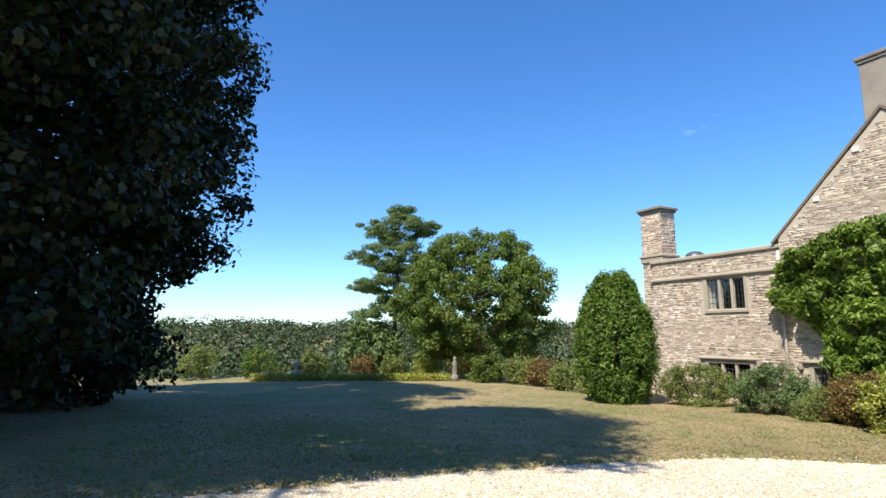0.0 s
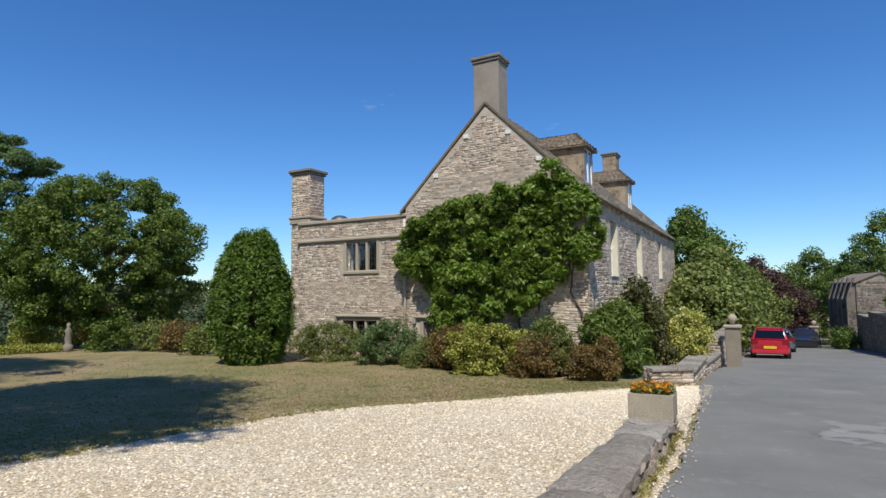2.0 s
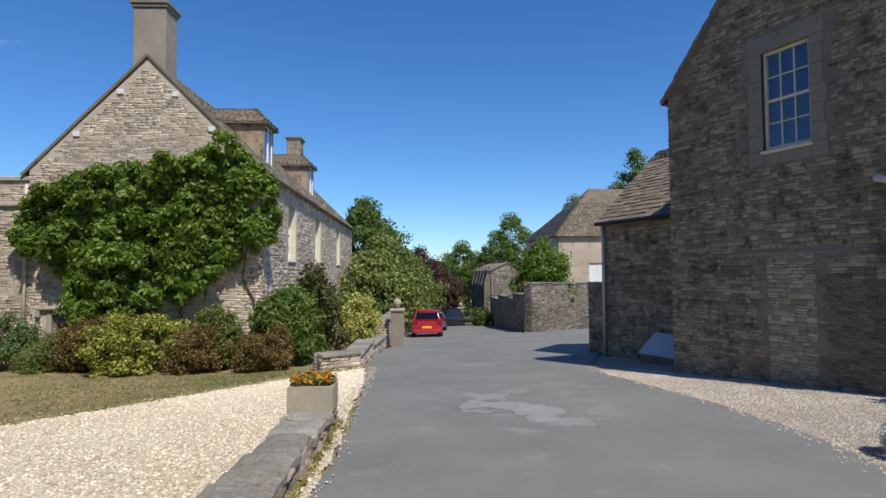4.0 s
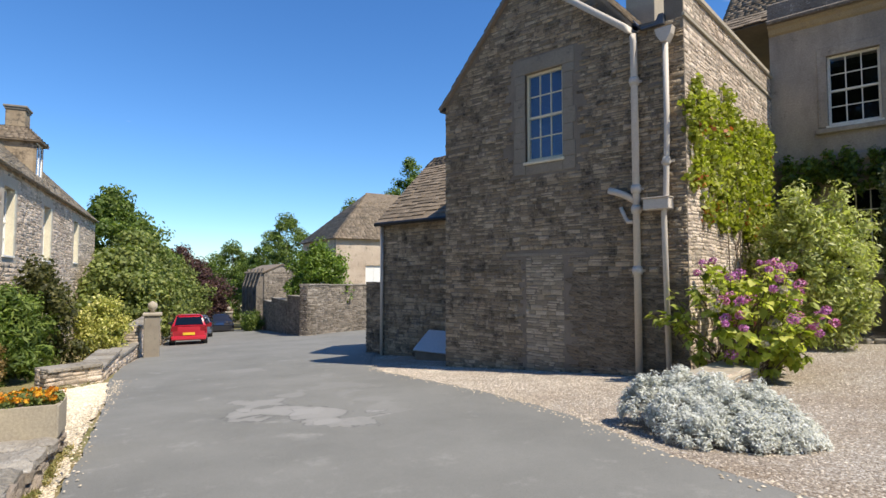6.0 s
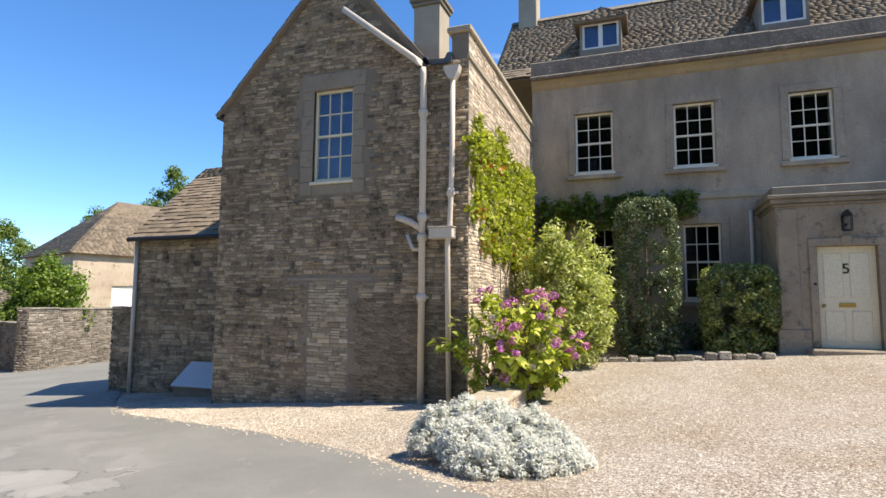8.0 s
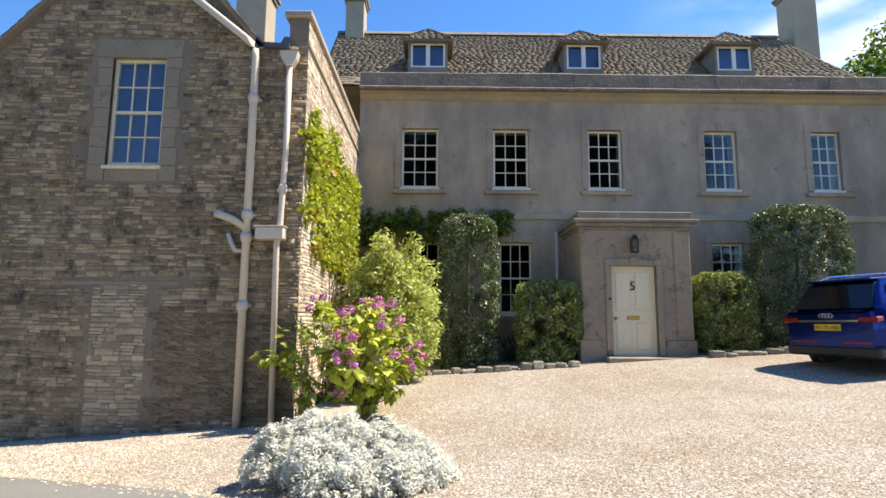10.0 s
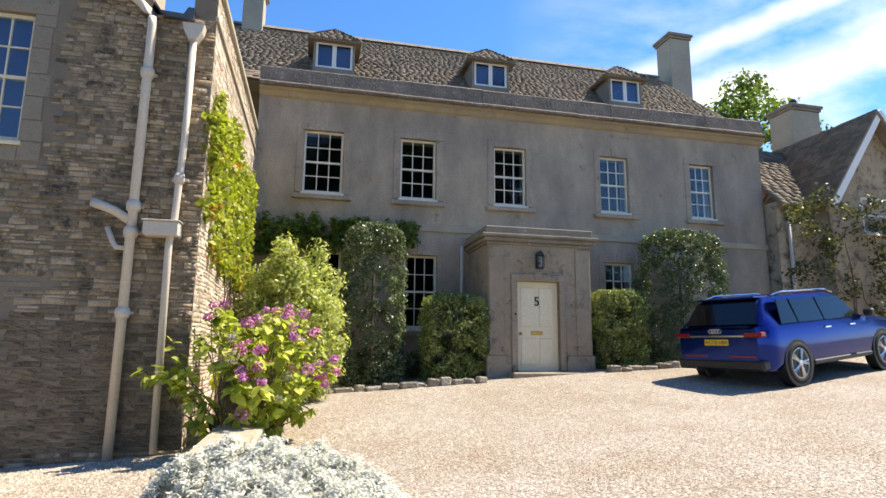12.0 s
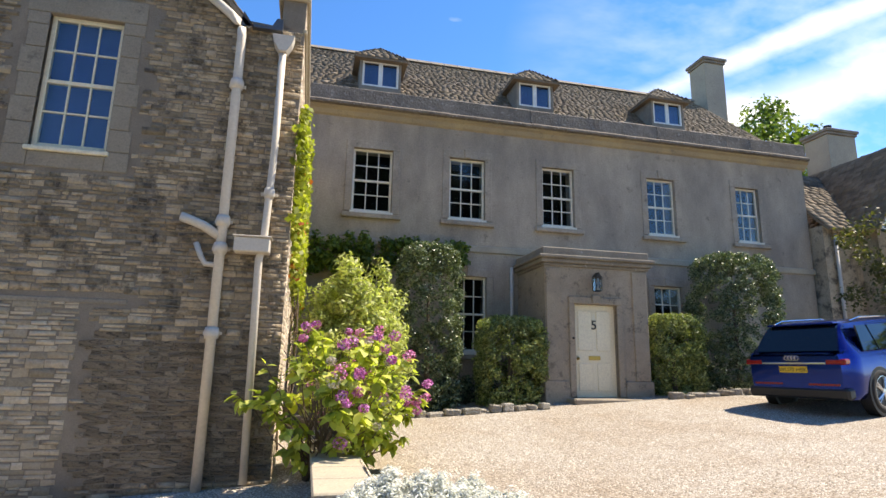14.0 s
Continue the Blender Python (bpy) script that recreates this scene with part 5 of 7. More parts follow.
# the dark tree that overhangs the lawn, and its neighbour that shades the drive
tree("lime_tree", 3.6, 19.6, 19, 13.0, F_LIME_SHADE, "huge leafy tree at the lawn's edge, deep shade in its leaf colour", 0.55, 0.02, 1250, 150, 0.20, 0.78, 3, lambda v: 0.66 + 0.34 * smooth_step(0.1, 0.4, v) if v < 0.8 else 1.0 - (v - 0.8) * 3.2, 16)
tree("lime_tree", -1.2, 8.2, 21, 9.2, F_LIME_SHADE, "tall dark tree that shades the drive", 0.5, 0.44, 420, 150, 0.20, 0.9, 4, None, 12)
# this and the next three stand out of view, added to shade the lawn
tree("lime_tree", -9.5, 20.0, 18, 11.0, F_LIME_SHADE, "unseen tree added behind the drive to shade the lawn", 0.5, 0.15, 260, 150, 0.24, 1.3, 5, None, 10)

tree("lime_tree", -5.5, 15.0, 19, 12.0, F_LIME_SHADE, "unseen tree added beside the lawn to shade it", 0.5, 0.2, 260, 150, 0.24, 1.3, 6, None, 10)
tree("lime_tree", -11.0, 9.5, 22, 12.0, F_LIME_SHADE, "unseen tree added behind the drive to shade the lawn", 0.5, 0.25, 260, 150, 0.24, 1.3, 15, None, 10)
tree("lime_tree", -13.0, 14.5, 22, 12.0, F_LIME_SHADE, "unseen tree added behind the drive to shade the lawn", 0.5, 0.2, 260, 150, 0.24, 1.3, 16, None, 10)

# added within the big crown's outline to darken the lawn's near corner
tree("lime_tree", 0.2, 13.5, 18, 9.0, F_LIME_SHADE, "tree added at the lawn's edge to block sky light", 0.5, 0.0, 420, 150, 0.20, 0.85, 17, None, 10)

# garden trees
tree("pine_tree", 25.3, 25.2, 10.9, 6.0, F_PINE, "Scots pine with a bare trunk and flat tiers", 0.17, 0.34, 360, 260, 0.10, 0.46, 7, lambda v: (0.52 + 0.48 * math.sin(math.pi * (0.2 + 0.75 * v))) * (0.72 + 0.36 * math.sin(v * 24 + 1)), 20, (0.5, 0.2), None, 0.5)
tree("ornamental_tree", 26.1, 19.4, 8.3, 9.0, F_MID, "spreading broadleaf garden tree in full leaf", 0.20, 0.16, 560, 220, 0.13, 0.48, 8, lambda v: 0.72 + 0.28 * math.sin(math.pi * v) if v < 0.7 else 1.0 - 1.9 * (v - 0.7), 22)
shrub("juniper", 23.6, 25.6, 4.2, 4.0, 3.8, F_PINE, "broad dark juniper below the pine", 110, 90, 0.14, 0.42, 9, lump=0.5, long=1.8)
# the clipped conifer by the house
cyp = thing("cypress", pose(19.1, 8.5, ground(19.1, 8.5)), "dense bright green egg-shaped cypress", "conifer")
rs = np.random.RandomState(12)
C = []
for k in range(420):
    v, a = rs.rand() ** 0.85, rs.rand() * math.tau
    r = 1.33 * (0.70 + 0.30 * smooth_step(0, 0.3, v)) * math.sqrt(max(0.03, 1 - max(0, (v - 0.3) / 0.76) ** 2)) * (0.92 + 0.10 * math.sin(a * 9 + 2 * v))
    C.append((19.1 + r * math.cos(a), 8.5 + r * math.sin(a), ground(19.1, 8.5) + 0.15 + 4.15 * v))
for k in range(9):
    a = k * 0.7
    C.append((19.1 + 0.42 * math.cos(a), 8.5 + 0.42 * math.sin(a), ground(19.1, 8.5) + 4.25 + 0.25 * rs.rand()))
leaves("foliage", C, [0.20], 170, 0.065, F_CONIFER, cyp, 13, 0.9, 0.9, 1.7, long=2.4)
bm = bmesh.new()
tube(bm, [(19.1, 8.5, -1.1), (19.1, 8.5, 1.5), (19.1, 8.5, 3.2)], [0.16, 0.12, 0.03], 8)
part("trunk", bm, M_BARK, cyp)

# border at the end of the lawn
rgb = random.Random(4)
BORDER = [(19.6, 26.2, 3.0, 1.5, 1.7, F_OLIVE), (21.6, 24.2, 2.2, 1.6, 1.3, F_RUST), (22.9, 23.0, 2.6, 1.6, 1.25, F_OLIVE), (24.0, 21.6, 2.4, 1.6, 1.5, F_GOLD),
          (24.8, 19.9, 2.6, 2.0, 2.4, F_OLIVE), (24.6, 18.4, 2.6, 2.0, 2.2, F_RUST), (23.4, 17.0, 2.2, 2.0, 1.7, F_MID), (24.0, 15.4, 2.4, 1.8, 1.5, F_OLIVE), (23.6, 13.9, 2.6, 1.8, 1.3, F_RUST),
          (22.6, 12.2, 2.6, 1.8, 1.2, F_OLIVE), (21.8, 10.6, 2.0, 1.4, 0.9, F_OLIVE), (17.6, 28.2, 3.0, 2.0, 1.9, F_MID), (15.0, 30.0, 3.4, 2.2, 2.0, F_OLIVE)]
NAMES = {F_OLIVE: "grey-green border shrub at the lawn's end", F_RUST: "rust-tinged border shrub at the lawn's end", F_GOLD: "golden variegated border shrub", F_MID: "glossy green border shrub at the lawn's end"}
for i, (x, y, w, d, h, mat) in enumerate(BORDER):
    shrub("border_shrub", x, y, w, d, h, mat, NAMES[mat], 60, 70, 0.10, 0.27, 40 + i, 20, group="border shrubs", lump=0.5)
hedge = thing("low_hedge", pose(20.6, 22.0, ground(20.6, 22)), "low yellow-green clipped hedge edging the lawn", "hedge")
C = []
for k in range(150):
    q = along([(16.2, 26.6), (18.5, 24.6), (21.0, 21.8), (23.0, 19.2)], k / 149)
    C.append((q.x, q.y, ground(q.x, q.y) + 0.17))
leaves("foliage", C, [0.24], 90, 0.08, F_GOLD, hedge, 15, 0.8)
urn = thing("garden_urn", pose(18.0, 25.5, ground(18, 25.5)), "weathered stone urn on a pedestal", "urn")
bm = bmesh.new()
box(bm, pose(18.0, 25.5, ground(18, 25.5) - 0.05), (-0.22, -0.22, 0), (0.22, 0.22, 0.55), 0.03)
part("pedestal", bm, M_DRESSED, urn)
bm = bmesh.new()
revolve(bm, pose(18.0, 25.5, ground(18, 25.5) + 0.503), [(0.16, 0), (0.07, 0.08), (0.1, 0.16), (0.24, 0.34), (0.27, 0.46), (0.2, 0.48)], 14)
part("bowl", bm, M_DRESSED, urn, smooth=True)
bm = bmesh.new()
revolve(bm, pose(23.2, 18.9, ground(23.2, 18.9) - 0.03), [(0.2, 0), (0.2, 0.3), (0.15, 0.33), (0.12, 0.4), (0.15, 0.62), (0.11, 0.8), (0.16, 0.95), (0.07, 1.08), (0.08, 1.13), (0.09, 1.22), (0.04, 1.3)], 14)
tagged(part("garden_statue", bm, M_LICHEN, smooth=True), "dark weathered garden statue on a plinth", "statue")

# far woods
def woods(name, n, near, far, size, per, leaf, seed, label):
    rs = np.random.RandomState(seed)
    C, R = [], []
    while len(C) < n:
        a = rs.uniform(radians(-10), radians(102))
        d = near + (far - near) * rs.rand()
        x, y = d * math.cos(a), d * math.sin(a)
        if aside(x, y)[0] < 18:
            continue
        r = size * rs.uniform(0.7, 1.3)
        C.append((x, y, ground(x, y) + r * rs.uniform(0.35, 1.0)))
        R.append(r)
    tagged(leaves(name, C, R, per, leaf, F_FAR, None, seed + 1, 0.3, 0.8, 0.9), label, "woods", kind="stuff")


woods("near_woods", 900, 66, 170, 3.0, 150, 0.75, 77, "broadleaf woodland in the valley below the lawn")
woods("far_woods", 2300, 170, 600, 6.0, 70, 2.0, 79, "distant wooded ridge of broadleaf trees")

# bed before the gabled house
BED = [("lavender", 19.9, 5.9, 2.6, 1.2, 1.25, F_OLIVE, "grey-green lavender and rosemary clump by the wall", 0.05),
       ("rosemary", 19.1, 3.6, 2.3, 1.3, 1.30, F_PINE, "dark upright rosemary bush by the wall", 0.06),
       ("lavender", 18.75, 2.3, 1.5, 1.0, 0.75, F_OLIVE, "low grey-green lavender mound", 0.05),
       ("spirea", 18.6, 1.55, 1.5, 1.2, 1.2, F_RUST, "rust-tinged flowering shrub in the bed", 0.06),
       ("spirea", 18.0, 0.15, 2.7, 1.5, 1.55, F_GOLD, "yellow-green leafy shrub in the bed", 0.075),
       ("spirea", 17.7, -1.2, 1.6, 1.2, 1.1, F_RUST, "brown-tipped shrub in the bed", 0.06),
       ("fuchsia", 18.1, -1.75, 1.3, 1.1, 1.6, F_OLIVE, "loose green shrub with small flowers", 0.06),
       ("spirea", 17.1, -2.9, 1.7, 1.2, 1.0, F_RUST, "brown-tipped low shrub at the bed's corner", 0.055)]
for i, (nm, x, y, w, d, h, mat, lab, lf) in enumerate(BED):
    shrub(nm, x, y, w * 1.18, d * 1.2, h * 1.22, mat, lab, 210, 90, lf * 1.0, 0.17, 60 + i, -67, lump=0.5)
shrub("broom_bush", 18.6, -3.75, 2.9, 2.4, 2.55, F_MID, "rounded fine-leaved green broom bush at the corner", 150, 110, 0.075, 0.26, 70, -23, long=2.6, lump=0.2)
shrub("dark_shrub", 21.2, -5.3, 2.8, 2.2, 3.6, F_BRONZE, "tall dark bronze-leaved shrub behind the wall", 130, 80, 0.12, 0.34, 71, -23)
shrub("dark_shrub", 20.4, -4.7, 1.8, 1.6, 2.4, F_MID, "mid-green shrub under the house windows", 70, 70, 0.10, 0.28, 73, -23)
shrub("variegated_shrub", 22.0, -7.1, 2.3, 1.7, 2.5, F_VARIEG, "creamy variegated shrub above the roadside wall", 120, 80, 0.085, 0.26, 72, -23)

# wisteria over the gable
wis = thing("wisteria", FG @ pose(4.6, -0.2, -1.15), "lush green wisteria covering the gable wall", "climber")
rs = np.random.RandomState(21)
VIN = [(-0.25, 3.3), (0.6, 4.05), (1.8, 4.6), (3.0, 4.75), (4.2, 4.95), (5.0, 5.1), (6.0, 5.7), (6.6, 5.2), (7.35, 4.3), (7.5, 3.4), (7.2, 2.6), (6.2, 1.9), (5.0, 1.0), (3.6, 0.5), (2.4, -0.2), (1.4, -0.2), (1.5, 1.2), (0.6, 2.2), (0.0, 2.3)]


def in_poly(x, z, poly):
    hit = False
    for (x0, z0), (x1, z1) in zip(poly, poly[1:] + poly[:1]):
        if (z0 > z) != (z1 > z) and x < (x1 - x0) * (z - z0) / (z1 - z0) + x0:
            hit = not hit
    return hit


C = []
while len(C) < 900:
    u, z = rs.uniform(-0.4, 7.6), rs.uniform(-0.3, 5.8)
    if not in_poly(u + 0.18 * noise.noise((u * 2, z * 2, 0)), z, VIN):
        continue
    deep = 0.15 + 0.75 * rs.rand() * min(1, 0.5 + 0.5 * math.sin(max(0, min(1, u / 7.3)) * math.pi)) * max(0.1, 0.75 + 1.1 * noise.noise((u * 1.1, z * 1.1, 3)))
    C.append(tuple(FG @ Vector((u, -deep, z))))
leaves("foliage", C, [0.19], 70, 0.10, F_VINE, wis, 22, 0.9, 0.3, long=1.9)
bm = bmesh.new()
rg = random.Random(9)
for u0, u1, z1 in ((4.4, 3.2, 3.0), (4.7, 4.9, 3.6), (5.6, 6.3, 3.9), (4.5, 2.0, 2.2), (6.4, 6.7, 2.9), (4.9, 5.5, 2.6)):
    limb(bm, FG @ Vector((u0, -0.12, -1.2)), FG @ Vector((u1, -0.2, z1)), 0.045, 0.018, rg, 0.05, 6, 6)
part("woody_growth", bm, M_BARK, wis)

# ---- low roadside wall, trough and flowers ----
WALL = [(2.9, -0.42), (4.6, -1.02), (6.3, -1.62), (8.05, -2.28)]
low_wall = thing("dry_stone_wall", pose(5.5, -1.4, ground(5.5, -1.4)), "low dry-stone wall with rough flat coping", "wall")
a, b = Vector((2.6, -0.40, 0)), Vector((8.66, -2.80, 0))
dirw = (b - a).normalized()
nrm = Vector((-dirw.y, dirw.x, 0))
LW = (b - a).length
WALL_A, WALL_B, WALL_N = a, b, nrm
z0w, z1w = ground(a.x, a.y), ground(b.x, b.y)
slope = math.degrees(math.atan2(z1w - z0w, LW))
FLW = Matrix(((dirw.x, nrm.x, 0, a.x), (dirw.y, nrm.y, 0, a.y), (0, 0, 1, z0w), (0, 0, 0, 1))) @ pose(0, 0, 0, 0, -slope, 0)
bm = bmesh.new()
box(bm, FLW, (0, 0.02, -0.15), (LW, 0.46, 0.22))
core = part("core", bm, M_MORTAR, low_wall)
rubble(FLW @ pose(0, 0.02, 0), 0, LW, -0.1, 0.22, lambda x, z: True, M_STONE_A, core, M_STONE_A_OB, near=lambda x, z: True, seed=81, h=(0.05, 0.11), w=(0.12, 0.38), proud=(0.02, 0.07))
rubble(FLW @ pose(LW, 0.46, 0, 0, 0, 180), 0, LW, -0.1, 0.22, lambda x, z: True, M_STONE_A, core, seed=82, h=(0.05, 0.11), w=(0.12, 0.38), proud=(0.02, 0.06))
rg = random.Random(83)
x = 0.0
M_COPE = surface("weathered_coping", (0.26, 0.23, 0.185), (0.36, 0.33, 0.28), 2.0, 18, 0.95, 1.0, 0.06, (0.46, 0.44, 0.39), 0.58, obj=0.25)
while x < LW - 0.05:
    w = min(rg.uniform(0.45, 0.95), LW - x)
    bm = bmesh.new()
    nx, ny = 9, 8
    f0, f1, zt, tilt, ph = rg.uniform(-0.06, 0.02), rg.uniform(0.46, 0.56), 0.22 + rg.uniform(0.07, 0.115), rg.uniform(-0.03, 0.03), rg.random() * 50
    skew = rg.uniform(-0.05, 0.05)
    grid = []
    for a_ in range(nx + 1):
        row = []
        for b_ in range(ny + 1):
            u, q = a_ / nx, b_ / ny
            edge = min(u, 1 - u) * w / 0.05
            edge = min(1.0, edge, min(q, 1 - q) * (f1 - f0) / 0.05)
            px = x + 0.008 + u * (w - 0.016) + skew * (q - 0.5) * (0 < a_ < nx)
            py = f0 + q * (f1 - f0) + 0.035 * noise.noise((px * 3.1, q * 2, ph)) * (1 if b_ in (0, ny) else 0.5)
            pz = zt + tilt * (u - 0.5) + 0.030 * noise.noise((px * 3.5, py * 3.5, ph)) + 0.014 * noise.noise((px * 11, py * 11, ph)) - 0.035 * (1 - edge)
            row.append(bm.verts.new(FLW @ Vector((px, py, max(pz, 0.235)))))
        grid.append(row)
    for a_ in range(nx):
        for b_ in range(ny):
            bm.faces.new((grid[a_][b_], grid[a_ + 1][b_], grid[a_ + 1][b_ + 1], grid[a_][b_ + 1]))
    rim = [r[0] for r in grid] + grid[-1][1:] + [r[-1] for r in grid[-2::-1]] + grid[0][-2:0:-1]
    inv_w = FLW.inverted()
    foot = []
    for v_ in rim:
        q = inv_w @ v_.co
        foot.append(bm.verts.new(FLW @ Vector((q.x, q.y, 0.212))))
    for k in range(len(rim)):
        bm.faces.new((rim[k], rim[(k + 1) % len(rim)], foot[(k + 1) % len(rim)], foot[k]))
    bmesh.ops.recalc_face_normals(bm, faces=bm.faces[:])
    part("coping_stone", bm, M_COPE, low_wall, smooth=True).data.set_sharp_from_angle(angle=radians(40))
    x += w


FT = FLW @ pose(LW - 0.52, 0.24, 0.29, 0, slope, 0)
trough = thing("stone_trough", FT, "square stone trough planted with orange and yellow flowers", "planter")
bm = bmesh.new()
prism(bm, FT, [(-0.27, 0.0), (0.27, 0.0), (0.30, 0.36), (0.25, 0.36), (0.23, 0.30), (-0.23, 0.30), (-0.25, 0.36), (-0.30, 0.36)], -0.28, 0.28)
box(bm, FT, (-0.27, -0.29, 0.02), (0.27, -0.24, 0.35), 0.01)
box(bm, FT, (-0.27, 0.24, 0.02), (0.27, 0.29, 0.35), 0.01)
part("trough", bm, M_DRESSED, trough)
bm = bmesh.new()
box(bm, FT, (-0.24, -0.24, 0.302), (0.24, 0.24, 0.33))
part("soil", bm, M_SOIL, trough)
rs = np.random.RandomState(31)
C = [tuple(FT @ Vector((rs.uniform(-.25, .25), rs.uniform(-.25, .25), 0.36 + 0.06 * rs.rand()))) for _ in range(46)]
leaves("greenery", C, [0.06], 30, 0.045, F_OLIVE, trough, 32)
C = [tuple(FT @ Vector((rs.uniform(-.26, .26), rs.uniform(-.26, .26), 0.41 + 0.06 * rs.rand()))) for _ in range(60)]
leaves("flower_mass", C, [0.025], 14, 0.035, foliage("marigold_petals", (0.55, 0.16, 0.015), (0.72, 0.30, 0.02), (0.80, 0.46, 0.04), 0.2, 0.5, 1.0), trough, 33)

# ---- retaining wall along the lane, with a gate pier ----


def wall_run(name, pts, h, thick, label, seed, material, cope=True, z_of=None, top_of=None):
    """A rubble wall along points, in straight runs, with coping stones."""
    w = tagged(part(name, bmesh.new(), M_MORTAR), label, "wall", kind="structure")
    bm = bmesh.new()
    for i, (p, q) in enumerate(zip(pts, pts[1:])):
        p, q = Vector((*p, 0)), Vector((*q, 0))
        d = (q - p).normalized()
        n = Vector((-d.y, d.x, 0))
        L = (q - p).length
        zb, zt = min(ground(p.x, p.y), ground(q.x, q.y)) - 0.2, (ground(p.x, p.y) + ground(q.x, q.y)) / 2 + h
        F = Matrix(((d.x, n.x, 0, p.x), (d.y, n.y, 0, p.y), (0, 0, 1, 0), (0, 0, 0, 1)))
        box(bm, F, (0, 0.0, zb), (L, thick, zt))
        rubble(F, 0, L, zb, zt - 0.01, lambda x, z: True, material, w, seed=seed + i, h=(0.07, 0.15))
        rubble(F @ pose(0, thick, 0, 0, 0, -90), 0, thick, zb, zt - 0.01, lambda x, z: True, material, w, seed=seed + 30 + i, h=(0.07, 0.15))
        rubble(F @ pose(L, 0, 0, 0, 0, 90), 0, thick, zb, zt - 0.01, lambda x, z: True, material, w, seed=seed + 60 + i, h=(0.07, 0.15))
        if cope:
            x = 0
            rg2 = random.Random(seed + i)
            while x < L - 0.05:
                sw = min(rg2.uniform(0.4, 0.8), L - x)
                boxed("coping_stone", F, (x + 0.004, -0.06, zt + 0.003), (x + sw - 0.004, thick + 0.05, zt + 0.08 + rg2.uniform(0, 0.02)), M_COPE, w, bevel=0.015)
                x += sw
    bm.to_mesh(w.data)
    bm.free()
    return w


wall_run("retaining_wall", [(16.0, -5.35), (19.2, -6.75), (22.3, -8.3)], 0.42, 0.5, "low stone retaining wall along the lane", 90, M_STONE_A)
wall_run("retaining_wall", [(15.75, -4.2), (16.0, -5.35)], 0.36, 0.5, "low stone wall end beside the drive", 95, M_STONE_A)
wall_run("roadside_wall", [(22.6, -8.45), (28.0, -11.0), (34.0, -13.8), (44.0, -17.6)], 1.25, 0.45, "stone garden wall along the lane", 97, M_STONE_A)
for px, py, zh in ((22.3, -8.78, 1.5), (44.6, -22.9, 1.5), (45.6, -18.2, 1.5)):
    gp = thing("gate_pier", pose(px, py, ground(px, py), 0, 0, -23), "square stone gate pier with a ball finial", "pier", "gate piers")
    F = chain(gp)
    bm = bmesh.new()
    box(bm, F, (-0.25, -0.25, -0.2), (0.25, 0.25, zh), 0.02)
    part("shaft", bm, M_WORN, gp)
    bm = bmesh.new()
    box(bm, F, (-0.31, -0.31, zh + 0.003), (0.31, 0.31, zh + 0.12), 0.03)
    part("cap", bm, M_DRESSED, gp)
    bm = bmesh.new()
    revolve(bm, F @ pose(0, 0, zh + 0.13), [(0.09, 0), (0.07, 0.06), (0.14, 0.12), (0.17, 0.22), (0.14, 0.32), (0.05, 0.38), (0.01, 0.40)], 14)
    part("ball_finial", bm, M_DRESSED, gp, smooth=True)

# ---- the far side: curved wall, ivy, houses ----
wall_run("yard_wall", [(26.8, -18.3), (27.6, -20.2), (27.9, -22.2), (27.6, -24.6), (26.0, -27.0)], 2.75, 0.5, "tall curved rubble stone yard wall", 110, M_STONE_GREY)
wall_run("yard_wall", [(40.5, -23.6), (36.5, -21.9), (30.5, -19.4), (26.8, -18.3)], 2.15, 0.5, "tall rubble stone wall along the lane", 120, M_STONE_GREY)
shrub("ivy_bush", 30.4, -21.6, 6.0, 3.6, 6.4, F_VINE, "big glossy ivy bush rising over the yard wall", 190, 110, 0.17, 0.5, 131, 0, lump=0.3)


def hipped(name, F, w, d, h, rise, label, zb=-3.5, hole=()):
    """A hipped-roof stone house: F at its front left ground corner, x along the front."""
    t = thing(name, F, label, "house")
    bm = bmesh.new()
    holed(bm, F, 0, w, zb, h, list(hole), 0.4)
    box(bm, F, (0, 0.4, zb), (0.4, d, h))
    box(bm, F, (w - 0.4, 0.4, zb), (w, d, h))
    box(bm, F, (0.4, d - 0.4, zb), (w - 0.4, d, h))
    part("wall", bm, M_STONE_A, t)
    e = 0.3
    hip = d / 2
    bm = bmesh.new()
    P = [(-e, -e, h - 0.05), (w + e, -e, h - 0.05), (w + e, d + e, h - 0.05), (-e, d + e, h - 0.05), (hip, d / 2, h + rise), (w - hip, d / 2, h + rise)]
    v = [bm.verts.new(F @ Vector(p)) for p in P]
    for f in ((0, 1, 5, 4), (1, 2, 5), (2, 3, 4, 5), (3, 0, 4), (0, 3, 2, 1)):
        bm.faces.new([v[k] for k in f])
    bmesh.ops.recalc_face_normals(bm, faces=bm.faces[:])
    r = part("roof", bm, M_SLATE, t)
    L = math.hypot(d / 2 + e, rise)
    an = math.degrees(math.atan2(rise, d / 2 + e))
    slates(F @ pose(-e, -e, h - 0.05, an), w + 2 * e, L, r, seed=140, left=lambda y: (hip + e) * y / L, right=lambda y: w + 2 * e - (hip + e) * y / L, expose=(0.22, 0.15), w=(0.22, 0.42))
    L2 = math.hypot(hip + e, rise)
    an2 = math.degrees(math.atan2(rise, hip + e))
    slates(F @ pose(-e, d + e, h - 0.05, 0, 0, -90) @ pose(0, 0, 0, an2), d + 2 * e, L2, r, seed=141, left=lambda y: (d / 2 + e) * y / L2, right=lambda y: d + 2 * e - (d / 2 + e) * y / L2, expose=(0.22, 0.15), w=(0.22, 0.42))
    return t


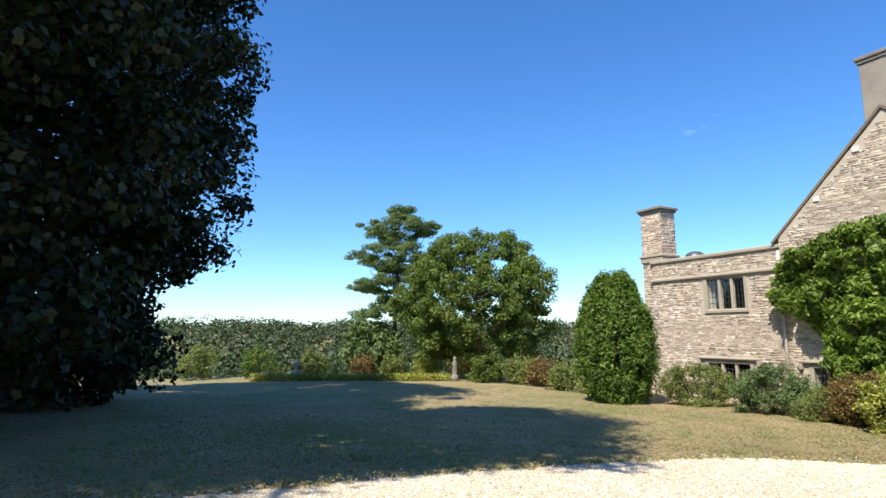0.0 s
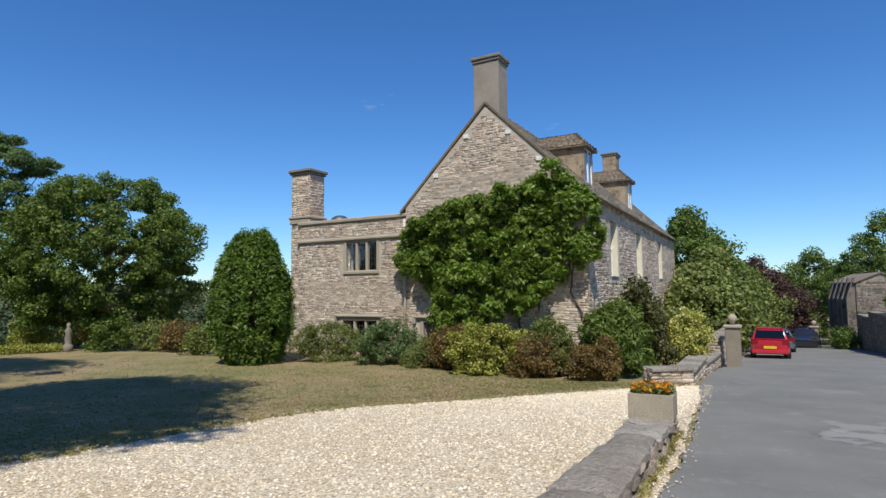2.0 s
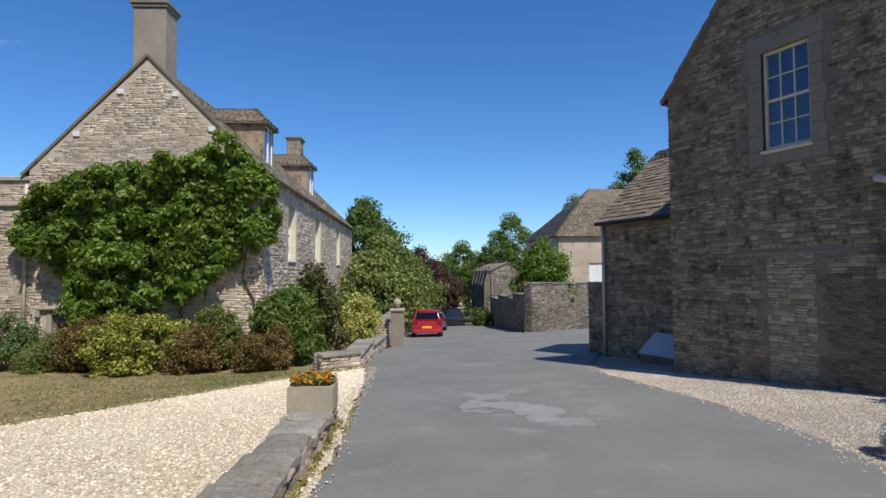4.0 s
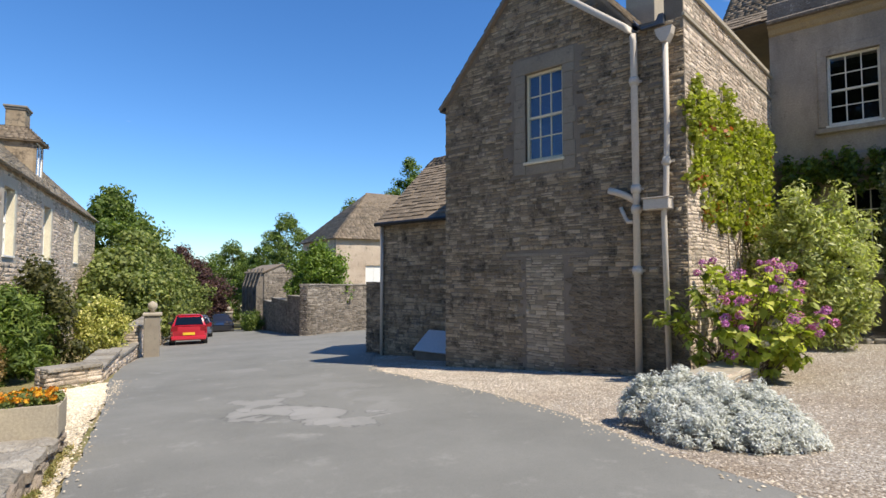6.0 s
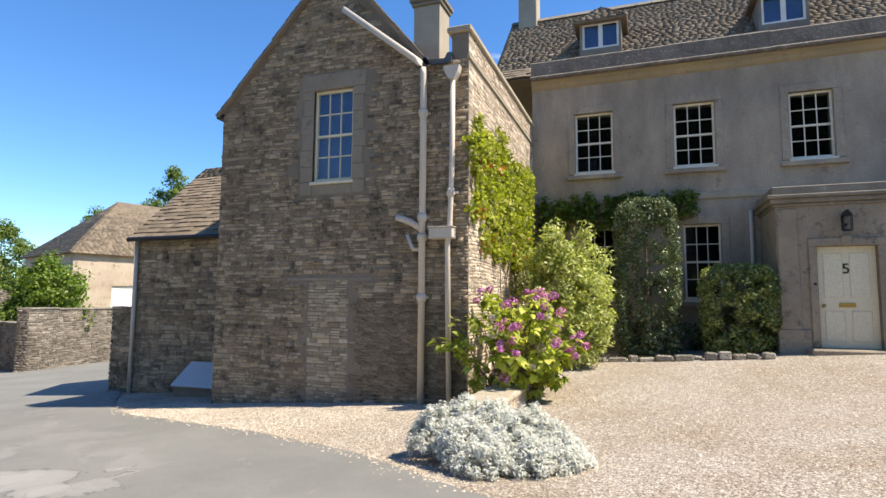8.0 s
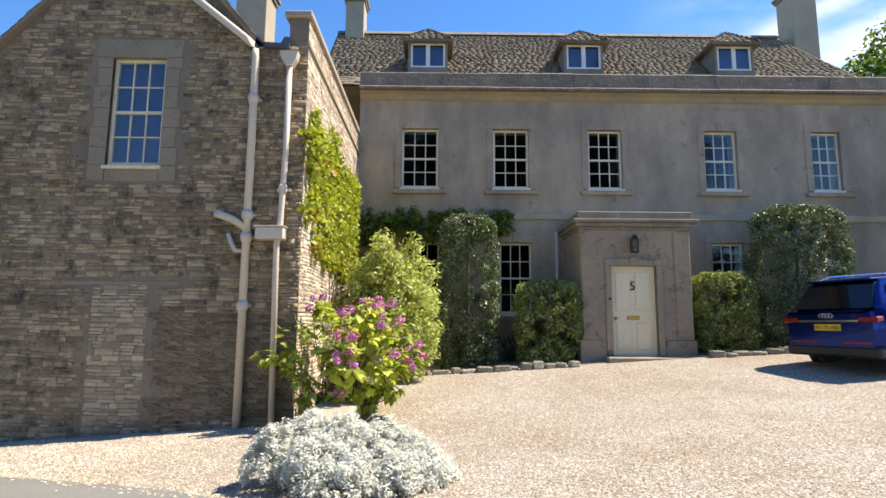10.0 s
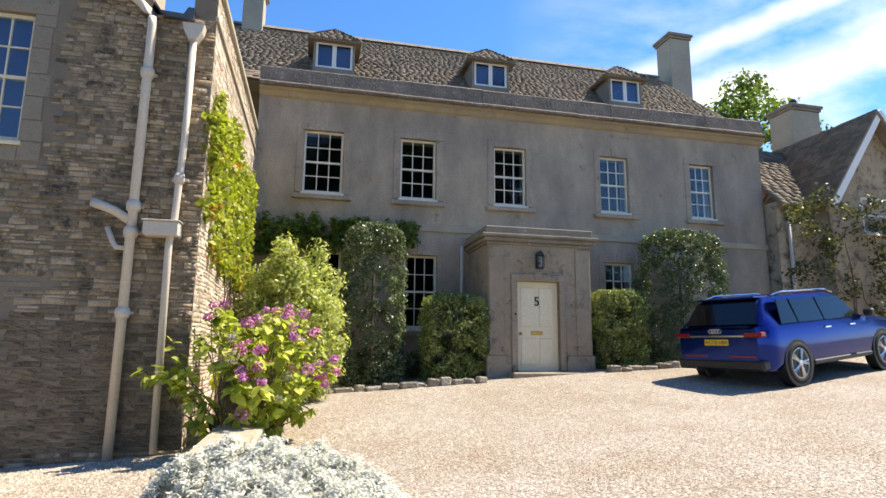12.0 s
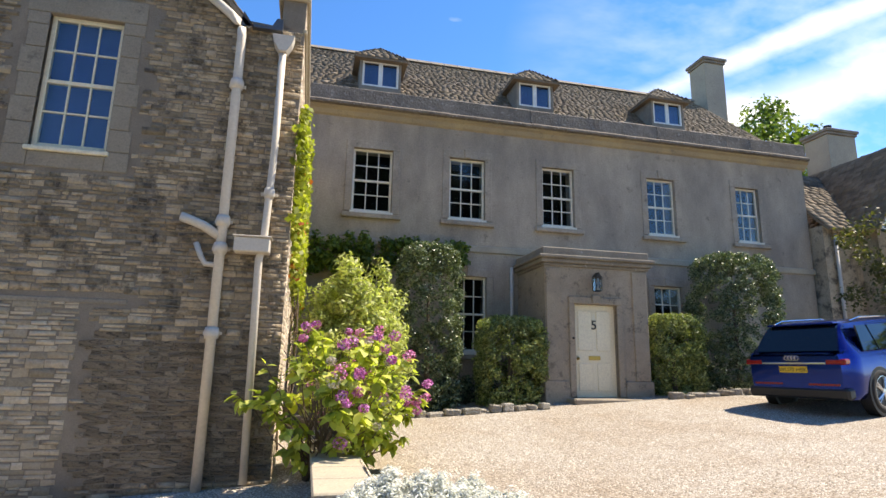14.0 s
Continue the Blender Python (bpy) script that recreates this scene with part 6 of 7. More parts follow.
FH = pose(35.6, -26.7, 0, 0, 0, -107)
hc = hipped("coach_house", FH, 12.0, 8.5, 4.45, 4.3, "stone coach house with a hipped stone-slate roof", hole=[(2.4, 5.4, -2.0, 2.4)])
bm = bmesh.new()
box(bm, FH, (2.4, 0.12, -2.0), (5.4, 0.2, 2.4), 0.01)
gd = part("garage_door", bm, M_WHITE, hc, "white painted garage door")
for k in range(1, 4):
    boxed("panel_batten", FH, (2.4 + 0.75 * k - 0.03, 0.10, -2.0), (2.4 + 0.75 * k + 0.03, 0.118, 2.4), M_WHITE, gd)
FD = pose(41.2, -24.0, 0, 0, 0, -107)
bt = thing("buttressed_building", FD, "narrow stone building with tall buttresses to the lane", "house")
bm = bmesh.new()
box(bm, FD, (0, 0, -3.5), (2.8, 7, 1.9))
prism(bm, FD, [(0, 1.9), (2.8, 1.9), (1.4, 2.5)], 0, 7)
wl_ = part("wall", bm, M_STONE_GREY, bt)
rubble(FD, 0, 2.8, -3.0, 1.9, lambda x, z: True, M_STONE_GREY, wl_, seed=145, h=(0.12, 0.22))
for s_ in (0, 1):
    bm = bmesh.new()
    box(bm, FD @ (pose(-0.12, 0, 1.82, 0, -23.5, 0) if s_ == 0 else pose(2.92, 7, 1.82, 0, -23.5, 180)), (0, -0.1, 0.0), (1.65, 7.1, 0.08))
    part("roof", bm, M_SLATE, bt)
for k in range(5):
    bm = bmesh.new()
    prism(bm, FD @ pose(0, 0.1 + 1.3 * k, 0), [(-0.55, -3.5), (0, -3.5), (0, 2.2), (-0.1, 2.2), (-0.55, 0.8)], 0, 0.3)
    part("buttress", bm, M_STONE_GREY, bt)
shrub("lane_bush", 40.0, -22.4, 2.4, 1.6, 1.6, F_MID, "small dark bush at the foot of the wall", 50, 60, 0.12, 0.3, 150)

# lane trees
LANE_TREES = [(41.5, -13.3, 9.8, 8.0, F_MID, "tall broadleaf tree behind the gabled house", 201), (37.5, -13.2, 6.6, 6.0, F_OLIVE, "feathery olive-green tree beside the lane", 202),
              (33.0, -11.3, 5.0, 4.6, F_OLIVE, "small leafy tree over the garden wall", 203), (47.5, -18.5, 7.0, 7.0, F_OLIVE, "yellow-green tree beside the lane", 204),
              (54.0, -23.0, 7.8, 8.0, F_PURPLE, "dark purple copper beech down the lane", 205), (60.0, -24.0, 7.4, 8.0, F_PURPLE, "dark purple copper beech farther down the lane", 206),
              (70.0, -36.0, 10.5, 12.0, F_MID, "green tree where the lane bends", 207), (66.0, -30.5, 5.0, 8.0, F_MID, "low green tree where the lane bends", 208),
              (60.5, -38.0, 13.5, 10.0, F_MID, "tall green tree behind the stone building", 209), (57.0, -45.0, 15.5, 9.0, F_MID, "tall tree behind the coach house", 210),
              (45.0, -43.5, 17.5, 9.0, F_MID, "tall tree rising behind the outbuilding", 211), (80.0, -48.0, 13.0, 14.0, F_FAR, "distant tree across the lane", 212), (78.0, -26.0, 9.0, 12.0, F_FAR, "distant tree at the lane's end", 213),
              (88.0, -38.0, 10.0, 15.0, F_FAR, "distant tree at the lane's end", 214)]
for x, y, h, w, mat, lab, sd in LANE_TREES:
    tree("lane_tree", x, y, h, w, mat, lab, 0.22, 0.12, 190, 150, 0.22, 0.85, sd, None, 8, group="lane trees")
rs = np.random.RandomState(230)
C, R = [], []
for k in range(700):
    x, y = rs.uniform(85, 260), rs.uniform(-150, 10)
    r = rs.uniform(2.6, 4.6)
    C.append((x, y, ground(x, y) + r * rs.uniform(0.5, 2.0)))
    R.append(r)
tagged(leaves("woods_beyond_lane", C, R, 50, 0.9, F_FAR, None, 231, 0.35, 0.7), "woodland closing the view down the lane", "woods", kind="stuff")


# ---- cars ----
def car(name, M, L, Wd, H, paint, label, suv=False, plate=None, seedless=0):
    """A car standing at M, x forward, origin on the ground below its middle."""
    t = thing(name, M, label, "car")
    m_paint = paint
    m_glass = plain("tinted_glass_" + name, (0.004, 0.006, 0.009), 0.04, 0.0, vary=0)
    m_tyre = plain("tyre_" + name, (0.02, 0.02, 0.02), 0.9)
    m_rim = plain("alloy_" + name, (0.55, 0.56, 0.58), 0.28, 0.9)
    m_red = plain("tail_lamp_" + name, (0.22, 0.004, 0.006), 0.2)
    m_trim = plain("black_trim_" + name, (0.015, 0.015, 0.016), 0.5)
    m_chrome = plain("chrome_" + name, (0.75, 0.75, 0.77), 0.12, 1.0)
    r = 0.395 if suv else 0.29
    ax = L / 2 - (0.95 if suv else 0.62)
    fx = -L / 2 + (1.05 if suv else 0.62)
    fx, ax = ax, -L / 2 + (0.98 if suv else 0.58)
    zb, belt = (0.30, 1.12) if suv else (0.24, 0.92)
    # stations along the length: x, lower z, belt z, roof z, half width at the sill, belt and roof
    n = 44
    rings = []
    for i in range(n + 1):
        s = i / n
        x = -L / 2 + L * s
        rear = smooth_step(0, 0.035, s)
        nose = smooth_step(1, 0.93, s)
        hood0, hood1 = (0.70, 0.60) if suv else (0.76, 0.66)
        roofz = H - 0.10 * abs(s - 0.42) ** 2 * 4
        back0, back1 = (0.015, 0.115) if suv else (0.02, 0.10)
        up = smooth_step(back0, back1, s) * smooth_step(hood0 + 0.02, hood1 - 0.06, s)
        hoodz = belt + 0.02 - 0.16 * smooth_step(0.72, 1.0, s)
        top = hoodz + (roofz - hoodz) * up
        half = Wd / 2 * (0.86 + 0.14 * smooth_step(0, 0.07, s)) * (0.82 + 0.18 * nose)
        lowz = zb + 0.10 * (1 - rear) + 0.10 * (1 - nose)
        bz = min(hoodz, belt)
        th = half * (1 - 0.23 * up)
        ring = [(-half * 0.90, lowz), (-half * 0.985, lowz + 0.12), (-half, (lowz + bz) / 2), (-half * 0.99, bz - 0.10), (-half * 0.955, bz), (-th * 0.98 + 0.02 * up, bz + (top - bz) * 0.55), (-th * 0.90, top - 0.05), (-th * 0.70, top)]
        ring += [(-a, b) for a, b in ring[::-1]]
        rings.append([(x, a, b) for a, b in ring])
    bm = bmesh.new()
    vs = [[bm.verts.new(M @ Vector(p)) for p in ring] for ring in rings]
    k = len(vs[0])
    for p, q in zip(vs, vs[1:]):
        for j in range(k - 1):
            bm.faces.new((p[j], p[j + 1], q[j + 1], q[j]))
        bm.faces.new((p[k - 1], p[0], q[0], q[k - 1]))
    bm.faces.new(vs[0])
    bm.faces.new(vs[-1][::-1])
    bmesh.ops.recalc_face_normals(bm, faces=bm.faces[:])
    body = part("body", bm, m_paint, t, smooth=True)
    body.data.set_sharp_from_angle(angle=radians(52))
    # wheel arches, wheels
    for x in (ax, fx):
        for sy in (-1, 1):
            bm = bmesh.new()
            G = M @ pose(x, sy * Wd / 2, r, -90 * sy, 0, 0)
            revolve(bm, G, [(r * 1.12, -0.2), (r * 1.14, 0.0), (r * 1.12, 0.004)], 28)
            part("wheel_arch", bm, m_trim, t)
            bm = bmesh.new()
            yo = Wd / 2 - 0.10
            Gw = M @ pose(x, sy * yo, r, -90 * sy, 0, 0)
            revolve(bm, Gw, [(r * 0.70, -0.11), (r * 0.93, -0.11), (r, -0.07), (r, 0.09), (r * 0.93, 0.125), (r * 0.72, 0.125), (r * 0.70, 0.09)], 32)
            wheel = part("wheel", bm, m_tyre, t, "black tyre on an alloy rim", smooth=True)
            bm = bmesh.new()
            revolve(bm, Gw, [(r * 0.73, 0.08), (r * 0.73, 0.118), (r * 0.68, 0.12), (r * 0.66, 0.095)], 32)
            bmesh.ops.delete(bm, geom=[f for f in bm.faces if len(f.verts) > 8], context="FACES_ONLY")
            for q in range(5):
                a = math.tau * q / 5
                for da in (-0.13, 0.13):
                    c, s_ = math.cos(a + da), math.sin(a + da)
                    tube(bm, [Gw @ Vector((0.05 * math.cos(a), 0.05 * math.sin(a), 0.115)), Gw @ Vector((r * 0.69 * c, r * 0.69 * s_, 0.108))], [0.026, 0.018], 6)
            revolve(bm, Gw, [(0.07, 0.08), (0.065, 0.128), (0.02, 0.132)], 12)
            part("rim", bm, m_rim, wheel)
            bm = bmesh.new()
            revolve(bm, Gw, [(r * 0.72, 0.05), (r * 0.3, 0.052)], 24)
            part("brake_disc", bm, m_trim, wheel)
    # glass
    g0, g1 = (-L / 2 + 0.12 * L, -L / 2 + 0.585 * L)
    for sy in (-1, 1):
        G = M @ pose(0, sy * (Wd / 2 * 0.955 + 0.002), belt, 0, 0, 0)
        lean = math.atan2(Wd / 2 * 0.955 - Wd / 2 * 0.745, H - belt - 0.06)
        cuts = [0.0, 0.24, 0.62, 0.99] if suv else [0.0, 0.46, 0.98]
        for a, b in zip(cuts, cuts[1:]):
            xa, xb = g0 + (g1 - g0) * a + 0.02, g0 + (g1 - g0) * b - 0.02
            hh = H - belt - 0.13
            ka = 0.16 if a == 0 else 0.0
            kb_ = 0.42 if b > 0.9 else 0.0
            bm = bmesh.new()
            outline = [(xa, 0.03), (xb + kb_, 0.03), (xb - 0.02, hh), (xa + ka, hh)]
            pts = [bm.verts.new(G @ Vector((x, -sy * (z * math.tan(lean) * 0.88) + sy * 0.022, z))) for x, z in outline]
            bm.faces.new(pts)
            ext = bmesh.ops.extrude_face_region(bm, geom=bm.faces[:])
            off = (M.to_3x3() @ Vector((0, -sy * 0.03, 0)))
            bmesh.ops.translate(bm, vec=off, verts=[v for v in ext["geom"] if isinstance(v, bmesh.types.BMVert)])
            bmesh.ops.recalc_face_normals(bm, faces=bm.faces[:])
            part("side_window", bm, m_glass, t)
    bm = bmesh.new()
    xr = -L / 2
    pts = [(xr + 0.030 * L, -Wd * 0.385, belt + 0.06), (xr + 0.030 * L, Wd * 0.385, belt + 0.06), (xr + 0.092 * L, Wd * 0.33, H - 0.12), (xr + 0.092 * L, -Wd * 0.33, H - 0.12)]
    a_ = [bm.verts.new(M @ Vector((x - 0.03, y, z))) for x, y, z in pts]
    b_ = [bm.verts.new(M @ Vector((x + 0.06, y, z))) for x, y, z in pts]
    bm.faces.new(a_)
    bm.faces.new(b_[::-1])
    for q in range(4):
        bm.faces.new((a_[q], a_[(q + 1) % 4], b_[(q + 1) % 4], b_[q]))
    bmesh.ops.recalc_face_normals(bm, faces=bm.faces[:])
    part("rear_window", bm, m_glass, t)
    boxed("spoiler", M, (xr + 0.075 * L, -Wd * 0.32, H - 0.085), (xr + 0.17 * L, Wd * 0.32, H - 0.045), m_paint, t, bevel=0.015)
    for sy in (-1, 1):
        boxed("tail_lamp", M, (xr - 0.012, sy * Wd * 0.30, belt - 0.185 if suv else belt - 0.24), (xr + 0.16, sy * Wd * 0.475, belt - 0.085 if suv else belt + 0.02), m_red, t, "red tail lamp", bevel=0.02)
        boxed("door_mirror", M, (fx - 0.62, sy * (Wd / 2 - 0.02), belt + 0.02), (fx - 0.46, sy * (Wd / 2 + 0.16), belt + 0.17), m_trim, t, bevel=0.03)
        for hx in (0.0, 0.9):
            boxed("door_handle", M, (hx - 0.55, sy * (Wd / 2 - 0.02), belt - 0.13), (hx - 0.35, sy * (Wd / 2 + 0.022), belt - 0.10), m_chrome if suv else m_paint, t, bevel=0.008)
        if suv:
            bm = bmesh.new()
            tube(bm, [M @ Vector(p) for p in ((xr + 0.16 * L, sy * Wd * 0.36, H - 0.04), (xr + 0.22 * L, sy * Wd * 0.37, H + 0.02), (xr + 0.52 * L, sy * Wd * 0.37, H + 0.02), (xr + 0.58 * L, sy * Wd * 0.36, H - 0.06))], 0.016, 6)
            part("roof_rail", bm, m_chrome, t)
            boxed("rear_reflector", M, (xr - 0.004, sy * Wd * 0.12, 0.56), (xr + 0.04, sy * Wd * 0.40, 0.60), m_red, t, bevel=0.005)
            boxed("side_skirt", M, (ax + 0.5, sy * (Wd / 2 - 0.05), zb + 0.02), (fx - 0.5, sy * (Wd / 2 + 0.012), zb + 0.11), m_trim, t, bevel=0.02)
    boxed("bumper", M, (xr - 0.03, -Wd * 0.47, zb + 0.02), (xr + 0.20, Wd * 0.47, zb + 0.22), m_trim if suv else m_paint, t, bevel=0.04)
    if suv:
        boxed("light_bar", M, (xr - 0.008, -Wd * 0.30, belt - 0.175), (xr + 0.03, Wd * 0.30, belt - 0.14), m_chrome, t, bevel=0.004)
        for q in range(4):
            bm = bmesh.new()
            G = M @ pose(xr - 0.01, (q - 1.5) * 0.062, belt - 0.06, 0, 90, 0)
            ringp = [(0.042 * math.cos(a), 0.042 * math.sin(a), 0) for a in (math.tau * w / 20 for w in range(21))]
            tube(bm, [G @ Vector(p) for p in ringp], 0.006, 5)
            part("badge_ring", bm, m_chrome, t)
    zp = belt - 0.33 if suv else belt - 0.42
    boxed("number_plate", M, (xr - 0.034 if not suv else xr - 0.016, -0.26, zp), (xr + 0.03, 0.26, zp + 0.115), plain("plate_yellow_" + name, (0.75, 0.48, 0.03), 0.5), t, "yellow rear number plate", bevel=0.003)
    if plate:
        cu = bpy.data.curves.new("plate_text", "FONT")
        cu.body, cu.size, cu.extrude, cu.align_x = plate, 0.105, 0.001, "CENTER"
        tx = new("plate_text", cu)
        cu.materials.append(m_trim)
        tx.parent = t
        tx.matrix_basis = pose(xr - 0.018, 0, zp + 0.022, 90, 0, -90)
    return t


zc = (ground(-6.0, -12.3) + ground(-8.9, -13.1)) / 2
car("suv", pose(-5.99 - 0.966 * 1.55, -12.30 - 0.259 * 1.55, zc + 0.0, 0, -math.degrees(math.atan2(ground(-8.9, -13.1) - ground(-6.0, -12.3), 3.0)), 195), 5.06, 1.97, 1.74, plain("deep_blue_metallic_paint", (0.004, 0.022, 0.18), 0.20, 0.9, coat=0.25, vary=0.03, spec=0.4), "deep blue estate car parked on the gravel", True, "WU70 HBK")
car("hatchback", pose(28.18 + 1.75 * math.cos(TH), -12.63 - 1.75 * math.sin(TH), ground(29.9, -13.0) + 0.05, 0, 2.6, -23), 3.55, 1.62, 1.50, plain("bright_red_paint", (0.52, 0.012, 0.028), 0.25, 0.0, coat=1.0, vary=0.03), "bright red small hatchback parked by the wall")
car("saloon_car", pose(37.25, -17.0, ground(37.25, -17.0) + 0.05, 0, 2.6, -23), 4.3, 1.75, 1.42, plain("silver_grey_paint", (0.16, 0.18, 0.22), 0.25, 0.5, coat=1.0, vary=0.03), "silver-grey car parked beyond the red one")
car("saloon_car", pose(45.0, -22.4, ground(45, -22.4) + 0.05, 0, 2.6, 157), 4.3, 1.75, 1.45, plain("black_paint", (0.02, 0.02, 0.025), 0.25, 0.2, coat=1.0, vary=0.03), "dark car parked against the far wall")

# ---- forecourt planting ----
sil = thing("silver_shrub", pose(3.05, -7.35, ground(3.05, -7.35)), "low mound of silver-grey curry plant", "shrub")
rs = np.random.RandomState(41)
SX, SY, SZ = 2.96, -7.22, ground(3.0, -7.3) + 0.03
MOUNDS = [(-0.55, 0.02, 0.30), (-0.28, -0.22, 0.36), (-0.2, 0.26, 0.32), (0.08, 0.02, 0.42), (0.12, -0.30, 0.36), (0.30, 0.30, 0.33), (0.45, -0.05, 0.42), (0.52, -0.32, 0.34), (0.72, 0.12, 0.36), (-0.72, 0.22, 0.24), (-0.5, 0.38, 0.22), (0.0, 0.46, 0.24)]
for mx, my, mh in MOUNDS:
    my, mh = 1.25 * my, 1.22 * mh
    C = []
    for k in range(75):
        a, q = rs.rand() * math.tau, math.sqrt(rs.rand())
        C.append((SX + 0.92 * mx + 0.32 * q * math.cos(a), SY + my + 0.33 * q * math.sin(a), SZ + mh * (1 - 0.80 * q ** 2.4) * (0.84 + 0.26 * rs.rand())))
    C = np.array(C)
    ob = leaves("sprig_mound", C, rs.uniform(0.045, 0.085, len(C)), 150, 0.017, F_SILVER, sil, 142 + int(100 * mx), 1.0, 1.1, 1.3, long=2.6)
bm = bmesh.new()
rg = random.Random(43)
for k in range(60):
    a, q = rg.random() * math.tau, rg.random() ** 0.5
    limb(bm, (SX + 0.1 * math.cos(a), SY + 0.1 * math.sin(a), SZ - 0.06), (SX + 0.8 * q * math.cos(a), SY + 0.5 * q * math.sin(a), SZ + 0.16 + 0.16 * rg.random()), 0.008, 0.004, rg, 0.05, 3, 4)
part("woody_growth", bm, M_BARK, sil)["kind"] = "stuff"
stub = thing("stub_wall", pose(3.7, -11.0, ground(3.7, -11)), "short low stone wall with a flat pale coping", "wall")
FSt = Matrix(((0, 1, 0, 3.36), (-1, 0, 0, -8.15), (0, 0, 1, -0.22), (0, 0, 0, 1)))
bm = bmesh.new()
box(bm, FSt, (0, 0, -0.2), (3.4, 0.52, 0.27))
co = part("core", bm, M_MORTAR, stub)
rubble(FSt, 0, 3.4, -0.1, 0.27, lambda x, z: True, M_STONE_A, co, seed=301)
rubble(FSt @ pose(0, 0.52, 0, 0, 0, -90), 0, 0.52, -0.1, 0.27, lambda x, z: True, M_STONE, co, seed=302)
rubble(FSt @ pose(3.4, 0.52, 0, 0, 0, 180), 0, 3.4, -0.1, 0.27, lambda x, z: True, M_STONE, co, seed=303)
for k in range(5):
    boxed("coping_stone", FSt, (0.66 * k - 0.03, -0.04, 0.273), (0.66 * k + 0.62, 0.56, 0.34), M_DRESSED, stub, bevel=0.015)
hyd = thing("hydrangea", pose(3.75, -10.7, ground(3.5, -11.3)), "sprawling hydrangea with pink-purple flower heads", "shrub")
rs = np.random.RandomState(51)
LEAF6 = np.array([[0, 0, 0], [0.30, 0.30, 0.07], [0.26, 0.66, 0.03], [0, 1.0, -0.12], [-0.26, 0.66, 0.03], [-0.30, 0.30, 0.07], [0, 0.5, 0]])


def broad_leaves(name, roots, axes, normals, sizes, material, parent):
    """Broad pointed leaves, folded along the midrib: six triangles each."""
    tri = np.array([[0, 1, 6], [1, 2, 6], [2, 3, 6], [3, 4, 6], [4, 5, 6], [5, 0, 6]])
    b = axes / np.linalg.norm(axes, axis=1)[:, None]
    n_ = normals - (normals * b).sum(1)[:, None] * b
    n_ /= np.linalg.norm(n_, axis=1)[:, None]
    t_ = np.cross(b, n_)
    V = roots[:, None] + sizes[:, None, None] * (LEAF6[None, :, :1] * t_[:, None] + LEAF6[None, :, 1:2] * b[:, None] + LEAF6[None, :, 2:] * n_[:, None])
    Fs = (tri[None] + 7 * np.arange(len(roots))[:, None, None]).reshape(-1, 3)
    return mesh_of(name, V.reshape(-1, 3), Fs, material, parent)


HB = Vector((3.72, -10.72, ground(3.5, -11.2) + 0.05))
rg = random.Random(53)
roots, axes, normals, sizes = [], [], [], []
heads = 0
while heads < 135:
    a, v = rg.random() * math.tau, rg.random()
    r = (1.26 + 0.32 * noise.noise((math.cos(a) * 2, math.sin(a) * 2, v * 2))) * math.sin(math.pi * (0.20 + 0.62 * v)) * rg.uniform(0.62, 1.0)
    tip = HB + Vector((r * math.cos(a), 0.85 * r * math.sin(a), 0.18 + 1.62 * v))
    if tip.x > 4.22 and tip.y < -10.3:
        continue
    # the bush lies open to the front, where its bare stems show
    if abs(tip.x - 3.95) < 0.13 and tip.y > -10.5 and 0.1 < v < 0.62:
        continue
    heads += 1
    bm = bmesh.new()
    base = HB + Vector((rg.uniform(-.28, .28), rg.uniform(-.25, .25), -0.1))
    pts = limb(bm, base, tip, 0.012, 0.005, rg, 0.05, 4, 5)
    part("stem", bm, M_BARK, hyd)
    out = (tip - HB - Vector((0, 0, 0.5))).normalized()
    for k in range(rg.randint(9, 15)):
        f = rg.uniform(0.62, 1.0)
        p = pts[3].lerp(pts[4], (f - 0.62) / 0.38)
        d = (out * 0.5 + Vector((rg.gauss(0, 1), rg.gauss(0, 1), rg.gauss(-0.25, 0.5)))).normalized()
        roots.append(tuple(p))
        axes.append((d.x, d.y, d.z - 0.25))
        normals.append((out.x * 0.5 + rg.gauss(0, 0.3), out.y * 0.5 + rg.gauss(0, 0.3), 1.0))
        sizes.append(rg.uniform(0.11, 0.21))
    sunny = tip.x < 3.75
    if rg.random() < (0.72 if sunny and v > 0.3 else 0.42 if v > 0.55 else 0.10):
        leaves("flower_head", [tuple(tip + 0.05 * out)], [rg.uniform(0.055, 0.095)], 90, 0.036, F_FADED if rg.random() < 0.10 else F_HEAD if rg.random() < 0.6 else F_PINK, hyd, 400 + heads, 0.3, 0.3, 0.85)
broad_leaves("foliage", np.array(roots), np.array(axes), np.array(normals), np.array(sizes), F_HYD, hyd)

shrub("light_shrub", 3.2, -13.9, 2.3, 2.0, 3.45, F_LIGHT, "airy light green shrub against the house", 260, 90, 0.06, 0.22, 310, 0, lump=0.45, long=1.9, stems=10)
# creeper on the annexe's sunny side
cre = thing("virginia_creeper", pose(4.3, -13.0, 0), "yellow-green creeper with reddening leaves on the stone wall", "climber")
rs = np.random.RandomState(61)
C, CR = [], []
while len(C) < 620:
    y, z = rs.uniform(-16.2, -10.45), rs.uniform(2.1, 5.4)
    top = 4.75 - 0.02 * (y + 10.5) + 0.7 * noise.noise((y * 1.3, 0, 5))
    low_ = 2.35 + 0.35 * noise.noise((y * 1.7, 3, 5)) + (0.6 if y > -11.2 else 0)
    if low_ < z < top:
        C.append((4.34 - 0.07 * rs.rand(), y, z))
        if rs.rand() < 0.015 or (y > -11.0 and rs.rand() < 0.06):
            CR.append((4.30, y, z))
leaves("foliage", C, [0.13], 17, 0.105, F_CREEPER, cre, 62, 0.9, 0.1, 1.0)
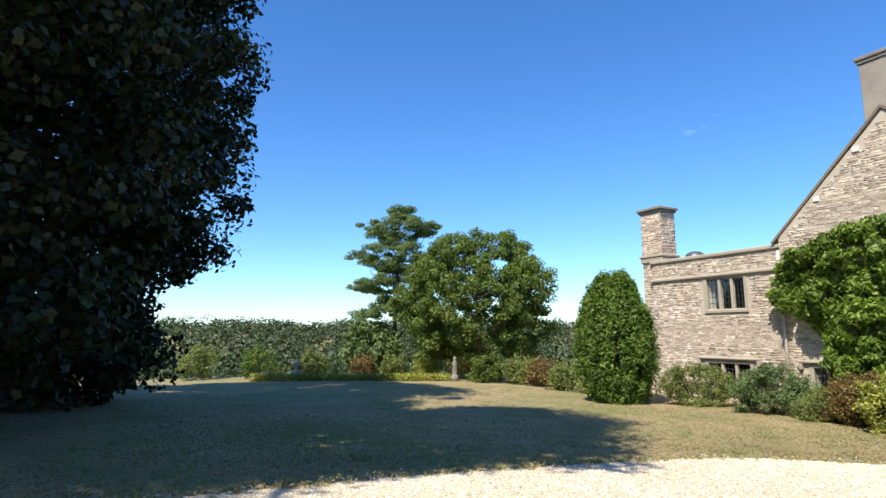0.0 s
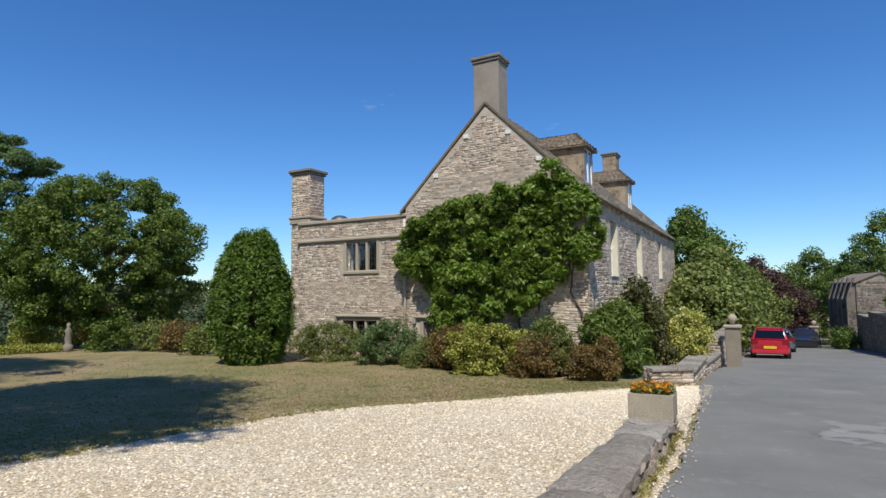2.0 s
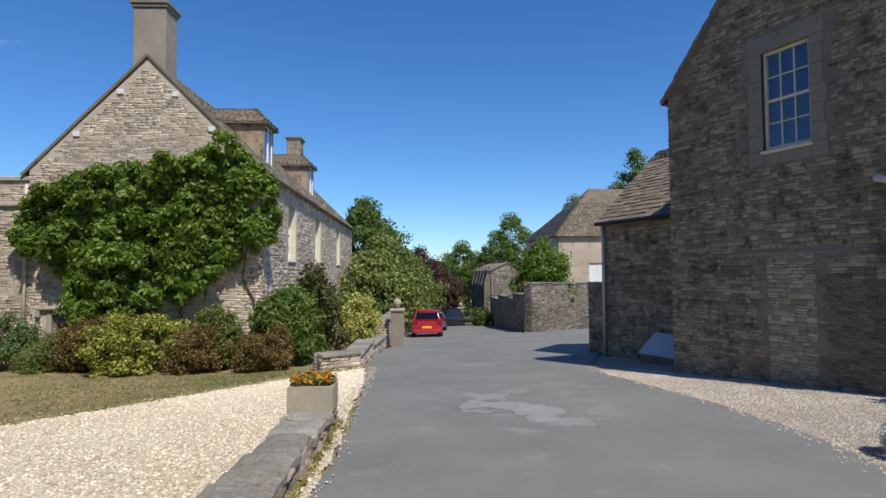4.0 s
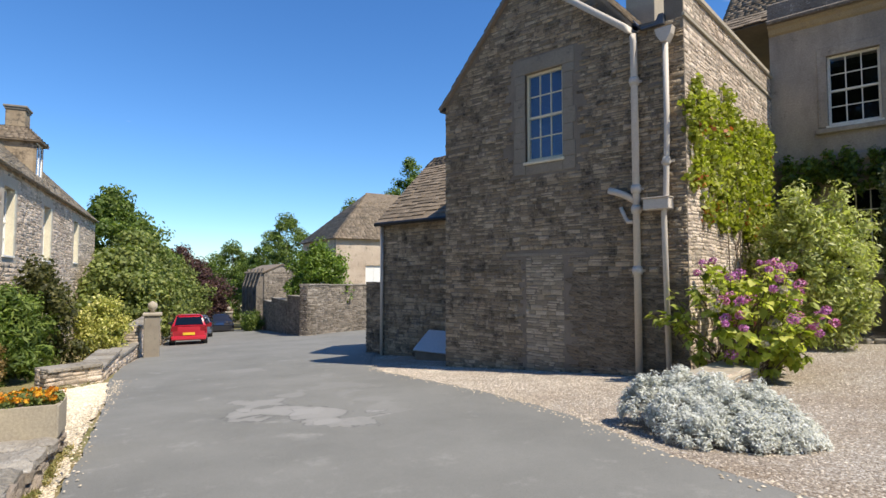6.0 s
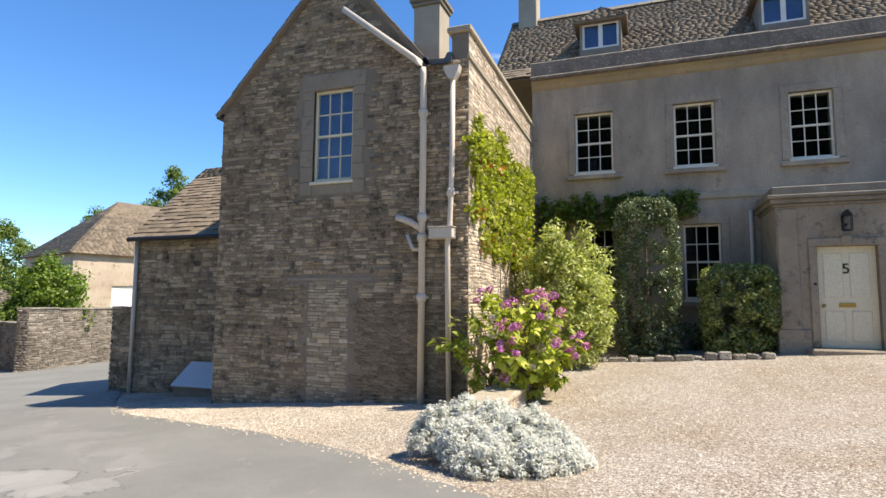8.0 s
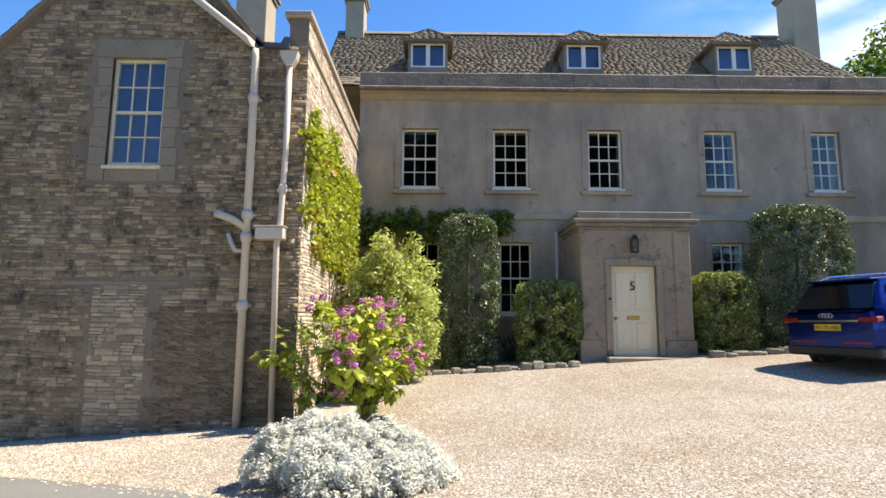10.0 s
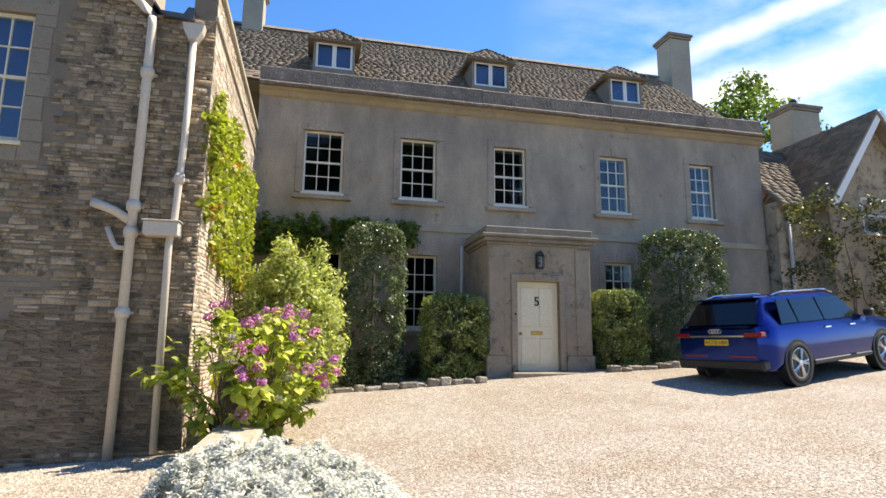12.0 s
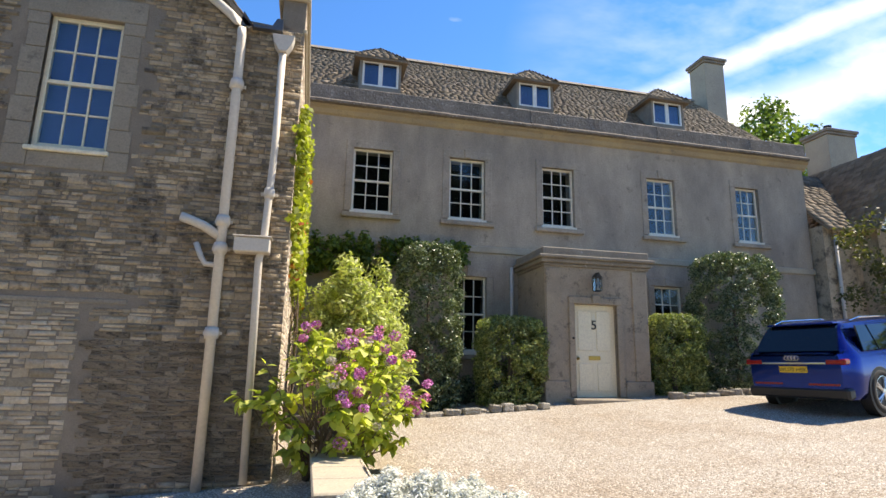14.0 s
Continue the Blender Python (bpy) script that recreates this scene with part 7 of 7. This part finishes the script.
leaves("red_foliage", CR, [0.15], 14, 0.11, F_RED, cre, 63, 0.9, 0.1)
rg = random.Random(64)
for k in range(9):
    y = rg.uniform(-15.5, -10.8)
    bm = bmesh.new()
    limb(bm, (4.33, y, 0.1), (4.31, y + rg.uniform(-.5, .5), rg.uniform(3, 4.6)), 0.014, 0.006, rg, 0.03, 5, 5)
    part("stem", bm, M_BARK, cre)
# ivy below the first-floor windows
ivy = thing("wall_ivy", pose(1.8, -16.5, 3.8), "dark ivy trained along the manor wall", "climber")
C = []
rs = np.random.RandomState(71)
while len(C) < 120:
    x, z = rs.uniform(0.2, 4.1), rs.uniform(3.3, 4.75)
    if z < 4.25 + 0.35 * noise.noise((x * 1.5, 2, 2)) and z > 3.7 - 0.3 * (x > 2.3):
        C.append((x, -16.5 + 0.12 * rs.rand(), z))
leaves("foliage", C, [0.17], 50, 0.10, F_MID, ivy, 72, 0.9, 0.2)


def clipped(name, x, y, w, d, h, label, seed, leaf=0.055, round_=0.3, mat=None, z=None, n=330):
    """A clipped evergreen: leaves close over a rounded block."""
    gz = ground(x, y)
    t = thing(name, pose(x, y, gz), label, "topiary", "clipped evergreens")
    rs = np.random.RandomState(seed)
    C = []
    while len(C) < n:
        p = rs.uniform(-1, 1, 3)
        e = 5.0
        rr = (abs(p[0]) ** e + abs(p[1]) ** e + abs(max(p[2], -0.99)) ** (e if p[2] > 0 else 12)) ** (1 / e)
        if rr < 0.35:
            continue
        p = p / rr
        taper = 1 - 0.10 * max(0, -p[2]) + 0.05 * noise.noise((p[0] * 2 + seed, p[1] * 2, p[2] * 3))
        C.append((x + p[0] * (w / 2 - 0.09) * taper, y + p[1] * (d / 2 - 0.09) * taper, gz + 0.09 + (p[2] + 1) / 2 * (h - 0.18)))
    leaves("foliage", C, [0.15], 85, leaf, mat or F_HOLLY, t, seed + 1, 0.8, 0.1)
    bm = bmesh.new()
    tube(bm, [(x, y, gz - 0.1), (x, y, gz + h * 0.4), (x, y, gz + h * 0.8)], [0.07, 0.05, 0.02], 7)
    part("trunk", bm, M_BARK, t)
    return t


F_BOX = foliage("clipped_box_leaves", (0.036, 0.045, 0.016), (0.078, 0.088, 0.032), (0.15, 0.155, 0.065), 0.35, 0.4, 3.6)
clipped("holly_column", 1.45, -15.3, 1.45, 1.3, 3.65, "tall clipped holly column against the manor", 501, n=430)
clipped("box_block", -0.45, -15.2, 1.55, 1.2, 1.95, "clipped box block beside the porch", 502, mat=F_BOX)
clipped("box_block", -4.65, -15.2, 1.35, 1.2, 1.90, "clipped box block beside the porch", 503, mat=F_BOX)
clipped("holly_column", -6.75, -15.5, 2.2, 1.6, 3.45, "broad clipped holly bush against the manor", 504, n=520)
shrub("low_planting", 0.5, -16.2, 2.6, 0.9, 0.8, F_HOLLY, "dark low planting at the wall's foot", 40, 50, 0.07, 0.18, 511)
shrub("low_planting", -5.6, -16.1, 2.0, 0.8, 0.8, F_HOLLY, "dark low planting at the wall's foot", 40, 50, 0.07, 0.18, 512)
edge = thing("stone_edging", pose(1, -14.5, ground(1, -14.5)), "rough stones edging the planted bed", "edging")
rg = random.Random(515)
for x0, x1 in ((-0.9, 3.2), (-8.6, -4.0)):
    x = x0
    while x < x1:
        w = rg.uniform(0.18, 0.4)
        bm = bmesh.new()
        box(bm, pose(x, -14.35 + rg.uniform(-.05, .05) - (0.1 if x < -3 else 0), ground(x, -14.4) - 0.03, rg.uniform(-6, 6), rg.uniform(-6, 6), rg.uniform(-12, 12)), (0, 0, 0), (w, 0.2, rg.uniform(0.1, 0.19)), 0.03)
        part("stone", bm, M_COPE, edge)
        x += w + 0.02
pipe(manor, [(-0.98, -16.5, 3.75), (-0.98, -16.5, 0.6)], 0.045)

# ---- the cottage beyond the manor ----
FK = pose(-10.7, -15.6, 0, 0, 0, 180)
cot = thing("cottage", pose(-13, -15.6, 0.6), "stone cottage with a white-boarded gable and stone roof", "house")
bm = bmesh.new()
box(bm, FK, (0.0, 0.6, 0), (1.3, 6, 5.55))
prism(bm, FK, [(1.3, 0), (4.9, 0), (4.9, 5.7), (3.05, 8.25), (1.3, 5.7)], 0, 5)
box(bm, FK, (4.9, 0.6, 0), (12, 6, 5.4))
part("wall", bm, M_STONE, cot)
bm = bmesh.new()
for (ax_, az), (bx, bz) in (((1.0, 5.35), (3.05, 8.32)), ((5.2, 5.35), (3.05, 8.32))):
    L = math.hypot(bx - ax_, bz - az)
    box(bm, FK @ pose(ax_, -0.32, az, 0, -math.degrees(math.atan2(bz - az, bx - ax_))), (0, -0.05, -0.24), (L, 0.0, 0.0), 0.01)
part("bargeboard", bm, M_WHITE, cot, "white painted bargeboards")
for s, a, b in ((0, (0.92, 5.33), (3.05, 8.38)), (1, (5.28, 5.33), (3.05, 8.38))):
    L = math.hypot(b[0] - a[0], b[1] - a[1])
    dr = Vector((b[0] - a[0], 0, b[1] - a[1])).normalized()
    axv, org = (Vector((0, -1, 0)), Vector((a[0], 5.0, a[1]))) if s == 0 else (Vector((0, 1, 0)), Vector((a[0], -0.4, a[1])))
    nz = axv.cross(dr)
    G = FK @ Matrix(((axv.x, dr.x, nz.x, org.x), (axv.y, dr.y, nz.y, org.y), (axv.z, dr.z, nz.z, org.z), (0, 0, 0, 1)))
    bm = bmesh.new()
    box(bm, G, (0, 0, -0.05), (5.4, L, 0))
    r = part("roof", bm, M_SLATE, cot)
    slates(G, 5.4, L, r, seed=330 + s)
G = FK @ pose(0.0, 0.35, 5.4, 45)
bm = bmesh.new()
box(bm, G, (0, 0, -0.05), (12, 3.9, 0))
r = part("roof", bm, M_SLATE, cot)
slates(G, 12, 3.9, r, seed=335, expose=(0.24, 0.16))
chimney(cot, FK @ pose(3.7, 3.2, 0), 1.25, 1.0, 6.5, 9.95, M_DRESSED, pots=1)
sash(cot, FK @ pose(0, -0.1, 0), 2.5, 3.6, 4.6, 5.7, cols=2, rows=2)
pipe(cot, [(-11.05, -16.12, 5.3), (-11.05, -16.12, 0.8)], 0.05)
wv = thing("climbing_rose", pose(-13, -15.4, 0.7), "tangled climber sprawling over the cottage front", "climber")
C = []
rs = np.random.RandomState(81)
while len(C) < 190:
    x, z = rs.uniform(-19, -10.3), rs.uniform(1.2, 6.6)
    if z < 5.3 + 0.9 * noise.noise((x * 0.8, 1, 1)) and (z > 2.6 or x < -12.4):
        C.append((x, -15.5 + 0.9 * rs.rand(), z))
leaves("foliage", C, [0.30], 45, 0.10, F_BRONZE, wv, 82, 0.9, 0.3)
bm = bmesh.new()
rg = random.Random(84)
for k in range(8):
    x = rg.uniform(-17, -12)
    limb(bm, (x, -15.3, 0.6), (x + rg.uniform(-1, 1), -15.3, rg.uniform(3, 5)), 0.03, 0.01, rg, 0.04, 5, 5)
part("woody_growth", bm, M_BARK, wv)
tree("ash_tree", -20.0, -27.5, 15.0, 11.0, F_MID, "leafy tree rising behind the manor roof", 0.35, 0.2, 200, 110, 0.26, 0.95, 91)
tree("ash_tree", -30.0, -14.0, 14.0, 12.0, F_MID, "leafy tree at the forecourt's end", 0.35, 0.1, 160, 90, 0.30, 1.1, 92)

# grass and weeds along the edges
rs = np.random.RandomState(901)
C = []
for k in range(420):
    q = along(GRAVEL_FAR, 0.2 + 0.8 * rs.rand())
    C.append((q.x + rs.normal() * 0.09, q.y + rs.normal() * 0.09, ground(q.x, q.y) + 0.05))
for k in range(160):
    q = WALL_A.lerp(WALL_B, rs.rand())
    C.append((q.x - WALL_N.x * 0.05 + rs.normal() * 0.03, q.y - WALL_N.y * 0.05 + rs.normal() * 0.03, ground(q.x, q.y) + 0.06))
tagged(leaves("grass_tufts", C, [0.05], 14, 0.016, F_GRASS, None, 902, 0.9, 0.0, 0.7, long=5.0), "dry grass tufts along the gravel and wall", "grass", kind="stuff")
rs = np.random.RandomState(903)
P = []
while len(P) < 2600:
    line = (GRAVEL_NEAR, YARD_NEAR, GRAVEL_FAR)[rs.randint(3)]
    q = along(line, rs.uniform(0.15, 1))
    d = abs(rs.normal()) * 0.08
    s_ = rs.choice([-1, 1])
    P.append((q.x + s_ * rs.normal() * 0.15, q.y + s_ * d, 0))
P = np.array([(x, y, ground(x, y) + 0.068) for x, y, _ in P])
octa = np.array([[1, 0, 0], [0, 1, 0], [-1, 0, 0], [0, -1, 0], [0, 0, 0.7], [0, 0, -0.5]])
of = np.array([[0, 1, 4], [1, 2, 4], [2, 3, 4], [3, 0, 4]])
sz = rs.uniform(0.008, 0.02, len(P))
V = P[:, None] + octa[None] * sz[:, None, None] * rs.uniform(0.7, 1.3, (len(P), 1, 3))
tagged(mesh_of("loose_pebbles", V.reshape(-1, 3), (of[None] + 6 * np.arange(len(P))[:, None, None]).reshape(-1, 3), surface("pebble", (0.42, 0.36, 0.27), (0.55, 0.47, 0.35), 3, 40, 0.95, 0.2, 0.004, island=0.35)), "loose gravel strayed along the lane's edges", "gravel", kind="stuff")


def stones_on(name, n, pick, lo, hi, material, label, seed):
    """Loose stones standing proud of a gravel surface."""
    rs = np.random.RandomState(seed)
    P = []
    while len(P) < n:
        q = pick(rs)
        P.append((q.x, q.y, ground(q.x, q.y) + 0.032 + 0.02 * noise.noise((q.x * 0.25, q.y * 0.25, 0))))
    P = np.array(P)
    sz = rs.uniform(lo, hi, n)
    V = P[:, None] + octa[None] * sz[:, None, None] * rs.uniform(0.6, 1.4, (n, 6, 3))
    tagged(mesh_of(name, V.reshape(-1, 3), (of[None] + 6 * np.arange(n)[:, None, None]).reshape(-1, 3), material), label, "gravel", kind="stuff")


def on_drive(rs):
    t = rs.uniform(0.26, 1.0)
    return along(GRAVEL_NEAR, t).lerp(along(GRAVEL_FAR, t), rs.rand())


def on_yard(rs):
    while True:
        t = rs.uniform(0.2, 0.92)
        q = along(YARD_NEAR, t).lerp(along(YARD_FAR, t), rs.rand() ** 1.3)
        if -12 < q.x < 11 and not (q.x > 4.3 and q.y < -10.45) and q.y > -15:
            return q


stones_on("drive_stones", 38000, on_drive, 0.009, 0.021, surface("cream_pebble", (0.72, 0.60, 0.42), (0.86, 0.76, 0.58), 3, 40, 0.95, 0.2, 0.004, island=0.3), "loose cream stones over the gravel drive", 905)
stones_on("forecourt_stones", 60000, on_yard, 0.006, 0.015, surface("brown_pebble", (0.41, 0.345, 0.27), (0.53, 0.47, 0.39), 0.8, 40, 0.95, 0.2, 0.004, (0.68, 0.64, 0.575), 0.6, island=0.5), "loose warm brown stones over the forecourt", 906)
rs = np.random.RandomState(907)
G1, G2 = [], []
while len(G1) + len(G2) < 34000:
    t = rs.uniform(0.15, 1.0)
    q = along(GRAVEL_FAR, t)
    d = rs.exponential(5.0)
    x, y = q.x + d * 0.45 + rs.normal() * 0.3, q.y + d * 0.9 + rs.normal() * 0.3
    if d < 0.08 or x > 22 or y > 27 or not -4 < x or (FG.inverted() @ Vector((x, y, 0))).y > -0.9:
        continue
    dry = noise.noise((x * 0.35, y * 0.35, 4)) + 0.5 * noise.noise((x * 1.4, y * 1.4, 7))
    (G1 if dry + 0.25 * rs.normal() > 0.05 else G2).append((x, y, lawn_height(x, y) + 0.012))
tagged(leaves("dry_grass", G1, [0.03], 3, 0.016, foliage("dry_grass_blades", (0.26, 0.20, 0.09), (0.33, 0.26, 0.13), (0.40, 0.32, 0.17), 0.3, 0.7, 1.0), None, 908, 0.9, 0.6, 0.4, long=2.4), "dry straw-coloured grass of the lawn", "grass", kind="stuff")
tagged(leaves("green_grass", G2, [0.03], 3, 0.016, foliage("green_grass_blades", (0.17, 0.18, 0.05), (0.22, 0.225, 0.07), (0.28, 0.27, 0.10), 0.35, 0.7, 1.0), None, 909, 0.9, 0.6, 0.4, long=2.4), "short green grass of the lawn", "grass", kind="stuff")
